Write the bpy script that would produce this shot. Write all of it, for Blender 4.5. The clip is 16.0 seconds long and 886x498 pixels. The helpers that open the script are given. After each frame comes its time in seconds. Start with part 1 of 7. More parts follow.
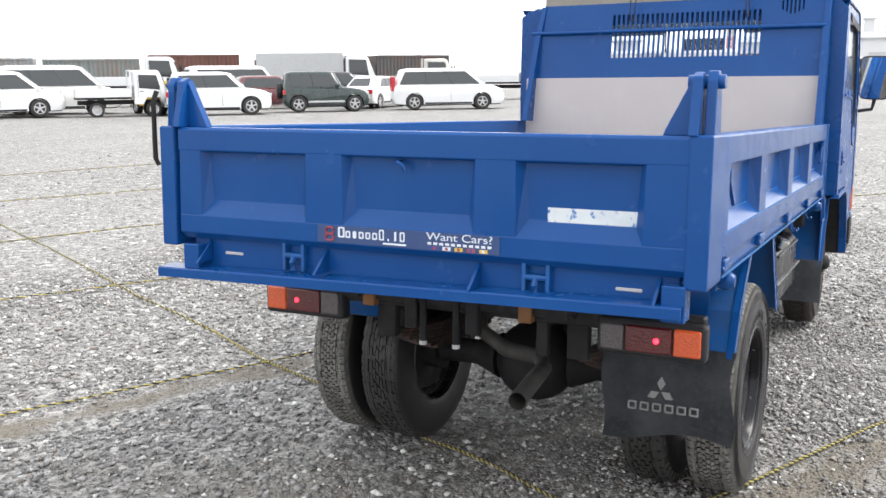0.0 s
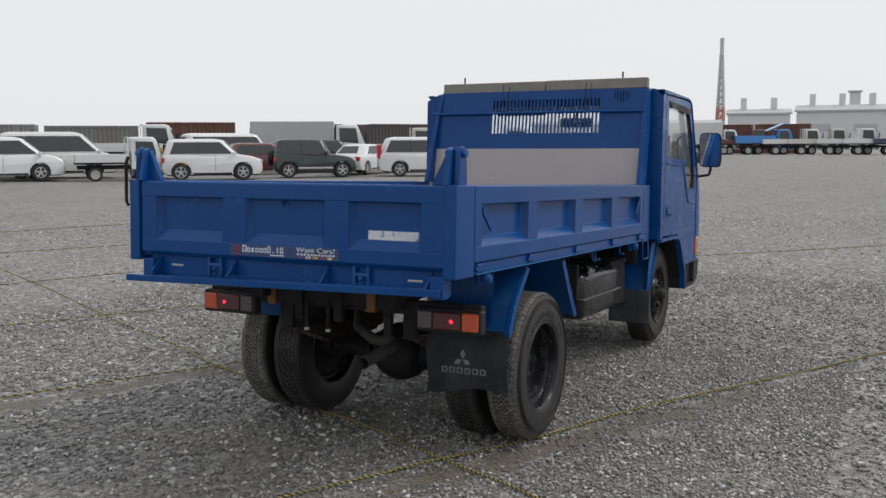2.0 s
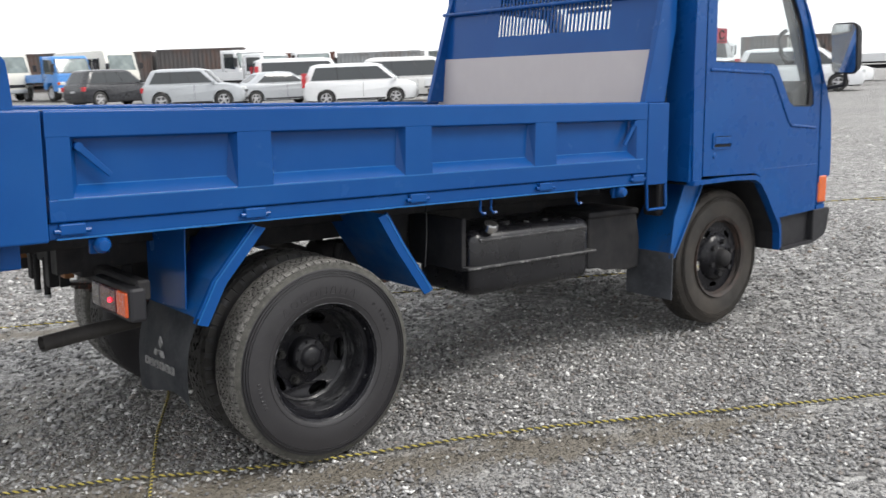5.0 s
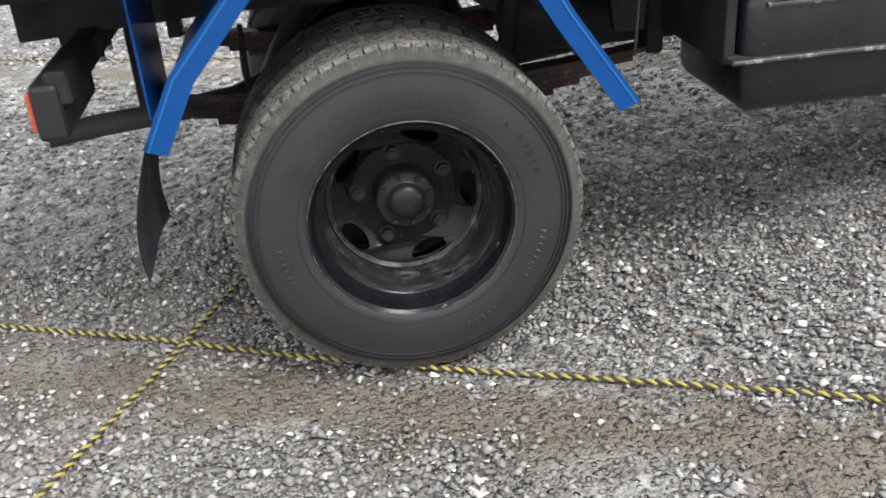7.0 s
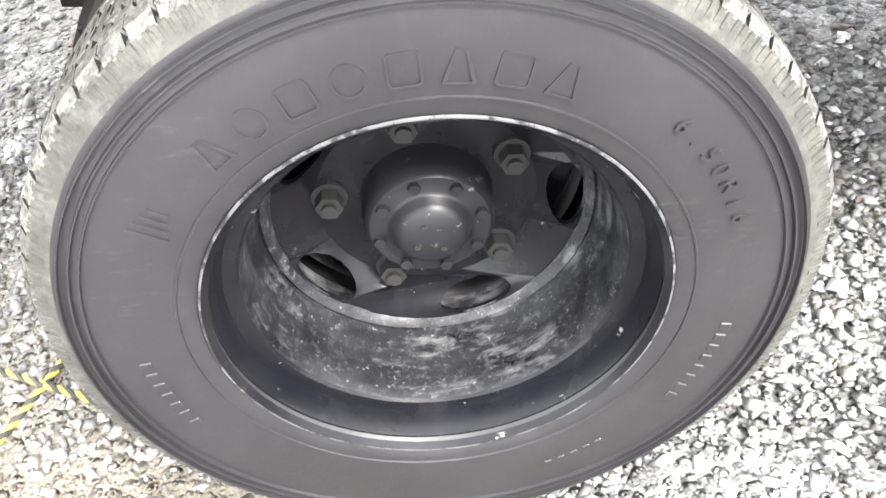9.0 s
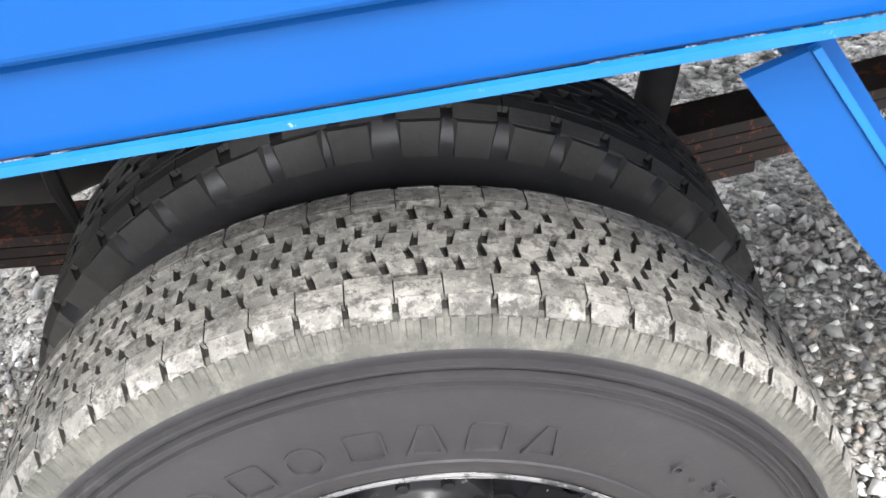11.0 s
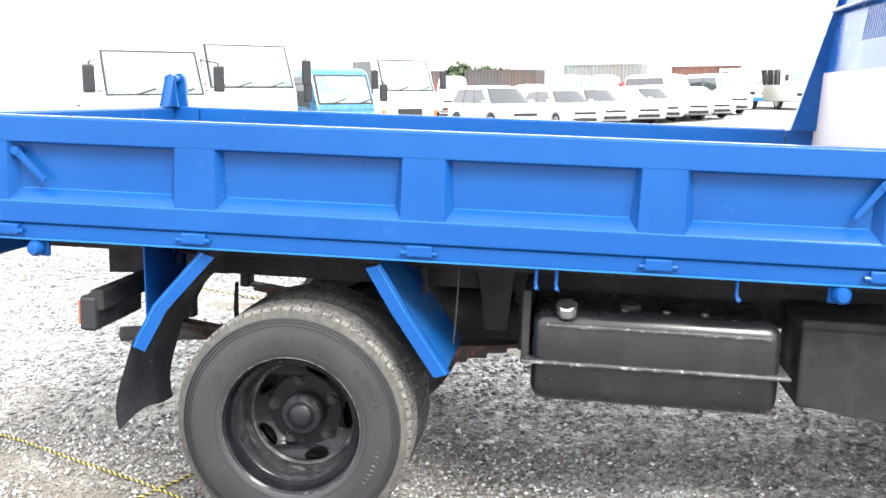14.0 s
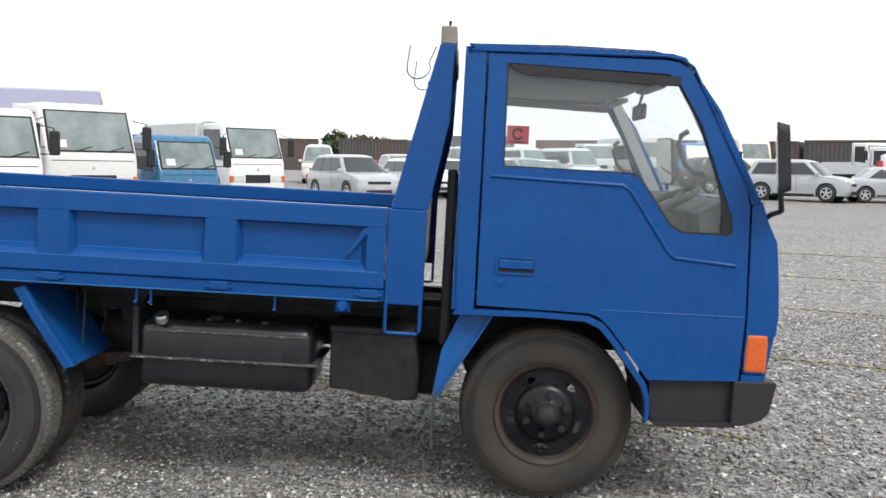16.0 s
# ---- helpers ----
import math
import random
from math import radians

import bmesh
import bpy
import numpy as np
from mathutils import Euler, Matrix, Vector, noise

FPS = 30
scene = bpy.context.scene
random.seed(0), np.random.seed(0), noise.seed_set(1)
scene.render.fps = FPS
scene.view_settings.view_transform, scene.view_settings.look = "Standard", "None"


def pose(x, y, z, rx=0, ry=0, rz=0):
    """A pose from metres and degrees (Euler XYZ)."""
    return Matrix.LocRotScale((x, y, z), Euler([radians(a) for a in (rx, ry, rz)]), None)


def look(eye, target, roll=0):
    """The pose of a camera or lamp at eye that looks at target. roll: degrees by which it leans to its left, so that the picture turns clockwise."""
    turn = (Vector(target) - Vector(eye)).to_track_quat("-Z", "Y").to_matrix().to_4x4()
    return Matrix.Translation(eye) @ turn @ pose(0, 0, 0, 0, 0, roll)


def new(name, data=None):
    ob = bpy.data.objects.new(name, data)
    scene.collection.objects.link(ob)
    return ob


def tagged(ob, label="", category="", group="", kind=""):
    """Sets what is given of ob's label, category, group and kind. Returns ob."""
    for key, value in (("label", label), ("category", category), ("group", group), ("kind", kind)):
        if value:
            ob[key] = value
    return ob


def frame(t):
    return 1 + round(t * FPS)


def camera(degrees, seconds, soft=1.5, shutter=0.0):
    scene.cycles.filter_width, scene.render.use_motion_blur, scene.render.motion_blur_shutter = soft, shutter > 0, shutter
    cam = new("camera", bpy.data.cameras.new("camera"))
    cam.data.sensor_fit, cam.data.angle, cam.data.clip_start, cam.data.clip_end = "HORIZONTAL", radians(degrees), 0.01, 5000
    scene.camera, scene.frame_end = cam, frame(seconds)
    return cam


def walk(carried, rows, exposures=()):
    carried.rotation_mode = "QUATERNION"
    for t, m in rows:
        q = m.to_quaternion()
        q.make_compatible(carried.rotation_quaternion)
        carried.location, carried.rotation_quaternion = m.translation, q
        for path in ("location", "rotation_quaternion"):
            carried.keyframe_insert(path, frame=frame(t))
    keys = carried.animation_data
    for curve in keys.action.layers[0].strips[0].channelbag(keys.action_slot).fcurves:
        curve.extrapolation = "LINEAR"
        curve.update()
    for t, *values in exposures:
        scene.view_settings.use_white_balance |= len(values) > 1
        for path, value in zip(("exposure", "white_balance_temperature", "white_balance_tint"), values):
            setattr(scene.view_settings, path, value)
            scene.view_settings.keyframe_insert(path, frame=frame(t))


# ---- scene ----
cam = camera(50.1, 16.0, soft=1.5, shutter=0.15)
PATH = [
    (0, (-3.338, -0.443, 1.445), (-1.585, 0.45, 1.083), -0.7),
    (0.5, (-3.685, -0.724, 1.447), (-1.926, 0.164, 1.104), 0.4),
    (1, (-4.032, -1.039, 1.445), (-2.262, -0.159, 1.141), 0.8),
    (1.5, (-4.324, -1.264, 1.455), (-2.545, -0.387, 1.2), 0.0),
    (2, (-4.389, -1.61, 1.462), (-2.614, -0.716, 1.239), -0.3),
    (2.5, (-4.129, -1.869, 1.438), (-2.385, -0.921, 1.198), -1.8),
    (3, (-3.775, -2.194, 1.427), (-2.065, -1.192, 1.165), -2.4),
    (3.2, (-3.6, -2.302, 1.429), (-1.899, -1.284, 1.163), -2.3),
    (5.3, (-1.419, -2.772, 1.343), (-0.406, -1.098, 0.926), -2.9),
    (5.5, (-1.239, -2.715, 1.335), (-0.402, -0.955, 0.883), -3.7),
    (6, (-0.781, -2.538, 1.321), (-0.324, -0.672, 0.764), -5.9),
    (6.5, (-0.433, -2.163, 1.249), (-0.179, -0.305, 0.553), -6.5),
    (7, (-0.143, -1.719, 1.17), (0.054, 0.055, 0.268), -6.8),
    (7.5, (0.01, -1.246, 1.092), (0.098, 0.433, 0.009), -7.7),
    (8, (0.08, -0.873, 1.027), (0.024, 0.716, -0.186), -8.4),
    (8.5, (0.051, -0.653, 0.971), (-0.02, 0.839, -0.359), -7.6),
    (9, (0.011, -0.555, 0.987), (0.004, 0.899, -0.387), -7.8),
    (9.5, (0.03, -0.451, 1.063), (-0.051, 1.021, -0.289), -11.6),
    (10, (0.067, -0.308, 1.041), (-0.015, 1.13, -0.346), -15.3),
    (10.2, (0.074, -0.254, 1.036), (0.028, 1.169, -0.368), -15.8),
    (12.3, (0.398, -1.043, 1.264), (0.077, 0.807, 0.575), -2.8),
    (12.5, (0.49, -1.203, 1.269), (0.079, 0.666, 0.69), -3.1),
    (13, (0.549, -1.666, 1.3), (0.189, 0.24, 0.812), -2.0),
    (13.5, (0.702, -2.091, 1.303), (0.408, -0.152, 0.908), -2.1),
    (14, (0.841, -2.61, 1.328), (0.566, -0.655, 1.012), -0.4),
    (14.5, (1.019, -3.114, 1.34), (0.766, -1.142, 1.128), 0.5),
    (15, (1.211, -3.507, 1.354), (1.119, -1.516, 1.18), -0.1),
    (15.5, (1.575, -3.704, 1.357), (1.539, -1.712, 1.176), 0.3),
    (16, (2.015, -3.671, 1.347), (1.978, -1.679, 1.173), 0.8),
]
EXPOSURE = [(0, 1.3), (0.5, 1.2), (1, 0.74), (1.5, 0.22), (2, -0.08), (2.5, -0.2), (3, -0.12), (3.2, -0.06), (5.3, 0.85), (5.5, 0.9), (6, 1.35), (6.5, 1.55), (7, 1.1), (7.5, 1.05), (8, 1.55), (8.5, 2.55), (9, 3.1), (9.5, 3.3), (10, 3.12), (10.2, 2.92),
            (12.3, 2.4), (12.5, 2.35), (13, 2.2), (13.5, 2.3), (14, 2.3), (14.5, 1.84), (15, 1.38), (15.5, 0.94), (16, 0.66)]
walk(cam, [(t, look(e, g, r)) for t, e, g, r in PATH], EXPOSURE)

# ---- world and light ----
world = bpy.data.worlds.new("sky")
scene.world = world
world.use_nodes = True
wn = world.node_tree
bg = wn.nodes["Background"]
sky = wn.nodes.new("ShaderNodeTexSky")
sky.sky_type = 'NISHITA'
sky.sun_disc = False
sky.sun_elevation, sky.sun_rotation = radians(48), radians(146)
sky.air_density, sky.dust_density = 1.0, 3.0
veil = wn.nodes.new("ShaderNodeMix")          # high, even cloud over the sky
veil.data_type = 'RGBA'
veil.inputs[0].default_value = 0.9
wn.links.new(sky.outputs[0], veil.inputs[6])
veil.inputs[7].default_value = (9.2, 9.3, 9.5, 1)
wn.links.new(veil.outputs[2], bg.inputs[0])
bg.inputs[1].default_value = 0.1
sun = new("sun", bpy.data.lights.new("sun", 'SUN'))
sun.data.energy, sun.data.angle, sun.data.color = 1.5, radians(22), (1, 0.97, 0.92)
sun.matrix_world = pose(0, 0, 30, 42, 0, 34)

# ---- materials ----
class Mat:
    """A node material in the making: noise, ramps, bump and a principled shader."""
    def __init__(self, name, col, rough=0.5, metal=0.0, spec=0.5):
        self.m = bpy.data.materials.new(name)
        self.m.use_nodes = True
        self.t = self.m.node_tree
        self.b = self.t.nodes["Principled BSDF"]
        self.b.inputs["Roughness"].default_value = rough
        self.b.inputs["Metallic"].default_value = metal
        self.b.inputs["Specular IOR Level"].default_value = spec
        self.b.inputs["Base Color"].default_value = (*col, 1)
        self.col = None
        self.base = col
        self.h = None
        self.co = self.node("ShaderNodeTexCoord").outputs["Object"]
        self.geo = self.node("ShaderNodeNewGeometry")

    def node(self, kind, **kw):
        n = self.t.nodes.new(kind)
        for k, v in kw.items():
            n[k] = v
        return n

    def noise(self, scale, detail=4, rough=0.55, stretch=None, space=None):
        n = self.node("ShaderNodeTexNoise")
        n.inputs["Scale"].default_value, n.inputs["Detail"].default_value, n.inputs["Roughness"].default_value = scale, detail, rough
        src = space or self.co
        if stretch:
            mp = self.node("ShaderNodeMapping")
            mp.inputs["Scale"].default_value = stretch
            self.t.links.new(src, mp.inputs[0])
            src = mp.outputs[0]
        self.t.links.new(src, n.inputs["Vector"])
        return n.outputs["Fac"]

    def voronoi(self, scale, feature='F1', out="Distance", space=None):
        n = self.node("ShaderNodeTexVoronoi")
        n.feature = feature
        n.inputs["Scale"].default_value = scale
        self.t.links.new(space or self.co, n.inputs["Vector"])
        return n.outputs[out]

    def ramp(self, src, a, b, lo=0.0, hi=1.0):
        n = self.node("ShaderNodeMapRange")
        n.inputs[1].default_value, n.inputs[2].default_value = a, b
        n.inputs[3].default_value, n.inputs[4].default_value = lo, hi
        self.t.links.new(src, n.inputs[0])
        return n.outputs[0]

    def math(self, op, a, b):
        n = self.node("ShaderNodeMath")
        n.operation = op
        for i, v in enumerate((a, b)):
            if isinstance(v, (int, float)):
                n.inputs[i].default_value = v
            else:
                self.t.links.new(v, n.inputs[i])
        return n.outputs[0]

    def over(self, fac, col):
        """Lays col over the colour so far, where fac says."""
        n = self.node("ShaderNodeMix")
        n.data_type = 'RGBA'
        if isinstance(fac, (int, float)):
            n.inputs[0].default_value = fac
        else:
            self.t.links.new(fac, n.inputs[0])
        if self.col is None:
            n.inputs[6].default_value = (*self.base, 1)
        else:
            self.t.links.new(self.col, n.inputs[6])
        if isinstance(col, tuple):
            n.inputs[7].default_value = (*col, 1)
        else:
            self.t.links.new(col, n.inputs[7])
        self.col = n.outputs[2]
        self.t.links.new(self.col, self.b.inputs["Base Color"])
        return self

    def rough(self, src):
        self.t.links.new(src, self.b.inputs["Roughness"])
        return self

    def bump(self, src, dist=0.002, strength=0.6):
        n = self.node("ShaderNodeBump")
        n.inputs["Distance"].default_value, n.inputs["Strength"].default_value = dist, strength
        self.t.links.new(src, n.inputs["Height"])
        if self.h is not None:
            self.t.links.new(self.h, n.inputs["Normal"])
        self.h = n.outputs[0]
        self.t.links.new(self.h, self.b.inputs["Normal"])
        return self

    def random(self):
        return self.node("ShaderNodeObjectInfo").outputs["Random"]

    def island(self):
        return self.geo.outputs["Random Per Island"]

    def up(self):
        """1 on faces that look up."""
        n = self.node("ShaderNodeSeparateXYZ")
        self.t.links.new(self.geo.outputs["Normal"], n.inputs[0])
        return n.outputs[2]


def paint(name, col, rough=0.35, dust=0.25, dustcol=(0.35, 0.33, 0.3), chips=0.0, chipcol=(0.1, 0.06, 0.04), coat=0.0, fade=None, spec=0.5):
    m = Mat(name, col, rough, spec=spec)
    if fade:
        m.over(m.ramp(m.noise(2.2, 3), 0.4, 0.72, 0, 0.7), fade)
    m.over(m.ramp(m.noise(7, 6, 0.65), 0.46, 0.75, 0, dust), dustcol)
    m.over(m.ramp(m.noise(30, 4, 0.6, (1, 1, 0.12)), 0.55, 0.8, 0, dust * 0.7), dustcol)
    if chips:
        m.over(m.math('GREATER_THAN', m.noise(45, 5, 0.75), 1 - chips), chipcol)
    m.rough(m.ramp(m.noise(9, 5), 0.3, 0.75, rough * 0.75, min(1, rough * 1.5)))
    m.bump(m.noise(3.5, 3), 0.004, 0.25)
    m.b.inputs["Coat Weight"].default_value = coat
    return m.m


BLUE = paint("truck_blue_paint", (0.0045, 0.054, 0.212), 0.20, 0.1, (0.015, 0.085, 0.225), chips=0.235, chipcol=(0.012, 0.03, 0.08), fade=(0.007, 0.068, 0.242), spec=0.22)
CABBLUE = paint("cab_blue_paint", (0.004, 0.053, 0.21), 0.27, 0.08, (0.015, 0.085, 0.225), fade=(0.002, 0.066, 0.246), spec=0.24)
DIRTYBLUE = paint("muddy_blue_paint", (0.002, 0.075, 0.27), 0.42, 0.5, (0.05, 0.065, 0.09), chips=0.33, chipcol=(0.02, 0.025, 0.04), spec=0.35)
# Lighter blue for thin edge strips: a painted highlight, broken by paint chips.
GLINTEDGE = paint("chipped_blue_edge_highlight", (0.004, 0.105, 0.33), 0.35, 0.4, (0.03, 0.16, 0.38), chips=0.33, chipcol=(0.16, 0.26, 0.38))
GREYPANEL = paint("bare_grey_steel_panel", (0.42, 0.39, 0.4), 0.5, 0.25, (0.5, 0.48, 0.47))
CHASSIS = paint("black_chassis_paint", (0.018, 0.0178, 0.0195), 0.6, 0.5, (0.048, 0.046, 0.044), chips=0.3, chipcol=(0.07, 0.04, 0.025), spec=0.2)
RUSTSTRAP = paint("orange_rusted_strap", (0.2, 0.085, 0.028), 0.75, 0.4, (0.1, 0.06, 0.035))
PIPE = paint("dull_scaled_exhaust_steel", (0.045, 0.042, 0.04), 0.6, 0.5, (0.1, 0.095, 0.09), chips=0.34, chipcol=(0.05, 0.028, 0.018))
RUSTY = paint("rusty_steel", (0.03, 0.02, 0.016), 0.8, 0.5, (0.02, 0.018, 0.017), chips=0.36, chipcol=(0.11, 0.04, 0.025))
TANKBLACK = paint("black_tank_enamel", (0.009, 0.009, 0.011), 0.26, 0.25, (0.03, 0.03, 0.032), chips=0.29, chipcol=(0.18, 0.18, 0.18), spec=0.5)
# Tank edge highlights put into a paler enamel, mixed with dust and rubbed spots.
TANKEDGE = paint("rubbed_tank_edge_highlight", (0.03, 0.03, 0.032), 0.4, 0.7, (0.12, 0.12, 0.12), chips=0.42, chipcol=(0.2, 0.2, 0.2))
RIMBLACK = paint("black_rim_enamel", (0.006, 0.006, 0.008), 0.24, 0.15, (0.07, 0.07, 0.075), chips=0.32, chipcol=(0.2, 0.2, 0.2), spec=0.25)
SPRINGRUST = paint("rusty_spring_steel", (0.026, 0.018, 0.016), 0.75, 0.5, (0.02, 0.018, 0.017), chips=0.42, chipcol=(0.14, 0.045, 0.028))
LIPSTEEL = paint("worn_rim_edge_steel", (0.10, 0.10, 0.105), 0.45, 0.6, (0.2, 0.2, 0.2), chips=0.48, chipcol=(0.02, 0.02, 0.022))
DR = Mat("dusty_scuffed_rim_enamel", (0.008, 0.008, 0.010), 0.34, spec=0.35)
DR.over(DR.ramp(DR.noise(11, 5, 0.65, (1, 2.2, 1)), 0.42, 0.68, 0, 0.5), (0.036, 0.037, 0.041))
DR.over(DR.ramp(DR.noise(85, 5, 0.75), 0.52, 0.68, 0, 0.5), (0.085, 0.085, 0.09))
DR.over(DR.ramp(DR.math('MULTIPLY', DR.noise(22, 5, 0.7, (1, 3, 1)), DR.noise(5, 2)), 0.26, 0.36, 0, 0.7), (0.15, 0.15, 0.152))
DR.over(DR.ramp(DR.noise(160, 4, 0.8), 0.6, 0.7, 0, 0.8), (0.24, 0.24, 0.235))
DR.over(DR.ramp(DR.noise(40, 4, 0.7), 0.56, 0.7, 0, 0.7), (0.006, 0.006, 0.008))
DR.rough(DR.ramp(DR.noise(16, 5, 0.65), 0.35, 0.65, 0.24, 0.7))
DR.bump(DR.noise(90, 4, 0.7), 0.0012, 0.5)
DUSTRIM = DR.m
# Near-black rear guard sheet with grey mottling and blue flecks.
GUARDBLACK = paint("black_guard_underside", (0.02, 0.021, 0.024), 0.7, 0.6, (0.07, 0.068, 0.066), chips=0.3, chipcol=(0.01, 0.04, 0.14))
PLASTIC = paint("black_plastic", (0.019, 0.019, 0.022), 0.5, 0.2, (0.04, 0.04, 0.042), spec=0.3)
WOODCAP = paint("weathered_grey_timber", (0.24, 0.225, 0.2), 0.85, 0.5, (0.12, 0.11, 0.1))
CHROME = Mat("worn_chrome", (0.6, 0.6, 0.6), 0.25, 1.0).m
SILVER = paint("silver_metal", (0.45, 0.45, 0.46), 0.4, 0.3, (0.3, 0.28, 0.26))
TRIM = paint("dark_interior_trim", (0.05, 0.05, 0.055), 0.7, 0.15)
LINER = paint("grey_headliner", (0.33, 0.34, 0.35), 0.8, 0.1)
SEATCLOTH = paint("black_seat_vinyl", (0.03, 0.03, 0.032), 0.6, 0.15)
STICKER = paint("white_sticker_paper", (0.58, 0.62, 0.64), 0.5, 0.5, (0.3, 0.37, 0.48), chips=0.4, chipcol=(0.05, 0.15, 0.4))
DECAL = paint("grey_blue_decal_film", (0.02, 0.05, 0.15), 0.4, 0.3, (0.05, 0.09, 0.2))
DECALW = paint("white_decal_ink", (0.62, 0.66, 0.72), 0.5, 0.2, (0.3, 0.4, 0.6))
DECALR = paint("red_decal_ink", (0.28, 0.04, 0.06), 0.5, 0.2)
DECALY = paint("yellow_decal_ink", (0.6, 0.42, 0.05), 0.5, 0.2)
DECALB = paint("navy_decal_ink", (0.03, 0.05, 0.25), 0.5, 0.2)
FLAPINK = paint("worn_white_flap_print", (0.2, 0.2, 0.2), 0.8, 0.5, (0.1, 0.1, 0.1))


def rubber(name, col, dust, dustcol, spec=0.3):
    m = Mat(name, col, 0.6, spec=spec)
    m.over(m.ramp(m.noise(5, 5, 0.6), 0.35, 0.7, 0.1 * dust, dust), dustcol)
    m.over(m.ramp(m.noise(60, 4, 0.7), 0.5, 0.8, 0, dust * 0.6), dustcol)
    m.over(m.ramp(m.noise(2.2, 4, 0.6), 0.5, 0.72, 0, 0.5), tuple(c * 0.6 for c in col))
    m.bump(m.noise(220, 3), 0.0006, 0.5)
    m.bump(m.noise(28, 4, 0.6), 0.0012, 0.3)
    m.rough(m.ramp(m.noise(12, 4), 0.3, 0.7, 0.5, 0.75))
    return m.m


TY = Mat("dusty_tyre_sidewall", (0.0155, 0.0146, 0.017), 0.45, spec=0.72)
TY.over(TY.ramp(TY.noise(4, 5, 0.65), 0.38, 0.7, 0, 0.45), (0.024, 0.0228, 0.026))
TY.over(TY.ramp(TY.noise(60, 5, 0.75), 0.52, 0.75, 0, 0.35), (0.04, 0.039, 0.039))
TY.over(TY.ramp(TY.math('MULTIPLY', TY.noise(26, 5, 0.7, (1, 1, 5)), TY.noise(3, 2)), 0.32, 0.42, 0, 0.5), (0.075, 0.073, 0.07))
TY.rough(TY.ramp(TY.noise(7, 5, 0.65), 0.3, 0.7, 0.38, 0.56))
TY.bump(TY.noise(220, 3), 0.0005, 0.4)
TY.bump(TY.noise(22, 4, 0.6), 0.0014, 0.35)
TYRE = TY.m
TR = Mat("worn_dusty_tread", (0.075, 0.073, 0.068), 0.8, spec=0.4)
TR.over(TR.ramp(TR.noise(9, 5, 0.65), 0.34, 0.66, 0.1, 0.9), (0.22, 0.212, 0.198))
TR.over(TR.ramp(TR.noise(70, 5, 0.75), 0.48, 0.68, 0, 0.8), (0.31, 0.3, 0.28))
TR.over(TR.ramp(TR.noise(120, 4, 0.75), 0.5, 0.62, 0, 0.85), (0.05, 0.048, 0.045))
TR.over(TR.ramp(TR.island(), 0.5, 1.0, 0, 0.35), (0.06, 0.058, 0.054))
TR.over(TR.ramp(TR.noise(30, 5, 0.8), 0.52, 0.62, 0, 0.75), (0.045, 0.043, 0.04))
TR.bump(TR.noise(150, 5, 0.7), 0.003, 0.9)
TREAD = TR.m
# The inner tyres' tread, darker than the outer.
INNERTREAD = rubber("dark_inner_tread", (0.026, 0.025, 0.025), 0.6, (0.085, 0.083, 0.078))
DB = Mat("dust_on_tyre_shoulder", (0.05, 0.049, 0.045), 0.8, spec=0.3)
DB.over(DB.ramp(DB.noise(7, 5, 0.65), 0.36, 0.66, 0.1, 0.8), (0.09, 0.088, 0.078))
DB.over(DB.ramp(DB.noise(55, 5, 0.75), 0.45, 0.7, 0, 0.7), (0.13, 0.127, 0.112))
DB.over(DB.ramp(DB.noise(80, 4, 0.7), 0.55, 0.7, 0, 0.6), (0.035, 0.034, 0.032))
DB.bump(DB.noise(120, 4, 0.7), 0.0015, 0.6)
DUSTBAND = DB.m
BROWNTYRE = rubber("brown_dusty_tyre", (0.026, 0.025, 0.024), 0.55, (0.075, 0.062, 0.05))
GROOVE = rubber("dark_tread_groove", (0.016, 0.015, 0.014), 0.25, (0.05, 0.048, 0.045))
FLAP = rubber("black_mud_flap_rubber", (0.03, 0.033, 0.04), 0.65, (0.12, 0.125, 0.135))
FLOORSTEEL = paint("scratched_bed_floor_steel", (0.12, 0.12, 0.125), 0.55, 0.5, (0.2, 0.17, 0.14), chips=0.42, chipcol=(0.05, 0.06, 0.09))


def glass(name, tint=(1, 1, 1), rough=0.0, haze=0.0):
    m = Mat(name, tint, rough)
    m.b.inputs["Transmission Weight"].default_value = 1.0
    m.b.inputs["IOR"].default_value = 1.45
    t = m.t
    thin = t.nodes.new("ShaderNodeBsdfTransparent")
    thin.inputs[0].default_value = (*tint, 1)
    gl = t.nodes.new("ShaderNodeBsdfGlossy")
    gl.inputs["Roughness"].default_value = 0.03
    lw = t.nodes.new("ShaderNodeLayerWeight")
    lw.inputs[0].default_value = 0.5
    gloss = m.math('ADD', m.math('MULTIPLY', m.math('POWER', lw.outputs["Facing"], 5.0), 0.6), 0.03)
    mx = t.nodes.new("ShaderNodeMixShader")
    t.links.new(gloss, mx.inputs[0])
    t.links.new(thin.outputs[0], mx.inputs[1])
    t.links.new(gl.outputs[0], mx.inputs[2])
    df = t.nodes.new("ShaderNodeBsdfDiffuse")
    df.inputs[0].default_value = (0.55, 0.57, 0.58, 1)
    mh = t.nodes.new("ShaderNodeMixShader")
    mh.inputs[0].default_value = haze
    t.links.new(mx.outputs[0], mh.inputs[1])
    t.links.new(df.outputs[0], mh.inputs[2])
    t.links.new(mh.outputs[0], t.nodes["Material Output"].inputs[0])
    return m.m


GLASS = glass("cab_glass", (0.96, 0.98, 0.98), haze=0.05)
MIRRORGLASS = Mat("mirror_glass", (0.85, 0.86, 0.87), 0.03, 1.0).m


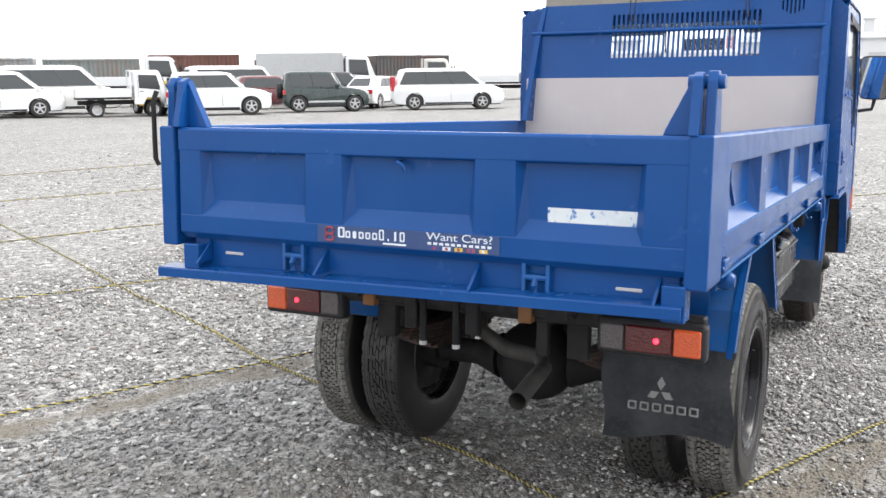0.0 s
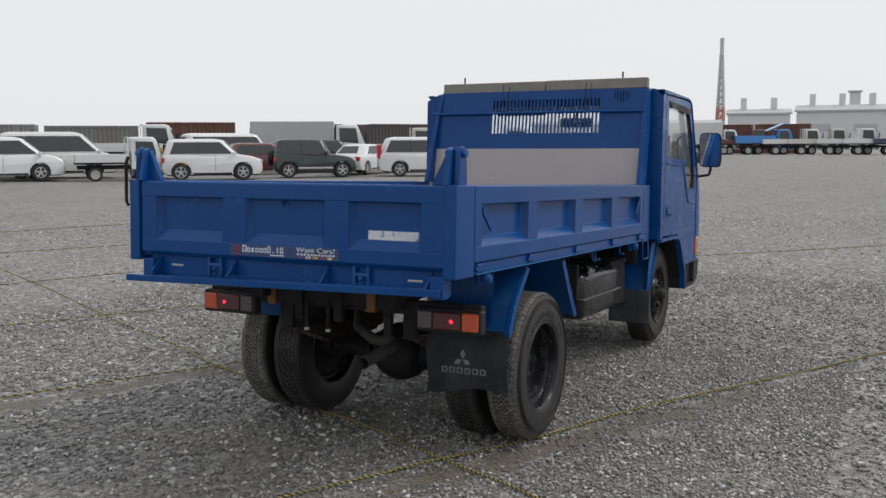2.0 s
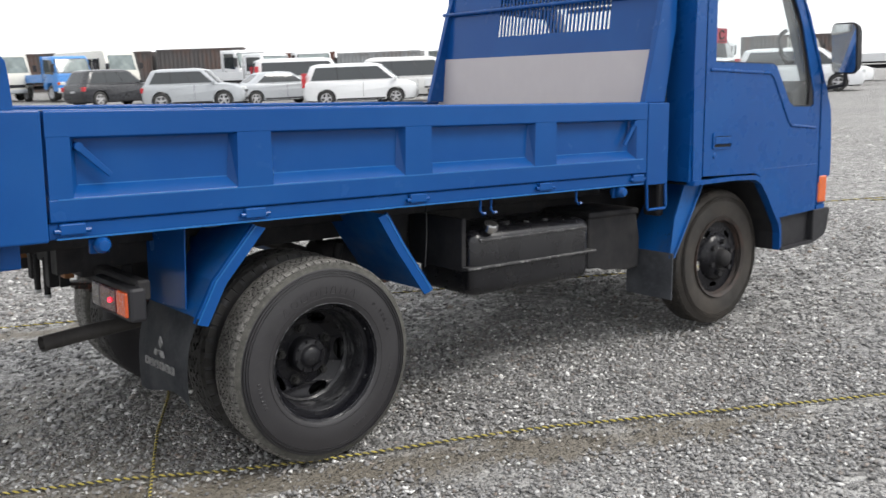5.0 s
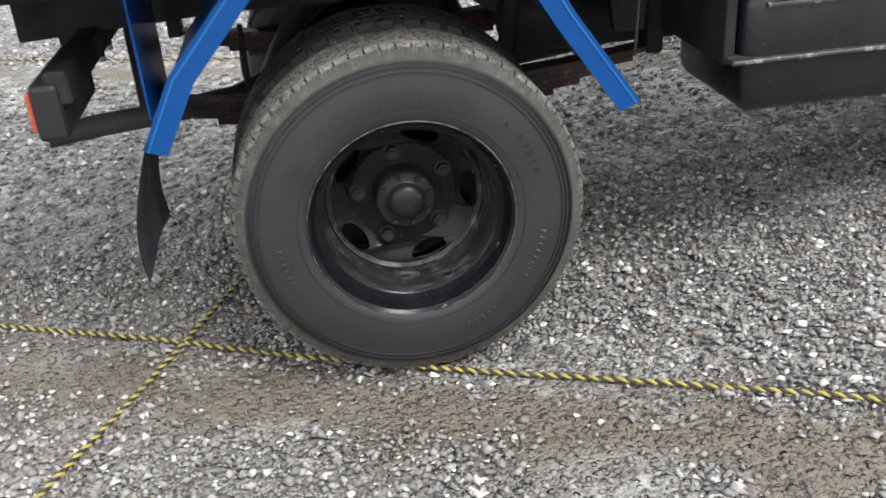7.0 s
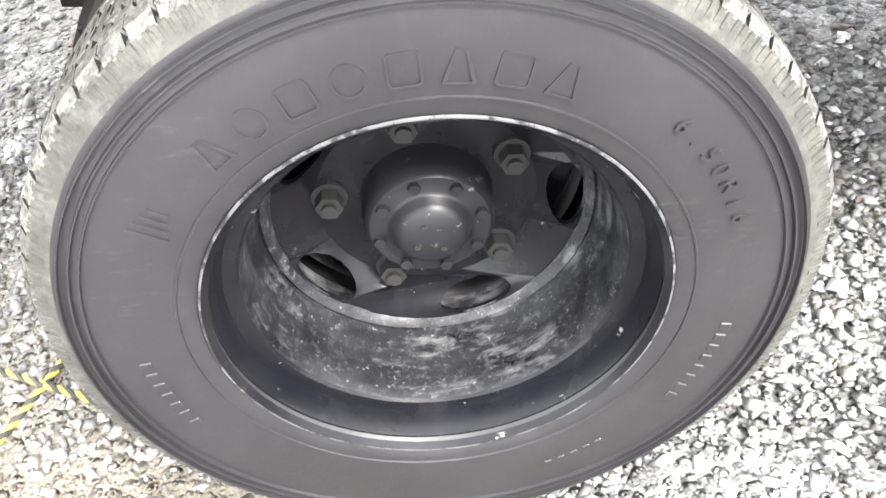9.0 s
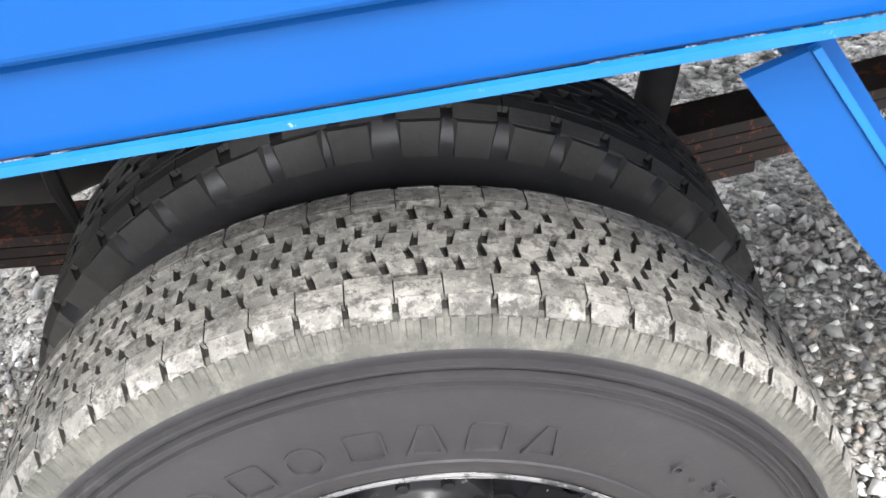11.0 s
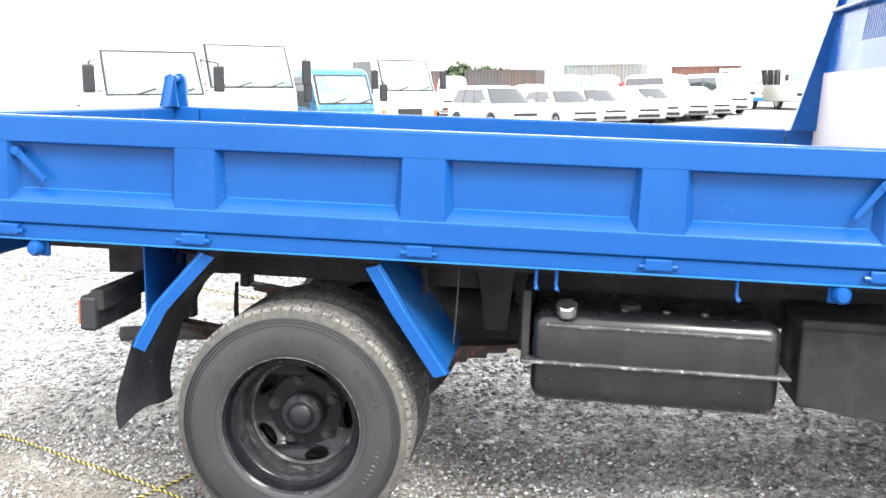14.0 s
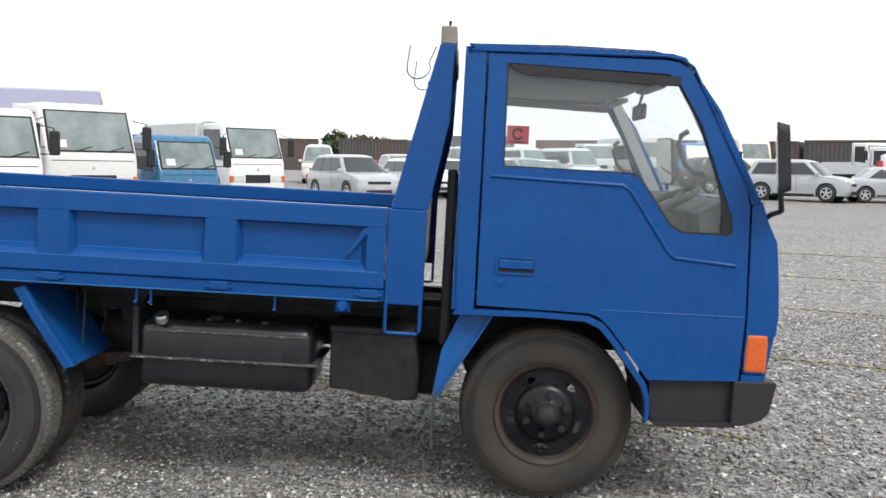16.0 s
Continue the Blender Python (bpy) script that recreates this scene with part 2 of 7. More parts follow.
def lens(name, col, glow=0.0):
    m = Mat(name, col, 0.2)
    m.over(m.ramp(m.voronoi(90), 0.0, 0.9, 0.0, 0.35), tuple(c * 0.35 for c in col))
    m.bump(m.voronoi(120), 0.002, 0.5)
    m.b.inputs["Coat Weight"].default_value = 0.5
    if glow:
        m.b.inputs["Emission Color"].default_value = (*col, 1)
        m.b.inputs["Emission Strength"].default_value = glow
    return m.m


RED = lens("red_lamp_lens", (0.10, 0.009, 0.011))
REDLIT = lens("lit_red_bulb", (1.0, 0.03, 0.06), 1.6)
AMBER = lens("amber_lamp_lens", (0.62, 0.11, 0.015))
LITAMBER = lens("lit_amber_tail_lens", (0.45, 0.07, 0.018), 0.15)
CLEAR = lens("clear_lamp_lens", (0.09, 0.08, 0.085))
HEAD = lens("headlamp_lens", (0.6, 0.62, 0.62))
TAIL = lens("car_tail_lens", (0.5, 0.02, 0.03))

# ---- mesh helpers ----
def part(name, bm, mat, parent=None, label="", smooth=None):
    """Links a bmesh as one mesh object under a thing or a part."""
    bmesh.ops.recalc_face_normals(bm, faces=bm.faces)
    me = bpy.data.meshes.new(name)
    bm.to_mesh(me)
    bm.free()
    me.materials.append(mat)
    if smooth is not None:
        me.shade_smooth()
        me.set_sharp_from_angle(angle=radians(smooth))
    ob = new(name, me)
    ob.parent = parent
    if label:
        ob["label"] = label
    return ob


def thing(name, label, category, m=None, group="", kind=""):
    ob = new(name)
    ob.empty_display_size = 0.2
    if m is not None:
        ob.matrix_world = m
    return tagged(ob, label, category, group, kind)


def box(bm, x0, x1, y0, y1, z0, z1, bev=0.0, seg=1, m=None):
    vs = bmesh.ops.create_cube(bm, size=1)["verts"]
    for v in vs:
        v.co = Vector((x0 + (v.co.x + .5) * (x1 - x0), y0 + (v.co.y + .5) * (y1 - y0), z0 + (v.co.z + .5) * (z1 - z0)))
        if m is not None:
            v.co = m @ v.co
    if bev:
        es = list({e for v in vs for e in v.link_edges})
        bmesh.ops.bevel(bm, geom=es, offset=bev, segments=seg, affect='EDGES', profile=0.5)
    return bm


def prism(bm, pts, axis, a, b, m=None, bev=0.0):
    """Extrudes a polygon: axis y takes (x, z), axis x takes (y, z), axis z takes (x, y)."""
    put = {"y": lambda p, d: (p[0], d, p[1]), "x": lambda p, d: (d, p[0], p[1]), "z": lambda p, d: (p[0], p[1], d)}[axis]
    A = [bm.verts.new(put(p, a)) for p in pts]
    B = [bm.verts.new(put(p, b)) for p in pts]
    fs = [bm.faces.new(A), bm.faces.new(B[::-1])]
    n = len(pts)
    for i in range(n):
        fs.append(bm.faces.new((A[i], B[i], B[(i + 1) % n], A[(i + 1) % n])))
    if m is not None:
        for v in A + B:
            v.co = m @ v.co
    if bev:
        es = list({e for f in fs for e in f.edges})
        bmesh.ops.bevel(bm, geom=es, offset=bev, segments=2, affect='EDGES', profile=0.5)
    return bm


def plate(bm, outer, holes, axis, a, b, m=None):
    """A flat plate with real holes, a to b thick."""
    from mathutils.geometry import tessellate_polygon
    put = {"y": lambda p, d: (p[0], d, p[1]), "x": lambda p, d: (d, p[0], p[1]), "z": lambda p, d: (p[0], p[1], d)}[axis]
    loops = [outer] + list(holes)
    flat = [p for l in loops for p in l]
    tris = tessellate_polygon([[Vector((p[0], p[1], 0)) for p in l] for l in loops])
    A = [bm.verts.new(put(p, a)) for p in flat]
    B = [bm.verts.new(put(p, b)) for p in flat]
    for t in tris:
        try:
            bm.faces.new([A[i] for i in t])
            bm.faces.new([B[i] for i in reversed(t)])
        except ValueError:
            pass
    k = 0
    for l in loops:
        n = len(l)
        for i in range(n):
            j = (i + 1) % n
            bm.faces.new((A[k + i], B[k + i], B[k + j], A[k + j]))
        k += n
    if m is not None:
        for v in A + B:
            v.co = m @ v.co
    return bm


def tube(bm, pts, r, seg=8, closed=False):
    """A round bar along points."""
    pts = [Vector(p) for p in pts]
    rings = []
    n = len(pts)
    up = Vector((0.13, 0.21, 0.97))
    for i, p in enumerate(pts):
        d = (pts[(i + 1) % n] - pts[i - 1]) if closed else (pts[min(i + 1, n - 1)] - pts[max(i - 1, 0)])
        d.normalize()
        u = d.cross(up)
        if u.length < 1e-3:
            u = d.cross(Vector((1, 0, 0)))
        u.normalize()
        w = d.cross(u)
        rr = r[i] if isinstance(r, (list, tuple)) else r
        rings.append([bm.verts.new(p + rr * (math.cos(2 * math.pi * k / seg) * u + math.sin(2 * math.pi * k / seg) * w)) for k in range(seg)])
    for i in range(n if closed else n - 1):
        a, b = rings[i], rings[(i + 1) % n]
        for k in range(seg):
            bm.faces.new((a[k], a[(k + 1) % seg], b[(k + 1) % seg], b[k]))
    if not closed:
        bm.faces.new(rings[0][::-1])
        bm.faces.new(rings[-1])
    return bm


def lathe(bm, prof, seg=48, c=(0, 0, 0), closed=False):
    """Turns a profile of (radius, y) round the y axis through c."""
    rings = []
    for r, y in prof:
        if r < 1e-5:
            rings.append([bm.verts.new((c[0], c[1] + y, c[2]))])
        else:
            rings.append([bm.verts.new((c[0] + r * math.cos(2 * math.pi * k / seg), c[1] + y, c[2] + r * math.sin(2 * math.pi * k / seg))) for k in range(seg)])
    pairs = list(zip(rings, rings[1:])) + ([(rings[-1], rings[0])] if closed else [])
    for a, b in pairs:
        for k in range(seg):
            j = (k + 1) % seg
            q = [a[k % len(a)], a[j % len(a)], b[j % len(b)], b[k % len(b)]]
            q = list(dict.fromkeys(q))
            if len(q) > 2:
                bm.faces.new(q)
    return bm


def rounded(pts, r, n=4):
    """Rounds the corners of a polygon."""
    out = []
    k = len(pts)
    for i in range(k):
        p, q, s = Vector(pts[i - 1]), Vector(pts[i]), Vector(pts[(i + 1) % k])
        d0, d1 = (p - q), (s - q)
        rr = min(r, d0.length * 0.45, d1.length * 0.45)
        a, b = q + d0.normalized() * rr, q + d1.normalized() * rr
        for j in range(n + 1):
            t = j / n
            out.append(tuple((1 - t) ** 2 * a + 2 * t * (1 - t) * q + t * t * b))
    return out


def words(name, text, size, m, mat, parent, depth=0.001, width=None):
    """Lettering in the built-in font, turned into a mesh part."""
    cu = bpy.data.curves.new(name, 'FONT')
    cu.body, cu.size, cu.extrude, cu.align_x = text, size, depth, 'CENTER'
    ob = bpy.data.objects.new(name, cu)
    scene.collection.objects.link(ob)
    bpy.context.view_layer.update()
    me = bpy.data.meshes.new_from_object(ob.evaluated_get(bpy.context.evaluated_depsgraph_get()))
    bpy.data.objects.remove(ob)
    if width:
        xs = [v.co.x for v in me.vertices]
        k = width / (max(xs) - min(xs))
        for v in me.vertices:
            v.co.x *= k
    me.transform(m)
    me.materials.clear()
    me.materials.append(mat)
    o = new(name, me)
    o.parent = parent
    return o


B = bmesh.new

# ---- the ground ----
def rise(x, y):
    """The yard climbs very gently towards the containers; the rear wheels stand in shallow ruts."""
    rut = 0.028 * math.exp(-((x / 0.55) ** 2 + ((y - 0.2) / 0.35) ** 2)) + 0.03 * math.exp(-((x / 0.55) ** 2 + ((y - 1.45) / 0.4) ** 2))
    return 0.022 * min(40.0, max(0.0, y - 28)) * math.exp(-max(0.0, x - 25) / 15) - rut


def mud(x, y):
    """How muddy the trodden strip along the rope is, above 0 where it is."""
    n = noise.noise(Vector((x * 1.7, y * 1.7, 3.1))) * 0.55 + noise.noise(Vector((x * 6, y * 6, 9))) * 0.3
    near = 0.55 - abs(y + 0.48 * x + 0.14) / 0.42 - max(0.0, abs(x + 0.7) - 1.7) * 0.5
    beyond = 0.55 - abs(y + 0.48 * x - 2.55) / 0.34 - max(0.0, abs(x + 0.6) - 1.6) * 0.5
    return max(near, beyond) + n


GM = Mat("grey_crushed_gravel", (0.225, 0.22, 0.213), 0.72, spec=0.5)
cells = GM.node("ShaderNodeSeparateColor")
GM.t.links.new(GM.voronoi(58, out="Color"), cells.inputs[0])
cells2 = GM.node("ShaderNodeSeparateColor")
GM.t.links.new(GM.voronoi(135, out="Color"), cells2.inputs[0])
GM.over(GM.ramp(cells.outputs[0], 0.4, 0.95, 0, 0.9), (0.47, 0.46, 0.445))
GM.over(GM.ramp(cells.outputs[1], 0.52, 0.9, 0, 0.85), (0.06, 0.06, 0.062))
GM.over(GM.ramp(cells2.outputs[0], 0.5, 1.0, 0, 0.6), (0.47, 0.46, 0.44))
GM.over(GM.ramp(cells2.outputs[1], 0.58, 1.0, 0, 0.6), (0.08, 0.078, 0.075))
cells3 = GM.node("ShaderNodeSeparateColor")
GM.t.links.new(GM.voronoi(24, out="Color"), cells3.inputs[0])
GM.over(GM.ramp(cells3.outputs[0], 0.72, 0.95, 0, 0.75), (0.56, 0.55, 0.53))
GM.over(GM.ramp(cells3.outputs[1], 0.66, 0.95, 0, 0.75), (0.045, 0.045, 0.045))
GM.over(GM.ramp(GM.noise(0.35, 5, 0.6), 0.4, 0.7, 0, 0.35), (0.36, 0.35, 0.33))
GM.over(GM.ramp(GM.noise(0.9, 4, 0.6), 0.55, 0.75, 0, 0.4), (0.17, 0.157, 0.138))
sep = GM.node("ShaderNodeSeparateXYZ")
GM.t.links.new(GM.co, sep.inputs[0])
along = GM.math('ADD', GM.math('MULTIPLY', sep.outputs[0], 0.48), sep.outputs[1])


def strip(offset, half, mid, reach):
    """A trodden strip beside a rope: 0.2 along its middle, falling off to its sides and ends."""
    side = GM.math('DIVIDE', GM.math('ABSOLUTE', GM.math('ADD', along, offset), 0), half)
    ends = GM.math('MULTIPLY', GM.math('MAXIMUM', GM.math('SUBTRACT', GM.math('ABSOLUTE', GM.math('ADD', sep.outputs[0], mid), 0), reach), 0), 0.5)
    return GM.math('SUBTRACT', GM.math('SUBTRACT', 0.2, side), ends)


band = GM.math('MAXIMUM', strip(0.16, 0.44, 0.7, 1.7), strip(-2.55, 0.36, 0.6, 1.6))
band = GM.math('ADD', band, GM.ramp(GM.noise(2.3, 5, 0.6), 0.2, 0.8, -0.35, 1.0))
MUDMASK = GM.ramp(band, 0.1, 0.45, 0, 0.9)
# A browner diamond round the truck's rear, broken up by noise.
brown_patch = GM.math('SUBTRACT', 1.0, GM.math('DIVIDE', GM.math('ADD', GM.math('ABSOLUTE', GM.math('ADD', sep.outputs[0], 0.9), 0), GM.math('ABSOLUTE', GM.math('SUBTRACT', sep.outputs[1], 0.5), 0)), 2.6))
GM.over(GM.ramp(GM.math('ADD', brown_patch, GM.ramp(GM.noise(1.6, 5, 0.65), 0.25, 0.75, -0.5, 0.5)), 0.25, 0.75, 0, 0.6), (0.2, 0.182, 0.15))
GM.over(MUDMASK, (0.168, 0.147, 0.115))
GM.over(GM.ramp(GM.math('MULTIPLY', MUDMASK, GM.noise(14, 5, 0.7)), 0.42, 0.6, 0, 0.5), (0.11, 0.097, 0.075))
GM.bump(GM.ramp(GM.voronoi(24), 0, 0.6, 1, 0), 0.018, 0.6)
GM.bump(GM.ramp(GM.voronoi(58), 0, 0.6, 1, 0), 0.016, 0.9)
GM.bump(GM.ramp(GM.voronoi(135), 0, 0.6, 1, 0), 0.006, 0.7)
GRAVEL = GM.m


def ground_sheet():
    def ticks(lo, hi, step, far0, far1):
        t = list(np.arange(lo, hi + step / 2, step))
        s = step
        while t[-1] < far1:
            s *= 1.25
            t.append(t[-1] + s)
        s = step
        while t[0] > far0:
            s *= 1.25
            t.insert(0, t[0] - s)
        return t
    xs, ys = ticks(-3, 4, 0.06, -900, 900), ticks(-2.5, 3, 0.06, -900, 900)
    vs, fs = [], []
    for y in ys:
        for x in xs:
            k = 1.0 if (abs(x) < 6 and abs(y) < 5) else 0.0
            z = rise(x, y) + k * (0.006 * noise.noise(Vector((x * 2.1, y * 2.1, 0))) + 0.004 * noise.noise(Vector((x * 9, y * 9, 5))) - 0.008)
            vs.append((x, y, z))
    n = len(xs)
    for j in range(len(ys) - 1):
        for i in range(n - 1):
            fs.append((j * n + i, j * n + i + 1, (j + 1) * n + i + 1, (j + 1) * n + i))
    me = bpy.data.meshes.new("ground")
    me.from_pydata(vs, [], fs)
    me.shade_smooth()
    me.materials.append(GRAVEL)
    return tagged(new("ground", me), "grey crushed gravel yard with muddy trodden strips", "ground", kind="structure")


ground_sheet()

SM = Mat("gravel_stones", (0.23, 0.225, 0.22), 0.68, spec=0.5)
SM.over(SM.ramp(SM.island(), 0.3, 0.9, 0, 0.9), (0.42, 0.415, 0.405))
SM.over(SM.ramp(SM.island(), 0.84, 0.93, 0, 0.95), (0.75, 0.74, 0.72))
si = SM.math('FRACT', SM.math('MULTIPLY', SM.island(), 17.3), 0)
SM.over(SM.ramp(si, 0.6, 1.0, 0, 0.8), (0.07, 0.07, 0.073))
SM.over(SM.ramp(SM.math('FRACT', SM.math('MULTIPLY', SM.island(), 41.7), 0), 0.88, 1.0, 0, 0.6), (0.22, 0.15, 0.1))
SM.over(SM.ramp(SM.noise(130, 3), 0.45, 0.75, 0, 0.4), (0.14, 0.135, 0.13))
STONE = SM.m


def stones(name, x0, x1, y0, y1, count, s0, s1, label, hole=None):
    """Loose crushed stones, each a small angular lump, thinned out where there is mud."""
    rng = np.random.default_rng(int(abs(x0 * 13 + y1 * 7) * 10) + count)
    x, y = rng.uniform(x0, x1, count), rng.uniform(y0, y1, count)
    keep = np.ones(count, bool)
    for i in range(count):
        m = mud(x[i], y[i])
        if m > 0.15 and rng.random() < min(0.93, 0.5 + m):
            keep[i] = False
        if hole and hole[0] < x[i] < hole[1] and hole[2] < y[i] < hole[3]:
            keep[i] = False
    x, y = x[keep], y[keep]
    n = len(x)
    r = rng.uniform(s0, s1, n) * rng.choice([0.6, 0.8, 1.0, 1.25], n)
    base = np.array([(1, 0, 0), (0, 1, 0), (-1, 0, 0), (0, -1, 0), (0, 0, 1), (0, 0, -1)], float)
    v = base[None] * rng.uniform(0.6, 1.15, (n, 6, 1)) + rng.normal(0, 0.22, (n, 6, 3))
    v *= r[:, None, None] * np.stack([rng.uniform(0.8, 1.3, n), rng.uniform(0.7, 1.1, n), rng.uniform(0.45, 0.85, n)], 1)[:, None, :]
    a = rng.uniform(0, 6.283, n)
    c, s = np.cos(a)[:, None], np.sin(a)[:, None]
    vx, vy = v[..., 0] * c - v[..., 1] * s, v[..., 0] * s + v[..., 1] * c
    z0 = np.array([rise(p, q) for p, q in zip(x, y)])
    v = np.stack([vx + x[:, None], vy + y[:, None], v[..., 2] + (z0 + r * 0.12 - 0.004)[:, None]], 2).reshape(-1, 3)
    tri = np.array([(0, 1, 4), (1, 2, 4), (2, 3, 4), (3, 0, 4), (1, 0, 5), (2, 1, 5), (3, 2, 5), (0, 3, 5)])
    f = (tri[None] + 6 * np.arange(n)[:, None, None]).reshape(-1, 3)
    me = bpy.data.meshes.new(name)
    me.vertices.add(len(v))
    me.vertices.foreach_set("co", v.ravel())
    me.loops.add(len(f) * 3)
    me.loops.foreach_set("vertex_index", f.ravel().astype(np.int32))
    me.polygons.add(len(f))
    me.polygons.foreach_set("loop_start", np.arange(0, len(f) * 3, 3, dtype=np.int32))
    me.update(calc_edges=True)
    me.materials.append(STONE)
    return tagged(new(name, me), label, "gravel", kind="stuff")


stones("gravel", -1.9, 2.4, -1.3, 0.9, 46000, 0.005, 0.0125, "loose grey crushed stones beside the truck wheels")
stones("gravel", -4.5, 7.0, -3.2, 5.5, 84000, 0.008, 0.017, "loose grey crushed stones scattered over the yard", hole=(-1.9, 2.4, -1.3, 0.9))
stones("gravel", -2, 16, -4, 14, 30000, 0.012, 0.024, "coarse loose grey stones across the open yard", hole=(-4.5, 7.0, -3.2, 5.5))

YELLOW = paint("faded_yellow_rope_fibre", (0.40, 0.33, 0.07), 0.8, 0.7, (0.18, 0.16, 0.1))
ROPEBLACK = paint("black_rope_fibre", (0.03, 0.03, 0.028), 0.85, 0.5, (0.12, 0.11, 0.09))


def rope(points, r=0.0038, pitch=0.030, step=0.0065, label="twisted yellow and black marking rope lying on the gravel"):
    ob = thing("marking_rope", label, "rope", group="marking ropes")
    P = [Vector((p[0], p[1], 0)) for p in points]
    path = []
    for a, b in zip(P, P[1:]):
        k = max(1, int((b - a).length / step))
        path += [a.lerp(b, i / k) for i in range(k)]
    path.append(P[-1])
    for name, ph, mat in (("yellow_strand", 0, YELLOW), ("black_strand", math.pi, ROPEBLACK)):
        pts, s = [], 0
        for i, p in enumerate(path):
            s += (p - path[i - 1]).length if i else 0
            a = 2 * math.pi * s / pitch + ph
            w = 0.012 * noise.noise(Vector((s * 1.3, points[0][0], 7)))
            d = (path[min(i + 1, len(path) - 1)] - path[max(i - 1, 0)]).normalized()
            side = Vector((-d.y, d.x, 0))
            z = rise(p.x, p.y) + r * 1.5 + 0.003 * noise.noise(Vector((s * 3, 1, 2)))
            pts.append(p + side * (w + 0.75 * r * math.cos(a)) + Vector((0, 0, z + 0.75 * r * math.sin(a))))
        part(name, tube(B(), pts, r, 6), mat, ob, smooth=60)
    return ob


rope([(-2.6, 1.31), (-1.35, 0.71), (-0.64, 0.36), (0.06, 0.01), (0.75, -0.33), (1.23, -0.62), (2.3, -1.21), (2.95, -1.56), (4.2, -2.3)])
rope([(-0.95, -0.45), (-0.69, 0.07), (-0.58, 0.3), (-0.39, 0.7), (-0.17, 1.12), (0.47, 2.58), (0.78, 3.15)])
rope([(0.78, 3.15), (1.27, 4.2), (2.32, 6.25), (3.3, 8.3), (5.2, 12.4)], step=0.02, pitch=0.08)
rope([(-2.5, 4.1), (-0.76, 3.1), (-0.29, 2.87), (0.33, 2.54), (1.6, 1.95), (3.5, 1.0)], step=0.02, pitch=0.06)
rope([(-1.0, 6.0), (0.74, 5.01), (1.35, 4.67), (2.54, 4.0), (4, 3.25), (7.82, 1.3)], step=0.04, pitch=0.12)
rope([(0.2, 8.0), (2.03, 7.1), (3.52, 6.47), (8, 4.2)], step=0.05, pitch=0.14)
rope([(2, 10.8), (3.89, 9.75), (5.8, 8.67), (10, 6.5)], step=0.05, pitch=0.16)
rope([(3.5, 13.3), (5.72, 12.42), (8.58, 11.38), (13, 9.4)], step=0.06, pitch=0.2)
rope([(7.0, 1.6), (7.82, 0.93), (9.82, -0.95), (12, -3)], step=0.04, pitch=0.14)

# ---- the dump truck ----
truck = thing("dump_truck", "blue single-cab dump truck with a steel tipping bed, parked on gravel", "truck", pose(0, 0, 0, 0, 2.35, 0))
MID = 0.85        # half way across the truck


def both(make):
    """Makes a part on the near side and its mirror on the far side."""
    make(lambda y: y, 1)
    make(lambda y: 2 * MID - y, -1)


# bed floor and its frame
part("bed_floor", box(B(), -1.06, 1.80, 0.05, 1.65, 0.93, 0.965, 0.004), FLOORSTEEL, truck, "scratched steel bed floor")


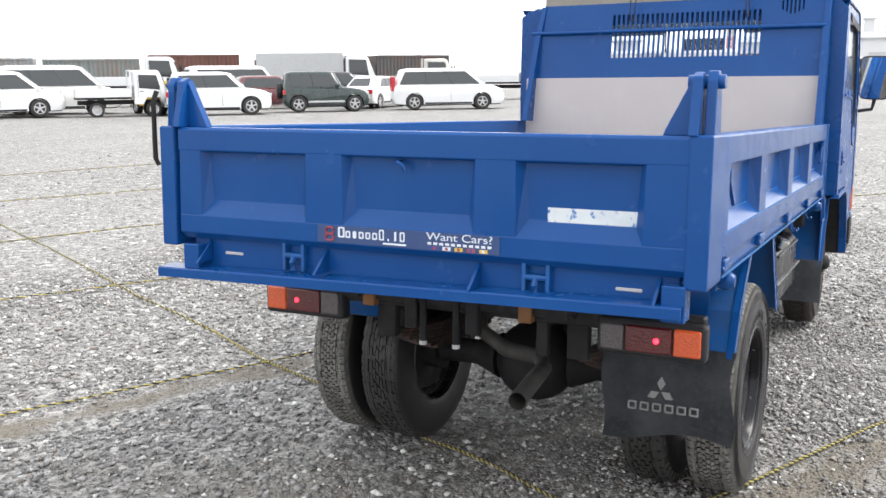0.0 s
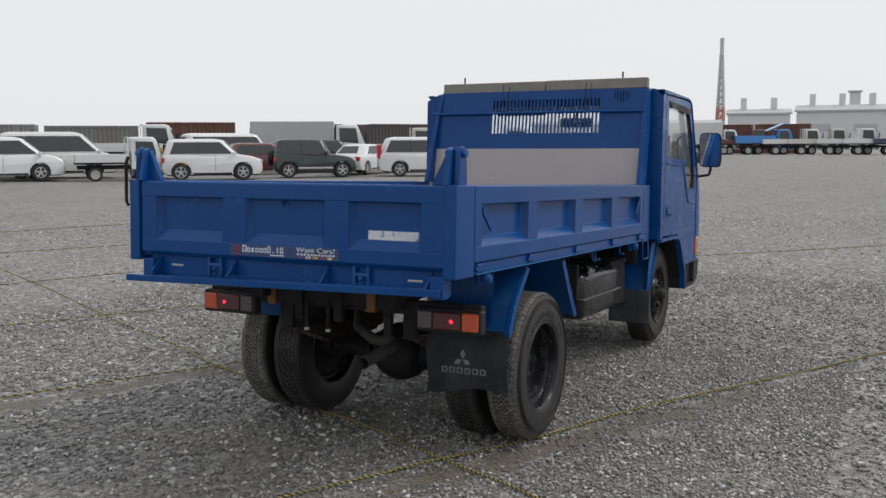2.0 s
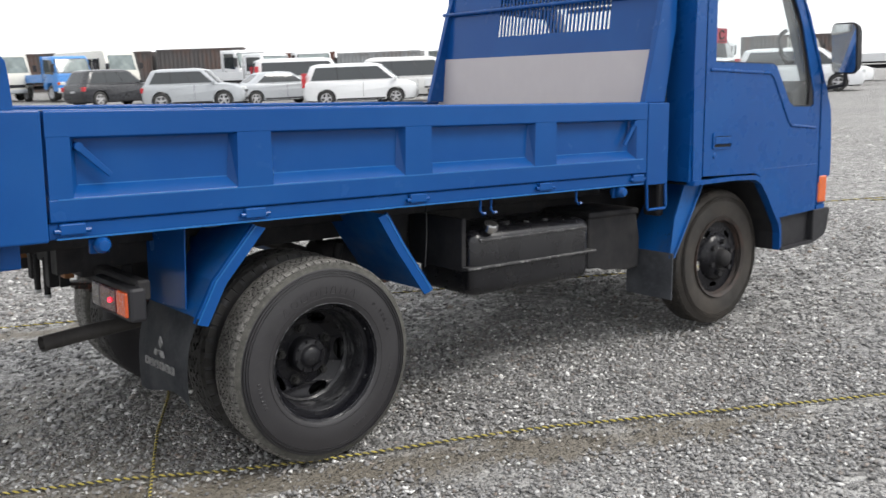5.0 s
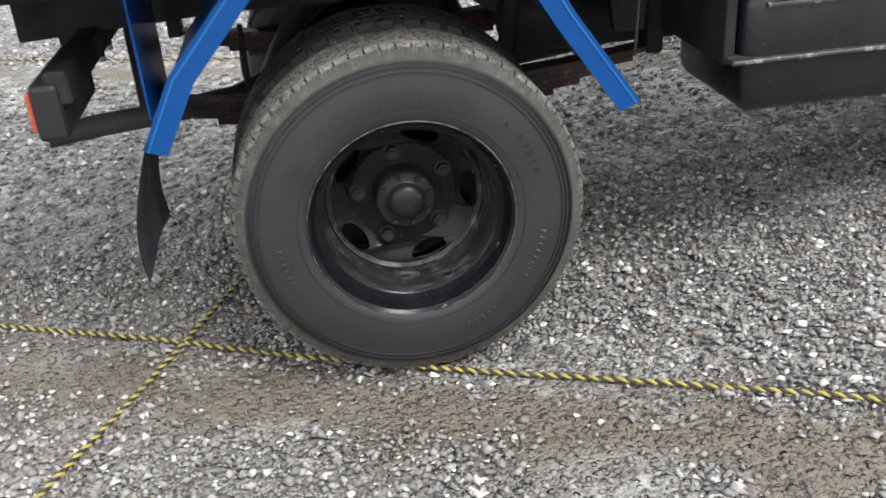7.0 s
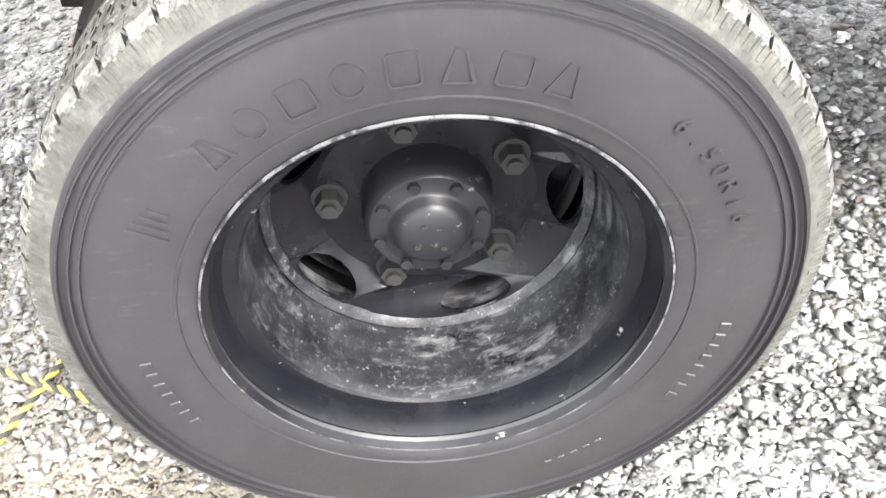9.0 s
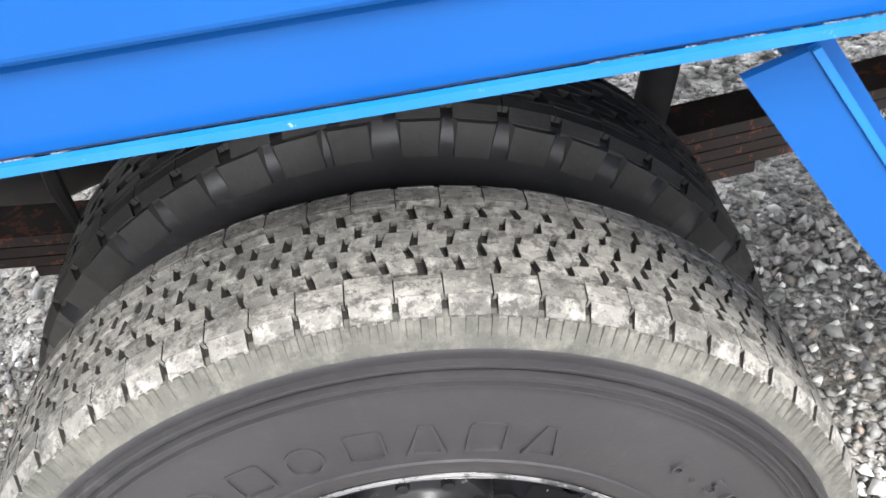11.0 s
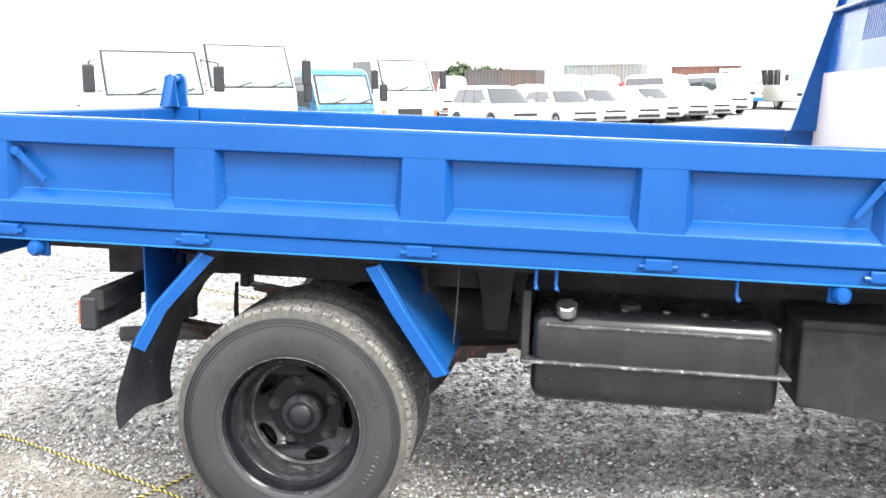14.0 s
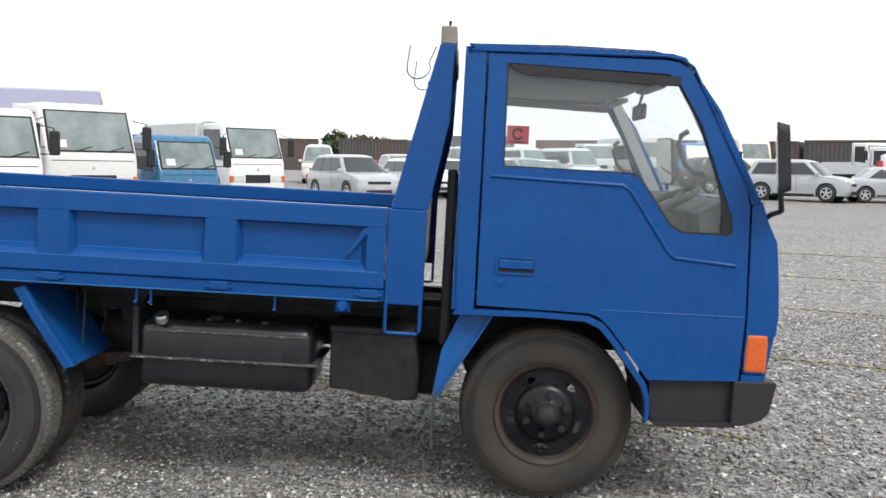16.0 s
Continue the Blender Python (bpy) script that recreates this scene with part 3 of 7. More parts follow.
def side_gate(Y, s):
    bm = B()
    lo, hi = sorted((Y(0.036), Y(0.046)))
    box(bm, -0.943, 1.677, lo, hi, 0.945, 1.22)
    g = part("side_gate", bm, BLUE, truck)
    bm = B()
    prism(bm, [(Y(0.0), 1.176), (Y(0.0), 1.247), (Y(0.006), 1.253), (Y(0.05), 1.253), (Y(0.055), 1.247), (Y(0.055), 1.185), (Y(0.012), 1.170)], "x", -0.945, 1.679, bev=0.0022)
    part("top_rail", bm, BLUE, g)
    bm = B()
    prism(bm, [(Y(0.0), 0.937), (Y(0.0), 0.997), (Y(0.004), 1.003), (Y(0.037), 1.036), (Y(0.05), 1.036), (Y(0.05), 0.935), (Y(0.004), 0.933)], "x", -0.945, 1.679, bev=0.0022)
    part("bottom_rail", bm, BLUE, g)
    # Strips that paint the bright glint along the ledge's front and back edges.
    y0, y1 = sorted((Y(-0.0008), Y(0.004)))
    part("worn_edge", box(B(), -0.92, 1.655, y0, y1, 0.9965, 1.0005), GLINTEDGE, g)
    y0, y1 = sorted((Y(0.0355), Y(0.039)))
    part("worn_edge", box(B(), -0.85, 1.58, y0, y1, 1.0335, 1.0375), GLINTEDGE, g)
    for x in (-0.295, 0.374, 1.033):
        bm = B()
        top = [(x - 0.060, Y(0.001)), (x + 0.060, Y(0.001)), (x + 0.076, Y(0.038)), (x - 0.076, Y(0.038))]
        low = [(x - 0.063, Y(0.001)), (x + 0.063, Y(0.001)), (x + 0.088, Y(0.038)), (x - 0.088, Y(0.038))]
        A = [bm.verts.new((p[0], p[1], 1.180)) for p in top]
        C = [bm.verts.new((p[0], p[1], 0.998)) for p in low]
        bm.faces.new(A)
        bm.faces.new(C[::-1])
        for i in range(4):
            bm.faces.new((A[i], C[i], C[(i + 1) % 4], A[(i + 1) % 4]))
        part("stiffener", bm, BLUE, g)
    for x0, x1 in ((-0.943, -0.877), (1.607, 1.677)):
        bm = B()
        a = x0 if x0 < 0 else x1
        e = 0.024 if x0 < 0 else -0.024
        inner = x1 if x0 < 0 else x0
        prism(bm, [(a, Y(0.001)), (inner, Y(0.001)), (inner + e, Y(0.037)), (a, Y(0.037))], "z", 0.998, 1.18)
        part("end_stile", bm, BLUE, g)
    for p, q in (((-0.852, 1.148), (-0.762, 1.062)), ((1.600, 1.158), (1.532, 1.065))):
        bm = B()
        d = Vector((q[0] - p[0], 0, q[1] - p[1])).normalized()
        u = Vector((-d.z, 0, d.x)) * 0.011
        y0, y1 = sorted((Y(0.004), Y(0.014)))
        prism(bm, [(p[0] + u.x, p[1] + u.z), (q[0] + u.x * .7, q[1] + u.z * .7), (q[0] - u.x * .7, q[1] - u.z * .7), (p[0] - u.x, p[1] - u.z)], "y", y0, y1, bev=0.002)
        tube(bm, [(p[0], Y(0.0), p[1]), (p[0], Y(0.037), p[1])], 0.013, 10)
        part("latch_lever", bm, BLUE, g)


both(side_gate)


def sill(Y, s):
    bm = B()
    y0, y1 = sorted((Y(0.010), Y(0.06)))
    box(bm, -0.950, 1.683, y0, y1, 0.884, 0.931, 0.003)
    b = part("bed_sill", bm, BLUE, truck)
    part("worn_edge", box(B(), -0.93, 1.66, *sorted((Y(-0.0008) if s > 0 else Y(-0.0008), Y(0.004))), 0.8835, 0.8885), GLINTEDGE, b)
    for x in (-0.885, -0.301, 0.368, 1.032, 1.622):
        bm = B()
        y0, y1 = sorted((Y(-0.006), Y(0.014)))
        box(bm, x - 0.038, x + 0.038, y0, y1, 0.896, 0.930, 0.005, 2)
        tube(bm, [(x - 0.052, Y(0.001), 0.908), (x + 0.052, Y(0.001), 0.908)], 0.007, 8)
        part("gate_hinge", bm, BLUE, b)
    for x in (-0.80, 1.52):
        bm = B()
        y0, y1 = sorted((Y(0.03), Y(0.045)))
        box(bm, x - 0.03, x + 0.03, y0, y1, 0.83, 0.875, 0.003)
        lathe(bm, [(0, -0.034), (0.016, -0.032), (0.024, -0.02), (0.026, -0.008), (0.02, 0.012), (0.02, 0.04)] if s > 0 else [(0.02, -0.04), (0.02, -0.012), (0.026, 0.008), (0.024, 0.02), (0.016, 0.032), (0, 0.034)], 18, (x, Y(0.02), 0.857))
        part("sill_buffer", bm, BLUE, b, smooth=40)
    for x in (0.70, 0.757, 1.25):
        part("rope_hook", tube(B(), [(x, Y(0.03), 0.878), (x, Y(0.03), 0.835), (x + 0.006, Y(0.018), 0.822), (x + 0.002, Y(0.004), 0.83)], 0.006, 8), BLUE, b, smooth=60)


both(sill)


def corner_posts(Y, s):
    y0, y1 = sorted((Y(-0.002), Y(0.055)))
    bm = box(B(), -1.128, -0.952, y0, y1, 0.879, 1.253, 0.006, 2)
    p = part("rear_post", bm, BLUE, truck)
    bm = B()
    a, b = sorted((Y(0.003), Y(0.028)))
    prism(bm, [(-1.095, 1.25), (-1.02, 1.25), (-1.028, 1.345), (-1.032, 1.385), (-1.05, 1.405), (-1.075, 1.403), (-1.088, 1.38)], "y", a, b, bev=0.003)
    part("hinge_ear", bm, BLUE, p)
    a, b = sorted((Y(-0.012), Y(0.075)))
    part("hinge_pin", tube(B(), [(-1.062, a, 1.378), (-1.062, b, 1.378)], 0.017, 14), BLUE, p, smooth=40)
    if s < 0:
        part("latch_rod", tube(B(), [(-1.122, Y(-0.012), 1.36), (-1.13, Y(-0.02), 1.33), (-1.128, Y(-0.02), 1.15), (-1.12, Y(-0.014), 1.13)], 0.008, 8), CHASSIS, p, smooth=60)
    y0, y1 = sorted((Y(0.0), Y(0.055)))
    bm = B()
    box(bm, 1.684, 1.834, y0, y1, 0.876, 1.250, 0.005, 2)
    f = part("front_post", bm, BLUE, truck)
    st = [(1.690, Y(0.006), 0.88), (1.690, Y(0.0), 0.774), (1.698, Y(0.0), 0.764), (1.818, Y(0.0), 0.764), (1.826, Y(0.0), 0.774), (1.826, Y(0.006), 0.88)]
    part("step_loop", tube(B(), st, 0.0075, 8), BLUE, f, smooth=60)


both(corner_posts)


def tailgate():
    x0 = -1.123
    t = part("tailgate", box(B(), x0 + 0.032, x0 + 0.042, 0.06, 1.64, 0.95, 1.22), BLUE, truck)
    bm = prism(B(), [(x0, 1.18), (x0, 1.242), (x0 + 0.007, 1.25), (x0 + 0.05, 1.25), (x0 + 0.055, 1.243), (x0 + 0.055, 1.19), (x0 + 0.012, 1.174)], "y", 0.045, 1.655, bev=0.0022)
    part("top_rail", bm, BLUE, t)
    bm = prism(B(), [(x0, 0.925), (x0, 0.979), (x0 + 0.004, 0.985), (x0 + 0.034, 1.03), (x0 + 0.05, 1.03), (x0 + 0.05, 0.915), (x0 + 0.02, 0.905)], "y", 0.045, 1.655, bev=0.0022)
    part("bottom_rail", bm, BLUE, t)
    for y, w in ((0.105, 0.052), (0.563, 0.058), (1.108, 0.062), (1.61, 0.04)):
        bm = B()
        A = [bm.verts.new((p, q, 1.182)) for p, q in ((x0 + 0.001, y - w), (x0 + 0.001, y + w), (x0 + 0.034, y + w + 0.02), (x0 + 0.034, y - w - 0.02))]
        C = [bm.verts.new((p, q, 0.982)) for p, q in ((x0 + 0.001, y - w - .004), (x0 + 0.001, y + w + .004), (x0 + 0.034, y + w + 0.034), (x0 + 0.034, y - w - 0.034))]
        bm.faces.new(A)
        bm.faces.new(C[::-1])
        for i in range(4):
            bm.faces.new((A[i], C[i], C[(i + 1) % 4], A[(i + 1) % 4]))
        part("stiffener", bm, BLUE, t)
    part("pull_hook", tube(B(), [(x0 + 0.035, 0.868, 1.16), (x0 + 0.012, 0.868, 1.168), (x0 + 0.004, 0.862, 1.165), (x0 + 0.004, 0.845, 1.158), (x0 + 0.006, 0.838, 1.14)], 0.006, 8), BLUE, t, smooth=60)
    # hinge arms on the top corners
    for Y in (lambda y: y, lambda y: 2 * MID - y):
        a, b = sorted((Y(0.034), Y(0.058)))
        bm = B()
        prism(bm, [(-1.135, 1.25), (-1.04, 1.25), (-1.055, 1.34), (-1.058, 1.385), (-1.078, 1.402), (-1.105, 1.39), (-1.112, 1.34)], "y", a, b, bev=0.003)
        c, d = sorted((Y(0.034), Y(0.06)))
        q = [(Y(0.034), 1.395), (Y(0.06), 1.39), (Y(0.125), 1.262), (Y(0.13), 1.25), (Y(0.036), 1.25)]
        prism(bm, q, "x", -1.085, -1.06, bev=0.002)
        part("hinge_arm", bm, BLUE, t)
    # worn white label in one recess
    part("paper_label", box(B(), x0 + 0.029, x0 + 0.033, 0.172, 0.422, 1.013, 1.060), STICKER, t, "torn white paper label")
    # printed film on the bottom rail
    d = part("advert_sticker", box(B(), x0 - 0.0022, x0 + 0.002, 0.545, 1.128, 0.9285, 0.978), DECAL, t, "blue-grey printed sticker with faded white lettering")
    def ink(name, bm, mat):
        part(name, bm, mat, d)
    xx = x0 - 0.0034
    rot = Matrix.Translation((xx, 0, 0)) @ Matrix(((0, 0, -1, 0), (-1, 0, 0, 0), (0, 1, 0, 0), (0, 0, 0, 1)))
    words("lettering", "Want Cars?", 0.03, Matrix.Translation((0, 0.665, 0.957)) @ rot, DECALW, d, 0.0006, width=0.2)
    for k, (z, h, n, wid) in enumerate(((0.944, 0.007, 11, 0.2),)):
        for i in range(n):
            y = 0.665 + wid / 2 - wid * (i + .5) / n
            ink("print_bar", box(B(), xx - 0.0004, xx + .001, y - wid / n * .32, y + wid / n * .32, z, z + h), DECALW)
    for i, (m1, m2) in enumerate(((DECALB, DECALR), (DECALW, DECALR), (DECALY, DECALR), (DECALR, DECALB), (DECALY, DECALW))):
        y = 0.74 - i * 0.037
        ink("flag_shape", box(B(), xx - 0.0004, xx + .001, y - 0.012, y + 0.012, 0.9305, 0.9405), m1)
        ink("flag_shape", box(B(), xx - 0.0008, xx + .001, y - 0.004, y + 0.004, 0.9315, 0.9395), m2)
    bm = B()
    for cz in (0.963, 0.944):
        ring = [(xx, 1.085 + 0.015 * math.cos(a), cz + 0.010 * math.sin(a)) for a in np.linspace(0, 2 * math.pi, 13)[:-1]]
        tube(bm, ring, 0.003, 5, closed=True)
    ink("logo_shape", bm, DECALR)
    for i, (w, h) in enumerate(((.022, .03), (.016, .02), (.012, .02), (.016, .02), (.016, .02), (.016, .02), (.016, .03), (.006, .006), (.006, .027), (.016, .027))):
        y = 1.045 - i * 0.0225
        ink("logo_shape", plate(B(), rounded([(y - w / 2, .945), (y + w / 2, .945), (y + w / 2, .945 + h), (y - w / 2, .945 + h)], .004),
                                [] if w < .014 else [rounded([(y - w / 4, .949), (y + w / 4, .949), (y + w / 4, .941 + h), (y - w / 4, .941 + h)], .003)], "x", xx - .0005, xx + .001), DECALW)
    ink("print_bar", box(B(), xx - 0.0004, xx + .001, 0.83, 0.905, 0.934, 0.939), DECALW)


tailgate()
for o in [o for o in truck.children if o.name.startswith("tailgate")]:
    for p in (o, *o.children_recursive):
        p.data.transform(Matrix.Translation((0, 0.05, 0)) @ Matrix.Diagonal((1, 0.985, 1, 1)) @ Matrix.Translation((0, -0.05, 0)))

# rear beam under the tailgate, with latches, and the hanging rear bar
rb = part("rear_beam", box(B(), -1.075, -1.0, 0.07, 1.63, 0.80, 0.93, 0.006, 2), BLUE, truck)
for y in (0.448, 1.230):
    bm = B()
    for e in (-0.034, 0.034):
        box(bm, -1.098, -1.07, y + e - 0.006, y + e + 0.006, 0.83, 0.925, 0.002)
    tube(bm, [(-1.092, y - .03, 0.875), (-1.092, y + .03, 0.875)], 0.008, 8)
    tube(bm, [(-1.092, y, 0.875), (-1.105, y, 0.855), (-1.1, y, 0.835)], 0.008, 8)
    part("gate_catch", bm, DIRTYBLUE, rb)
for y in (0.2, 1.47):
    part("drain_slot", box(B(), -1.079, -1.07, y - 0.035, y + 0.035, 0.858, 0.867, 0.002), SILVER, rb)
bm = B()
prism(bm, [(-1.150, 0.812), (-1.150, 0.838), (-1.145, 0.842), (-1.085, 0.846), (-1.085, 0.839), (-1.143, 0.834), (-1.143, 0.812)], "y", 0.05, 1.72)
for v in bm.verts:
    v.co.z += -0.026 * (v.co.y - 0.05) / 1.67 + 0.004 * math.sin(v.co.y * 3)
rbar = part("rear_bar", bm, BLUE, truck, "bent blue angle-iron rear bar")
for y in (0.12, 0.62, 1.12, 1.56):
    bm = prism(B(), [(-1.15, 0.835), (-1.078, 0.835), (-1.078, 0.90)], "y", y - 0.004, y + 0.004)
    part("bar_gusset", bm, BLUE, rbar)
for y in (0.075, 1.6):
    part("bar_hanger", box(B(), -1.13, -1.07, y - 0.03, y + 0.03, 0.80, 0.89, 0.003), BLUE, rbar)

narrow = Matrix.Translation((-0.012, 0.05, 0)) @ Matrix.Diagonal((1, 0.985, 1, 1)) @ Matrix.Translation((0, -0.05, 0))
for o in (rb, rbar, *rb.children, *rbar.children):
    o.data.transform(narrow)

# headboard in front of the bed
hb = part("headboard", plate(B(), [(0.03, 0.97), (1.67, 0.97), (1.66, 1.49), (1.60, 1.80), (1.545, 1.94), (0.075, 1.94), (0.05, 1.80), (0.04, 1.49)],
     [[(1.155 - i * 0.0268 - 0.0145, 1.600), (1.155 - i * 0.0268, 1.600), (1.155 - i * 0.0268, 1.835), (1.155 - i * 0.0268 - 0.0145, 1.835)] for i in range(30)]
     + [[(0.265 - i * 0.02 - 0.009, 1.80 + 0.012 * abs(i - 2.5)), (0.265 - i * 0.02, 1.80 + 0.012 * abs(i - 2.5)), (0.265 - i * 0.02, 1.905 - 0.012 * abs(i - 2.5)), (0.265 - i * 0.02 - 0.009, 1.905 - 0.012 * abs(i - 2.5))] for i in range(6)],
     "x", 1.795, 1.801), BLUE, truck, "blue steel headboard with ventilation slots")
part("scuffed_lower_panel", box(B(), 1.789, 1.794, 0.055, 1.645, 0.965, 1.492), GREYPANEL, hb, "bare grey lower panel")
part("cross_bar", tube(B(), [(1.782, 0.045, 1.745), (1.777, 0.06, 1.745), (1.777, 1.6, 1.745), (1.782, 1.625, 1.745)], 0.011, 10), BLUE, hb, smooth=60)
for y0, y1 in ((0.03, 0.06), (1.60, 1.63)):
    bm = B()
    far = y0 > 1
    prism(bm, [(1.690, 1.25), (1.836, 1.25), (1.900, 1.60), (1.908, 1.895), (1.85, 1.895), (1.806, 1.72)], "y", y0, y1, bev=0.004)
    if far:
        for v in bm.verts:
            v.co.y -= max(0, v.co.z - 1.5) * 0.13
    part("side_brace", bm, BLUE, hb)
cap = part("timber_cap", box(B(), 1.850, 1.912, 0.045, 0.76, 1.896, 1.966, 0.005), WOODCAP, hb, "weathered grey timber cap")
part("timber_cap", box(B(), 1.853, 1.915, 0.764, 1.56, 1.894, 1.964, 0.005), WOODCAP, hb, "weathered grey timber cap")
for y in (0.22, 1.40):
    part("cap_pin", tube(B(), [(1.88, y, 1.96), (1.88, y, 2.01)], 0.006, 8), CHASSIS, hb)
for y in (0.42, 1.02):
    pts = [(1.76, y, 1.93), (1.74, y, 1.86)] + [(1.70 + 0.05 * math.cos(a), y, 1.84 + 0.05 * math.sin(a)) for a in np.linspace(0, -math.pi, 9)] + [(1.648, y, 1.93)]
    part("wire_hook", tube(B(), pts, 0.003, 6), CHASSIS, hb, smooth=60)

# its upper half leans forward with the braces
for o in (hb, *[k for k in hb.children if not k.name.startswith(("side_brace", "timber_cap", "cap_pin"))]):
    for v in o.data.vertices:
        v.co.x += 0.055 * max(0.0, v.co.z - 1.42) / 0.45

# chassis, axles and springs
for y in (0.46, 1.18):
    bm = B()
    prism(bm, [(-0.80, 0.70), (-0.80, 0.80), (2.95, 0.80), (2.95, 0.66), (1.4, 0.66), (0.78, 0.66), (0.64, 0.722), (-0.35, 0.722)], "y", y, y + 0.06)
    part("chassis_rail", bm, CHASSIS, truck)
for y in (0.36, 1.28):
    part("sub_frame", box(B(), -1.0, 1.78, y, y + 0.07, 0.80, 0.935, 0.004), CHASSIS, truck)
for x in (-0.9, -0.45, 0.05, 0.55, 1.0, 1.45):
    part("bed_cross_member", box(B(), x, x + 0.05, 0.06, 1.64, 0.87, 0.93), CHASSIS, truck)
for x in (-0.72, 0.62, 1.5):
    part("frame_cross_member", box(B(), x, x + 0.07, 0.47, 1.23, 0.68, 0.78, 0.004), CHASSIS, truck)
WX, WZ = -0.016, 0.347
bm = tube(B(), [(WX, 0.24, WZ), (WX, 0.6, WZ), (WX, 0.7, WZ)], [0.05, 0.05, 0.09], 16)
ax = part("rear_axle", bm, CHASSIS, truck, smooth=40)
bm = tube(B(), [(WX, 1.0, WZ), (WX, 1.1, WZ), (WX, 1.46, WZ)], [0.09, 0.05, 0.05], 16)
part("axle_tube", bm, CHASSIS, ax, smooth=40)
bm = B()
bmesh.ops.create_uvsphere(bm, u_segments=20, v_segments=12, radius=0.155, matrix=Matrix.Translation((WX, 0.85, WZ)) @ Matrix.Diagonal((1, 1.05, 1, 1)))
part("differential", bm, CHASSIS, ax, smooth=60)
part("propeller_shaft", tube(B(), [(0.1, 0.85, 0.40), (0.4, 0.85, 0.46), (1.7, 0.85, 0.62)], 0.04, 12), CHASSIS, truck, smooth=60)
for y in (0.50, 1.20):
    bm = B()
    for k in range(7):
        L = 0.56 - 0.055 * k
        pts = []
        for i in range(13):
            u = -1 + i / 6
            pts.append((WX + u * L * (1.22 if u > 0 else 1), 0.485 - 0.0145 * k + 0.05 * (u * L) ** 2 / 0.36))
        up = [(p[0], p[1] + 0.013) for p in pts][::-1]
        prism(bm, pts + up, "y", y - 0.03, y + 0.03)
    sp = part("leaf_spring", bm, SPRINGRUST, truck, "rusty leaf spring pack")
    for x in (-0.05, 0.03):
        part("spring_u_bolt", tube(B(), [(x, y - 0.036, 0.33), (x, y - 0.036, 0.50), (x, y + 0.036, 0.50), (x, y + 0.036, 0.33)], 0.008, 8), CHASSIS, sp)
    for x, z in ((-0.56, 0.58), (0.655, 0.58)):
        bm = box(B(), x - 0.02, x + 0.02, y - 0.035, y + 0.035, 0.52, 0.71, 0.004)
        part("spring_shackle", bm, CHASSIS, sp)
for y in (0.44, 1.28):
    part("shock_absorber", tube(B(), [(0.22, y, 0.34), (0.26, y, 0.52), (0.262, y, 0.52), (0.30, y, 0.70)], [0.012, 0.012, 0.019, 0.019], 12), CHASSIS, truck, smooth=40)
# exhaust
bm = tube(B(), [(-0.829, 0.60, 0.440), (-0.70, 0.615, 0.450), (-0.50, 0.64, 0.46), (-0.38, 0.70, 0.46), (-0.30, 0.86, 0.45), (-0.26, 0.98, 0.50), (-0.18, 1.02, 0.62), (0.2, 1.00, 0.68), (0.32, 0.80, 0.62), (0.36, 0.72, 0.60)], 0.028, 14)
for f in [f for f in bm.faces if len(f.verts) > 6 and f.calc_center_median().x < -0.8]:
    bm.faces.remove(f)
exh = part("exhaust_pipe", bm, PIPE, truck, "dull scaled steel exhaust pipe", smooth=60)
part("silencer", tube(B(), [(0.32, 0.72, 0.58), (0.35, 0.72, 0.58), (0.85, 0.72, 0.58), (0.88, 0.72, 0.58)], [0.04, 0.09, 0.09, 0.04], 18), CHASSIS, exh, smooth=40)
part("exhaust_hanger", box(B(), -0.58, -0.55, 0.60, 0.64, 0.52, 0.70, 0.003), CHASSIS, exh)
# rear lamp bar and lamps
lb = part("lamp_bar", box(B(), -0.675, -0.63, 0.085, 1.60, 0.655, 0.72, 0.006), CHASSIS, truck)
for y in (0.62, 0.80, 1.02, 1.18):
    part("lamp_bar_bracket", box(B(), -0.735, -0.70, y - 0.022, y + 0.022, 0.66 if y in (0.62, 1.18) else 0.60, 0.775, 0.003), RUSTSTRAP if y in (0.62, 1.18) else CHASSIS, lb)
for y in (0.86, 0.98):
    part("hanging_bolt", tube(B(), [(-0.72, y, 0.56), (-0.72, y, 0.70)], 0.012, 8), CHASSIS, lb)
    part("bolt_tip", tube(B(), [(-0.72, y, 0.548), (-0.72, y, 0.561)], 0.013, 8), SILVER, lb)
for s, y0 in ((1, 0.074), (-1, 1.626)):
    yy = lambda d: y0 + s * d
    bm = box(B(), -0.705, -0.649, *sorted((yy(0), yy(0.325))), 0.590, 0.702, 0.012, 2)
    lamp = part("tail_lamp", bm, PLASTIC, truck)
    for name, a, b, mat in (("amber_lens", 0.014, 0.092, LITAMBER), ("red_lens", 0.097, 0.235, RED), ("reversing_lens", 0.24, 0.312, CLEAR)):
        part(name, box(B(), -0.715, -0.697, *sorted((yy(a), yy(b))), 0.606, 0.686, 0.006, 2), mat, lamp)
    bm = B()
    bmesh.ops.create_uvsphere(bm, u_segments=12, v_segments=8, radius=0.009, matrix=Matrix.Translation((-0.7155, yy(0.142), 0.646)))
    part("lit_bulb", bm, REDLIT, lamp)
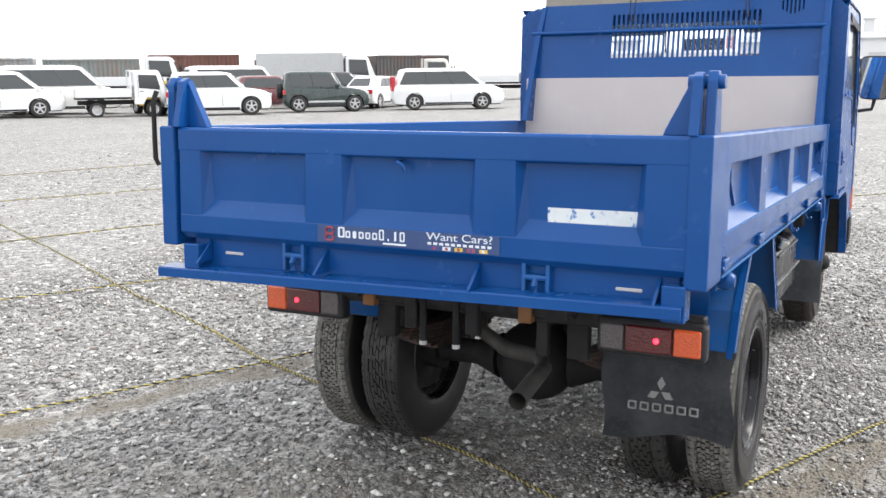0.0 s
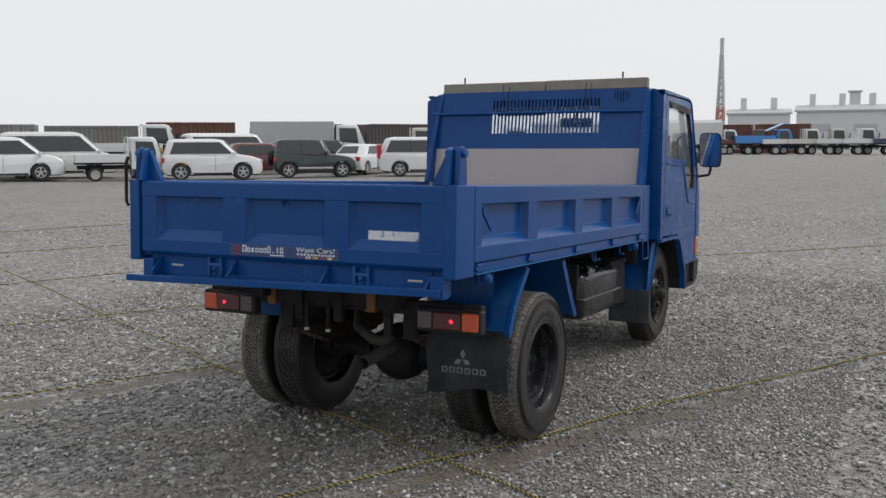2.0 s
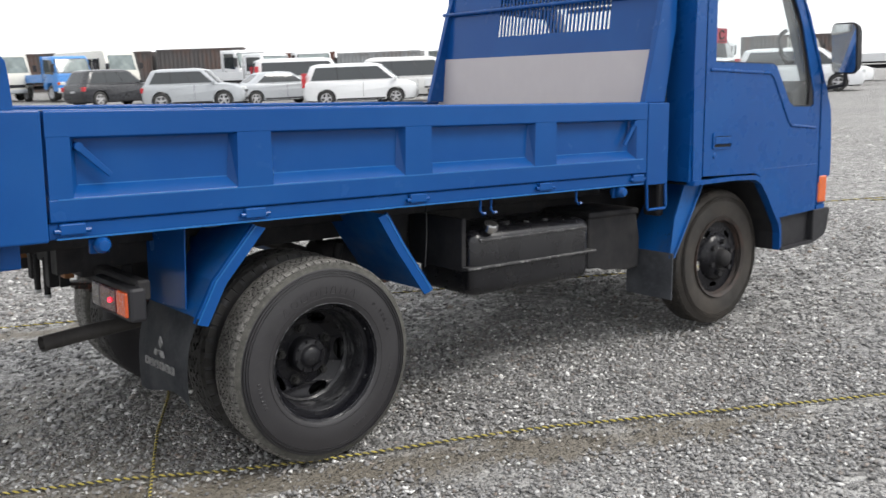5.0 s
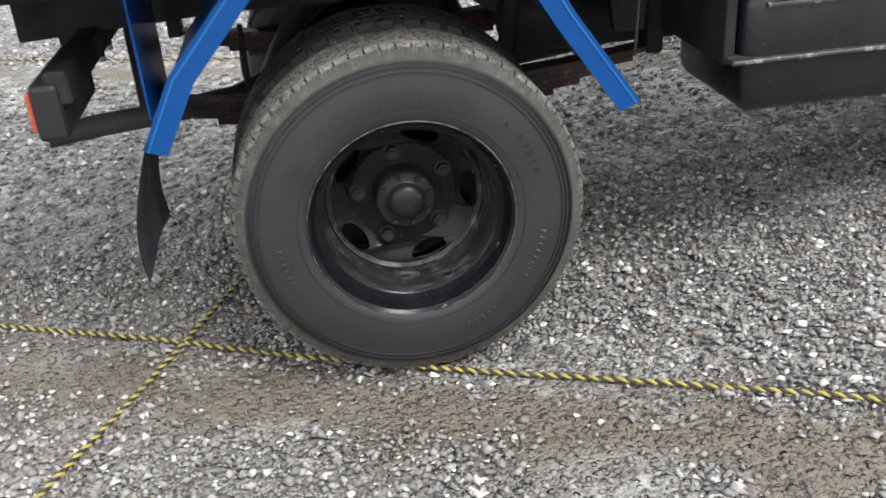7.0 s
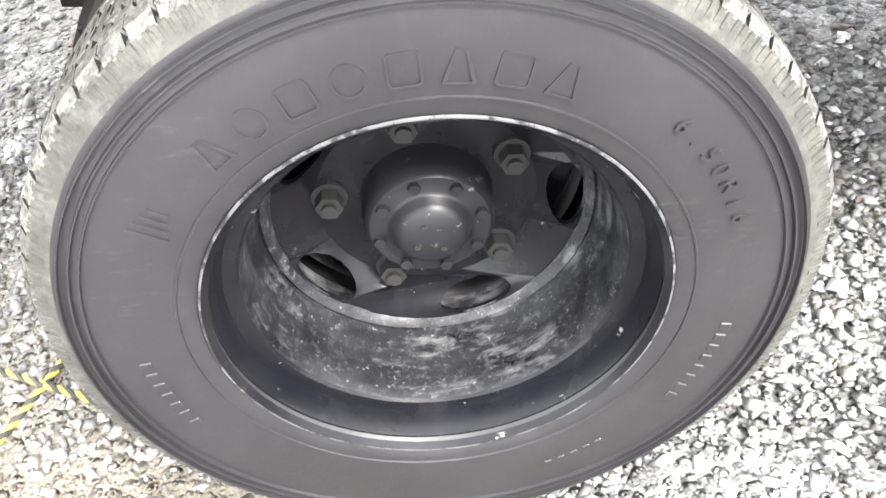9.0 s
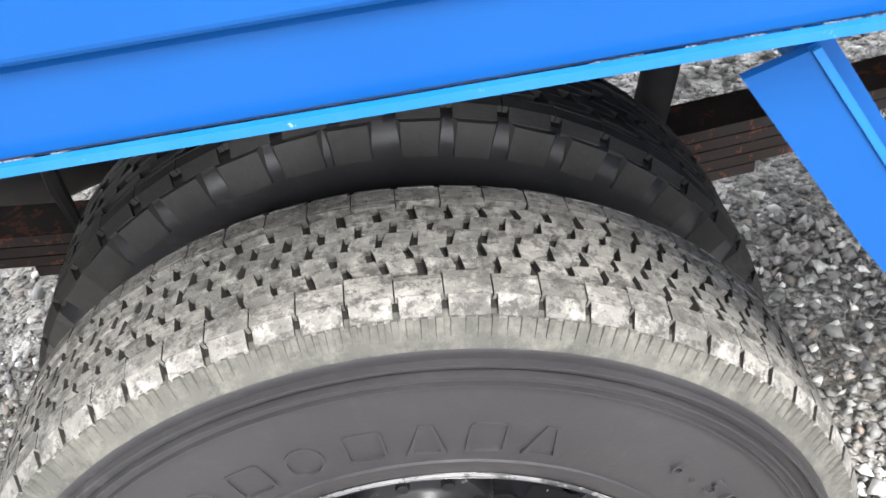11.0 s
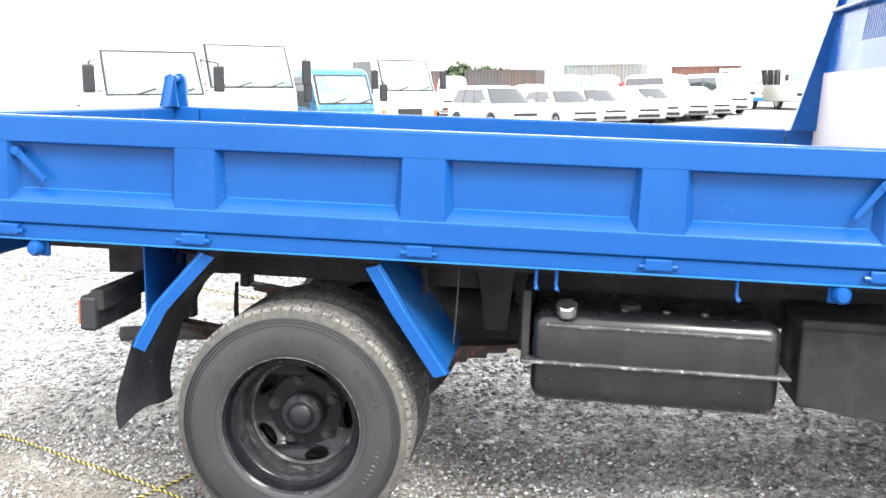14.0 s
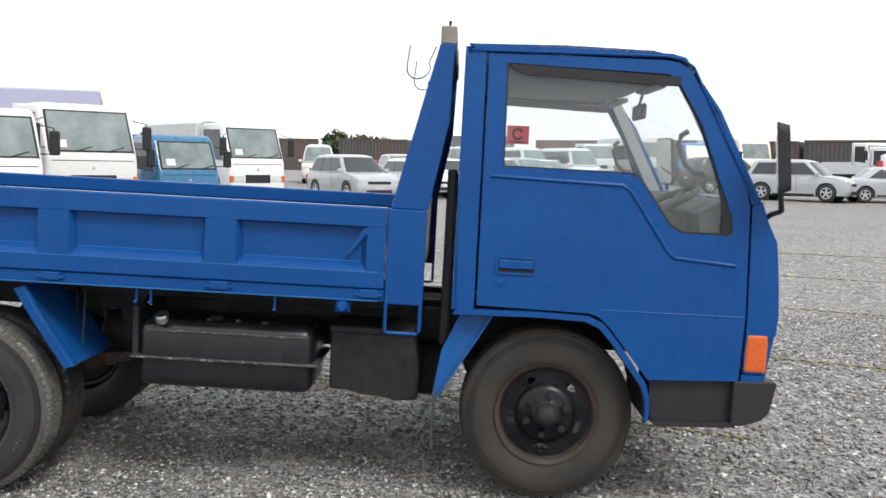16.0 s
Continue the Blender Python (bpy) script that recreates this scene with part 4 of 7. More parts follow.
# mudguards and flaps of the rear wheels
def guards(Y, s):
    def sheet(a, kink, b, yin, name):
        bm = B()
        th = 0.004
        q = [a, kink, b]
        nrm = Vector((b[1] - a[1], 0, -(b[0] - a[0]))).normalized()
        prism(bm, [p for p in q] + [(p[0] + nrm.x * th, p[1] + nrm.z * th) for p in q[::-1]], "y", *sorted((Y(0.035), Y(yin))))
        g = part(name, bm, DIRTYBLUE if name.startswith("front") else GUARDBLACK, truck)
        if not name.startswith("front"):      # the weather side is blue
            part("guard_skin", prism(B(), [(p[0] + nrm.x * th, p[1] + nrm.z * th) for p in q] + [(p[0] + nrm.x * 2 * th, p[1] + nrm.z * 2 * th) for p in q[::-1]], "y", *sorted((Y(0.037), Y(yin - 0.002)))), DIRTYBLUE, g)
        # folded outer edge
        w = 0.034
        sgn = 1 if name.startswith("front") else -1
        ed = [(p[0], p[1]) for p in q]
        ed2 = [(p[0] - sgn * w * 0.95, p[1] - 0.3 * w) for p in q[::-1]]
        part("guard_edge", prism(B(), ed + ed2, "y", *sorted((Y(0.030), Y(0.036)))), BLUE, g)
        part("guard_edge", prism(B(), [(p[0], p[1]) for p in q] + [(p[0] + sgn * 0.012, p[1] + 0.005) for p in q[::-1]], "y", *sorted((Y(0.034), Y(0.05)))), BLUE, g)
        # Light line painted along the fold as its highlight, with chips.
        part("worn_edge", prism(B(), [(p[0] + sgn * 0.001, p[1]) for p in q] + [(p[0] + sgn * 0.005, p[1] + 0.002) for p in q[::-1]], "y", *sorted((Y(0.0285), Y(0.031)))), GLINTEDGE, g)
        return g
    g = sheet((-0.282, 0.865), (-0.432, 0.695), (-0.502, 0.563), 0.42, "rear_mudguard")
    part("guard_bracket", box(B(), -0.40, -0.385, *sorted((Y(0.33), Y(0.36))), 0.74, 0.90), CHASSIS, g)
    g = sheet((0.240, 0.860), (0.318, 0.735), (0.450, 0.548), 0.46, "front_mudguard")
    part("guard_bracket", box(B(), 0.33, 0.345, *sorted((Y(0.34), Y(0.37))), 0.72, 0.90), CHASSIS, g)
    if s < 0:
        return
    bm = B()
    n, m = 8, 8
    grid = []
    def hang(u, v):
        return -0.505 - 0.045 * math.sin(u * 2.2) + 0.012 * math.sin(v * 4 + 1) * u - 0.02 * u * (1 - v)
    for i in range(n + 1):
        u = i / n
        row = []
        for j in range(m + 1):
            v = j / m
            wy = 0.02 + 0.40 * v
            low = 0.30 + 0.02 * math.sin(v * 5)
            z = 0.585 + (low - 0.585) * u
            x = hang(u, v)
            row.append(bm.verts.new((x, Y(wy + 0.012 * math.sin(u * 6)), z)))
        grid.append(row)
    for i in range(n):
        for j in range(m):
            bm.faces.new((grid[i][j], grid[i][j + 1], grid[i + 1][j + 1], grid[i + 1][j]))
    bmesh.ops.solidify(bm, geom=bm.faces[:], thickness=0.005)
    fl = part("mud_flap", bm, FLAP, truck, "black rubber mud flap with a worn white print", smooth=60)
    for dy, dz in ((0, 0.023), (0.022, -0.012), (-0.022, -0.012)):
        c = (Y(0.235) + dy, 0.45 + dz)
        a0 = math.atan2(dz, dy)
        pts = [(c[0] + r * math.cos(a0 + k), c[1] + r * math.sin(a0 + k)) for k, r in ((0, 0.021), (math.pi / 2, 0.0125), (math.pi, 0.021), (3 * math.pi / 2, 0.0125))]
        xs = hang((0.585 - c[1]) / 0.28, (c[0] - 0.02) / 0.4)
        part("print_shape", prism(B(), pts, "x", xs - 0.0075, xs - 0.002), FLAPINK, fl)
    for k in range(6):
        y = Y(0.225) + 0.095 - k * 0.038
        xs = hang(0.67, (y - 0.02) / 0.4)
        part("print_shape", plate(B(), rounded([(y - 0.014, 0.385), (y + 0.014, 0.385), (y + 0.014, 0.412), (y - 0.014, 0.412)], 0.005), [rounded([(y - 0.009, 0.390), (y + 0.009, 0.390), (y + 0.009, 0.407), (y - 0.009, 0.407)], 0.004)], "x", xs - 0.0075, xs - 0.002), FLAPINK, fl)


both(guards)
part("guard_plate", prism(B(), [(0.10, 0.90), (0.12, 0.60), (0.42, 0.58), (0.42, 0.90)], "x", -0.505, -0.500), BLUE, truck, "dark blue plate behind the mudguard")
part("hanging_wire", tube(B(), [(0.475, 0.09, 0.885), (0.472, 0.085, 0.75), (0.466, 0.088, 0.63)], 0.0028, 6), CHASSIS, truck)
part("pipe_clamp", tube(B(), [(-0.325, 0.43, 0.70), (-0.328, 0.43, 0.60), (-0.322, 0.43, 0.52)], [0.006, 0.009, 0.005], 8), CHASSIS, truck)
# fuel tank and battery box
bm = box(B(), 0.695, 1.400, 0.075, 0.44, 0.475, 0.745, 0.045, 4)
tank = part("fuel_tank", bm, TANKBLACK, truck, "glossy black pressed-steel fuel tank", smooth=50)
part("tank_seam", box(B(), 0.665, 1.425, 0.060, 0.455, 0.592, 0.602, 0.003), TANKEDGE, tank)
for x in (0.675,):
    part("tank_strap", box(B(), x - 0.012, x + 0.012, 0.10, 0.45, 0.585, 0.80, 0.003), CHASSIS, tank)
bm = tube(B(), [(0.793, 0.11, 0.73), (0.790, 0.085, 0.752)], 0.026, 14)
part("filler_neck", bm, TANKBLACK, tank, smooth=40)
bm = B()
for r, h0, h1 in ((0.026, 0.0, 0.012), (0.031, 0.010, 0.030), (0.024, 0.030, 0.035)):
    d = Vector((-0.05, -0.45, 0.89)).normalized()
    p = Vector((0.792, 0.078, 0.745))
    tube(bm, [p + d * h0, p + d * h1], r, 18)
part("filler_cap", bm, CHROME, tank, "dull chrome filler cap", smooth=40)
part("tank_sender", tube(B(), [(0.98, 0.2, 0.738), (0.98, 0.2, 0.758)], 0.03, 12), CHASSIS, tank, smooth=40)
bb = part("battery_box", prism(B(), [(1.462, 0.745), (1.462, 0.492), (1.60, 0.488), (1.655, 0.472), (1.745, 0.455), (1.828, 0.462), (1.832, 0.60), (1.80, 0.745)], "y", 0.15, 0.42, bev=0.012), CHASSIS, truck, "dusty black battery box")
part("box_lid", box(B(), 1.457, 1.808, 0.14, 0.43, 0.725, 0.755, 0.01, 2), CHASSIS, bb)
part("air_tank", tube(B(), [(1.62, 0.50, 0.52), (1.65, 0.50, 0.52), (1.92, 0.50, 0.52), (1.95, 0.50, 0.52)], [0.05, 0.11, 0.11, 0.05], 18), CHASSIS, truck, smooth=40)
part("tank_drain", lathe(B(), [(0, -0.012), (0.02, -0.012), (0.03, 0.012)], 12, (0, 0, 0)), TANKBLACK, tank).data.transform(Matrix.Translation((1.13, 0.2, 0.472)) @ Matrix.Rotation(radians(90), 4, "X"))
for x in (0.96, 1.08, 1.19):
    part("tank_rivet", tube(B(), [(x, 0.16, 0.739), (x, 0.16, 0.752)], 0.012, 8), TANKEDGE, tank)
# Pale strip that paints the highlight along the pressed crease.
part("tank_crease", box(B(), 0.735, 1.365, 0.067, 0.079, 0.702, 0.714, 0.004, 2), TANKEDGE, tank)
part("gearbox", box(B(), 1.75, 2.25, 0.68, 1.02, 0.52, 0.80, 0.04, 2), CHASSIS, truck)
part("front_axle", box(B(), 2.31, 2.39, 0.25, 1.45, 0.41, 0.49, 0.01), CHASSIS, truck)
part("tilt_cylinder", tube(B(), [(0.35, 0.85, 0.72), (0.9, 0.85, 0.84)], 0.06, 14), CHASSIS, truck, smooth=40)
part("bracket_plate", prism(B(), [(0.50, 0.80), (0.62, 0.80), (0.60, 0.60), (0.53, 0.60)], "y", 0.40, 0.43), CHASSIS, truck)

RUSTRIM = paint("rust_edged_black_rim", (0.025, 0.02, 0.018), 0.7, 0.6, (0.09, 0.045, 0.03))
NUTSTEEL = paint("greasy_nut_steel", (0.022, 0.022, 0.022), 0.4, 0.3, (0.06, 0.058, 0.053), spec=0.25)
GREASE = paint("greasy_black_hub_iron", (0.011, 0.011, 0.0135), 0.32, 0.35, (0.04, 0.04, 0.044), chips=0.36, chipcol=(0.1, 0.1, 0.1), spec=0.35)


# wheels
def tyre(parent, c, R, w, nblk, mats, side, slit=0.05, mid=1.0):
    """c: the middle; side -1 shows its outside to the near side."""
    h = w / 2
    rb = 0.217 * R / 0.375
    prof = [(rb - 0.006, -h * 0.62), (rb - 0.001, -h * 0.86), (rb + 0.003, -h * 0.905), (rb + 0.006, -h * 0.93), (rb + 0.02, -h * 0.96), (rb + 0.045, -h * 0.99), (rb + 0.075, -h), (R - 0.058, -h * 0.972), (R - 0.05, -h * 0.967), (R - 0.034, -h * 0.903), (R - 0.03, -h * 0.903), (R - 0.012, -h * 0.80), (R - 0.008, -h * 0.72), (R - 0.0085, 0)]
    prof = prof + [(r, -y) for r, y in prof[-2::-1]]
    t = part("tyre", lathe(B(), prof, 96, c), mats[0], parent, smooth=35)
    band = t.data
    band.materials.append(mats[2])
    for f in band.polygons:
        q = f.center
        if R - 0.032 < math.hypot(q.x - c[0], q.z - c[2]) < R - 0.0095:
            f.material_index = 1
    vs, fs = [], []
    rng = np.random.default_rng(int(c[1] * 100) + nblk)
    P = 2 * math.pi

    def block(a0, a1, y0, y1, top, base, skew=0.0, drop0=0.0, drop1=0.0, cut0=0.0, cut1=0.0):
        """One tread block between two angles and two widths; cut0, cut1 slant its two ends across the groove."""
        z0 = len(vs)
        for r, e in ((base, 0.0), (top, 0.0005)):
            for (a, y, dr) in ((a0 - skew + e / R, y0 + e + cut0, drop0), (a1 - skew - e / R, y0 + e + cut1, drop0), (a1 + skew - e / R, y1 - e + cut0, drop1), (a0 + skew + e / R, y1 - e + cut1, drop1)):
                vs.append((c[0] + (r - dr) * math.cos(a), c[1] + y, c[2] + (r - dr) * math.sin(a)))
        fs.extend([[z0 + q for q in f] for f in ((4, 5, 6, 7), (0, 1, 5, 4), (1, 2, 6, 5), (2, 3, 7, 6), (3, 0, 4, 7))])

    for s in (-1, 1):
        # shoulder: an almost closed band, slit from its outer edge, with a stepped inner edge
        off = rng.random()
        for i in range(nblk):
            a0, a1 = P * (i + off) / nblk, P * (i + off + 1) / nblk
            g = (a1 - a0) * slit * (1 + 0.4 * rng.random())
            top = R - 0.0006 * rng.random()
            o0, o1, o2 = (-0.80 * h, -0.655 * h, -0.49 * h) if s < 0 else (0.80 * h, 0.655 * h, 0.49 * h)
            st = 0.0018 * (1 if i % 2 else -1)
            if s < 0:
                block(a0 + g, a1 - g, o0, o1, top, R - 0.014, 0.0, 0.0085, 0.0012)
                block(a0, a1, o1, o2, top - 0.0006 * rng.random(), R - 0.012, 0.0, 0.0012)
                block(a0, a1, o2, o2 + 0.005 + st, top, R - 0.012)
            else:
                block(a0 + g, a1 - g, o1, o0, top, R - 0.014, 0.0, 0.0012, 0.0085)
                block(a0, a1, o2, o1, top - 0.0006 * rng.random(), R - 0.012, 0.0, 0.0, 0.0012)
                block(a0, a1, o2 - 0.005 - st, o2, top, R - 0.012)
    edges = np.array([-0.395, -0.24, -0.08, 0.08, 0.24, 0.395]) * h
    nm = int(nblk * mid)
    for k in range(5):
        off = 0.5 * (k % 2) + 0.13 * (k // 2)
        y0, y1 = edges[k] + 0.0006, edges[k + 1] - 0.0006
        lift = 0.0006 * rng.random()
        for i in range(nm):
            g = slit * mid * (2.0 + 1.6 * rng.random())
            w0 = 0.1 * (math.sin(i * 12.9 + k * 4.1)), 0.1 * (math.sin((i + 1) * 12.9 + k * 4.1))
            a0, a1 = P * (i + w0[0] + off + g / 2) / nm, P * (i + w0[1] + off + 1 - g / 2) / nm
            sk = (0.09 if k % 4 < 2 else -0.09) * (a1 - a0) * (0.2 + 1.0 * rng.random())
            jag = 0.0022 * math.sin(i * 7.3 + k * 2.9)
            block(a0, a1, y0, y1, R - lift - 0.0004 * rng.random() - 0.0003, R - 0.012, sk, cut0=jag, cut1=-jag * rng.random())
    me = bpy.data.meshes.new("tread")
    me.from_pydata(vs, [], fs)
    me.materials.append(mats[1])
    me.materials.append(GROOVE)
    me.polygons.foreach_set("material_index", [1 if i % 5 in (2, 4) else 0 for i in range(len(fs))])
    tr = new("tread", me)
    tr.parent = t
    tr["label"] = "worn dusty tread blocks"
    part("groove_band", lathe(B(), [(R - 0.0075, -h * 0.74), (R - 0.0075, h * 0.74)], 96, c), GROOVE, t, smooth=60)
    return t


def bumps(t, c, R, yf, mat):
    """Fine shoulder ribs, sidewall rings and the raised lettering of the show side."""
    d = yf - c[1]
    s = 1 if d > 0 else -1
    for r in (R - 0.055, R - 0.046, R - 0.036, 0.242):
        part("sidewall_ring", lathe(B(), [(r - 0.0016, d - 0.004 * s), (r - 0.0008, d + (0.0004 if r < 0.3 else 0.001) * s - (0.0016 * s if r < 0.25 else 0)), (r + 0.0008, d + (0.0004 if r < 0.3 else 0.001) * s - (0.0016 * s if r < 0.25 else 0)), (r + 0.0016, d - 0.004 * s)], 96, c), mat, t, smooth=50)


def shoulder_ribs(t, c, R, h, o, mat, n=248, reach=0.0215, fill=0.24, proud=0.0013):
    """Short narrow nicks under the edge of the tread."""
    vs, fs = [], []
    rg = np.random.default_rng(3)
    for i in range(n):
        a, w = 2 * math.pi * (i + 0.25 * rg.random()) / n, 2 * math.pi / n * (fill + 0.08 * rg.random())
        r0, r1 = R - reach - 0.004 * rg.random(), R - 0.0095
        z0 = len(vs)
        for r, y in ((r0, h * (0.853 if reach < 0.03 else 0.885)), (r1, h * 0.80)):
            for aa, e in ((a - w, -0.002), (a + w, -0.002), (a + w * 0.8, proud), (a - w * 0.8, proud)):
                vs.append((c[0] + r * math.cos(aa), c[1] + o * (y + e), c[2] + r * math.sin(aa)))
        fs += [[z0 + q for q in f] for f in ((0, 1, 2, 3), (4, 5, 6, 7), (0, 1, 5, 4), (1, 2, 6, 5), (2, 3, 7, 6), (3, 0, 4, 7))]
    me = bpy.data.meshes.new("shoulder_ribs")
    me.from_pydata(vs, [], fs)
    me.materials.append(mat)
    ob = new("shoulder_ribs", me)
    ob.parent = t


LEDGE = [(0.214, 0.058), (0.220, 0.052), (0.2225, 0.056), (0.222, 0.064), (0.2145, 0.066), (0.213, 0.069), (0.207, 0.085), (0.205, 0.092), (0.1925, 0.094), (0.1895, 0.097)]
RIMPROF = [(0.1895, 0.097), (0.187, 0.103), (0.186, 0.118), (0.186, 0.150), (0.188, 0.165), (0.180, 0.182), (0.178, 0.20), (0.178, 0.235)]


def rear_wheel(yc, outward, detail):
    c = (WX, yc, WZ)
    wh = new("rear_wheel")
    wh.parent = truck
    t = tyre(wh, c, 0.378, 0.172, 74, (TYRE, TREAD, DUSTBAND), outward, mid=1.3) if detail else tyre(wh, c, 0.382, 0.172, 50, (TYRE, INNERTREAD, TYRE), outward, 0.085, 0.9)
    yf = yc + outward * 0.086
    pr = [(r, outward * 0.086 - outward * (y - 0.048)) for r, y in RIMPROF]
    rim = part("rim", lathe(B(), pr, 72, c), DUSTRIM, wh, "scuffed black deep-dish steel rim", smooth=40)
    part("rim_ledge", lathe(B(), [(r, outward * 0.086 - outward * (y - 0.048)) for r, y in LEDGE], 72, c), RIMBLACK, rim, "glossy black outer ledge of the rim", smooth=25)
    part("rim_lip", lathe(B(), [(r, -outward * y) for r, y in ((0.2200, -0.0800), (0.2205, -0.0818), (0.2222, -0.0818), (0.2230, -0.0800))], 96, c), LIPSTEEL, rim, "worn bright rim edge", smooth=60)
    # wheel disc with slots
    yd = yf - outward * 0.170
    ring = lambda r, n, ph=0: [(c[0] + r * math.cos(2 * math.pi * k / n + ph), c[2] + r * math.sin(2 * math.pi * k / n + ph)) for k in range(n)]
    holes = []
    for k in range(5):
        a = radians(-72 + 72 * k)
        u, v = Vector((math.cos(a), math.sin(a))), Vector((-math.sin(a), math.cos(a)))
        p = Vector((c[0], c[2])) + u * 0.147
        holes.append([tuple(p + u * 0.0195 * math.sin(q) + v * (0.043 * math.cos(q))) for q in np.linspace(0, 2 * math.pi, 17)[:-1]])
    bm = plate(B(), ring(0.180, 60), holes + [ring(0.118, 48)], "y", *sorted((yd, yd - outward * 0.007)))
    for v in bm.verts:
        k = min(1.0, max(0.0, (math.hypot(v.co.x - c[0], v.co.z - c[2]) - 0.118) / 0.05))
        v.co.y += outward * 0.023 * math.sin(k * math.pi / 2)
    part("wheel_disc", bm, RIMBLACK, rim, smooth=40)
    part("disc_flange", plate(B(), ring(0.1185, 48), [], "y", *sorted((yd + outward * 0.0005, yd - outward * 0.006))), RIMBLACK, rim)
    part("disc_ridge", lathe(B(), [(0.165, 0), (0.169, outward * 0.005), (0.175, outward * 0.009), (0.181, outward * 0.004)], 72, (c[0], yd + outward * 0.021, c[2])), DUSTRIM, rim, smooth=40)
    if detail:
        yh = yd + outward * 0.024
        hub = part("hub", lathe(B(), [(0.0, outward * 0.045), (0.012, outward * 0.0445), (0.030, outward * 0.041), (0.039, outward * 0.034), (0.042, outward * 0.026), (0.046, outward * 0.0235), (0.063, outward * 0.022), (0.068, outward * 0.017), (0.070, outward * 0.004), (0.072, -outward * 0.06)], 40, (c[0], yh, c[2])), GREASE, wh, "greasy black hub", smooth=40)
        for k in range(3):
            a = 2.0 + k * 1.7
            part("hub_mark", tube(B(), [(c[0] + 0.018 * math.cos(a), yh + outward * 0.041, c[2] + 0.018 * math.sin(a)), (c[0] + 0.018 * math.cos(a), yh + outward * 0.0445, c[2] + 0.018 * math.sin(a))], 0.0035, 6), NUTSTEEL, hub)
        for k in range(8):
            a = 2 * math.pi * (k + .3) / 8
            bm = tube(B(), [(c[0] + 0.0555 * math.cos(a), yd, c[2] + 0.0555 * math.sin(a)), (c[0] + 0.0555 * math.cos(a), yh + outward * 0.029, c[2] + 0.0555 * math.sin(a))], 0.0066, 6)
            part("hub_bolt", bm, GREASE, hub)
        for k in range(5):
            a = radians(172 - 72 * k)
            x, z = c[0] + 0.104 * math.cos(a), c[2] + 0.104 * math.sin(a)
            bm = tube(B(), [(x, yd, z), (x, yd + outward * 0.005, z)], 0.0195, 16)
            tube(bm, [(x, yd + outward * 0.003, z), (x, yd + outward * 0.022, z)], 0.0150, 6)
            tube(bm, [(x, yd + outward * 0.022, z), (x, yd + outward * 0.028, z)], 0.0085, 10)
            part("wheel_nut", bm, NUTSTEEL, rim)
        part("valve_stem", tube(B(), [(c[0] + 0.15 * math.cos(0.5), yd, c[2] + 0.15 * math.sin(0.5)), (c[0] + 0.165 * math.cos(0.45), yd + outward * 0.05, c[2] + 0.165 * math.sin(0.45))], 0.005, 8), CHASSIS, rim)
        bumps(t, c, 0.378, yf, TYRE)
        shoulder_ribs(t, c, 0.378, 0.086, outward, DUSTBAND)
        if yc < MID:
            letters(t, c, yf)
    else:
        shoulder_ribs(t, c, 0.382, 0.086, -outward, INNERTREAD, 45, 0.036, 0.38, 0.005)
        part("hub", tube(B(), [(c[0], yc - 0.1, c[2]), (c[0], yc + 0.1, c[2])], 0.09, 18), CHASSIS, wh)
    for o in wh.children_recursive:      # worn tread, slightly squashed under the load
        o.data.transform(Matrix.Translation(c) @ Matrix.Diagonal((0.976, 1, 0.976, 1)) @ Matrix.Translation((-c[0], -c[1], -c[2])))
    return wh


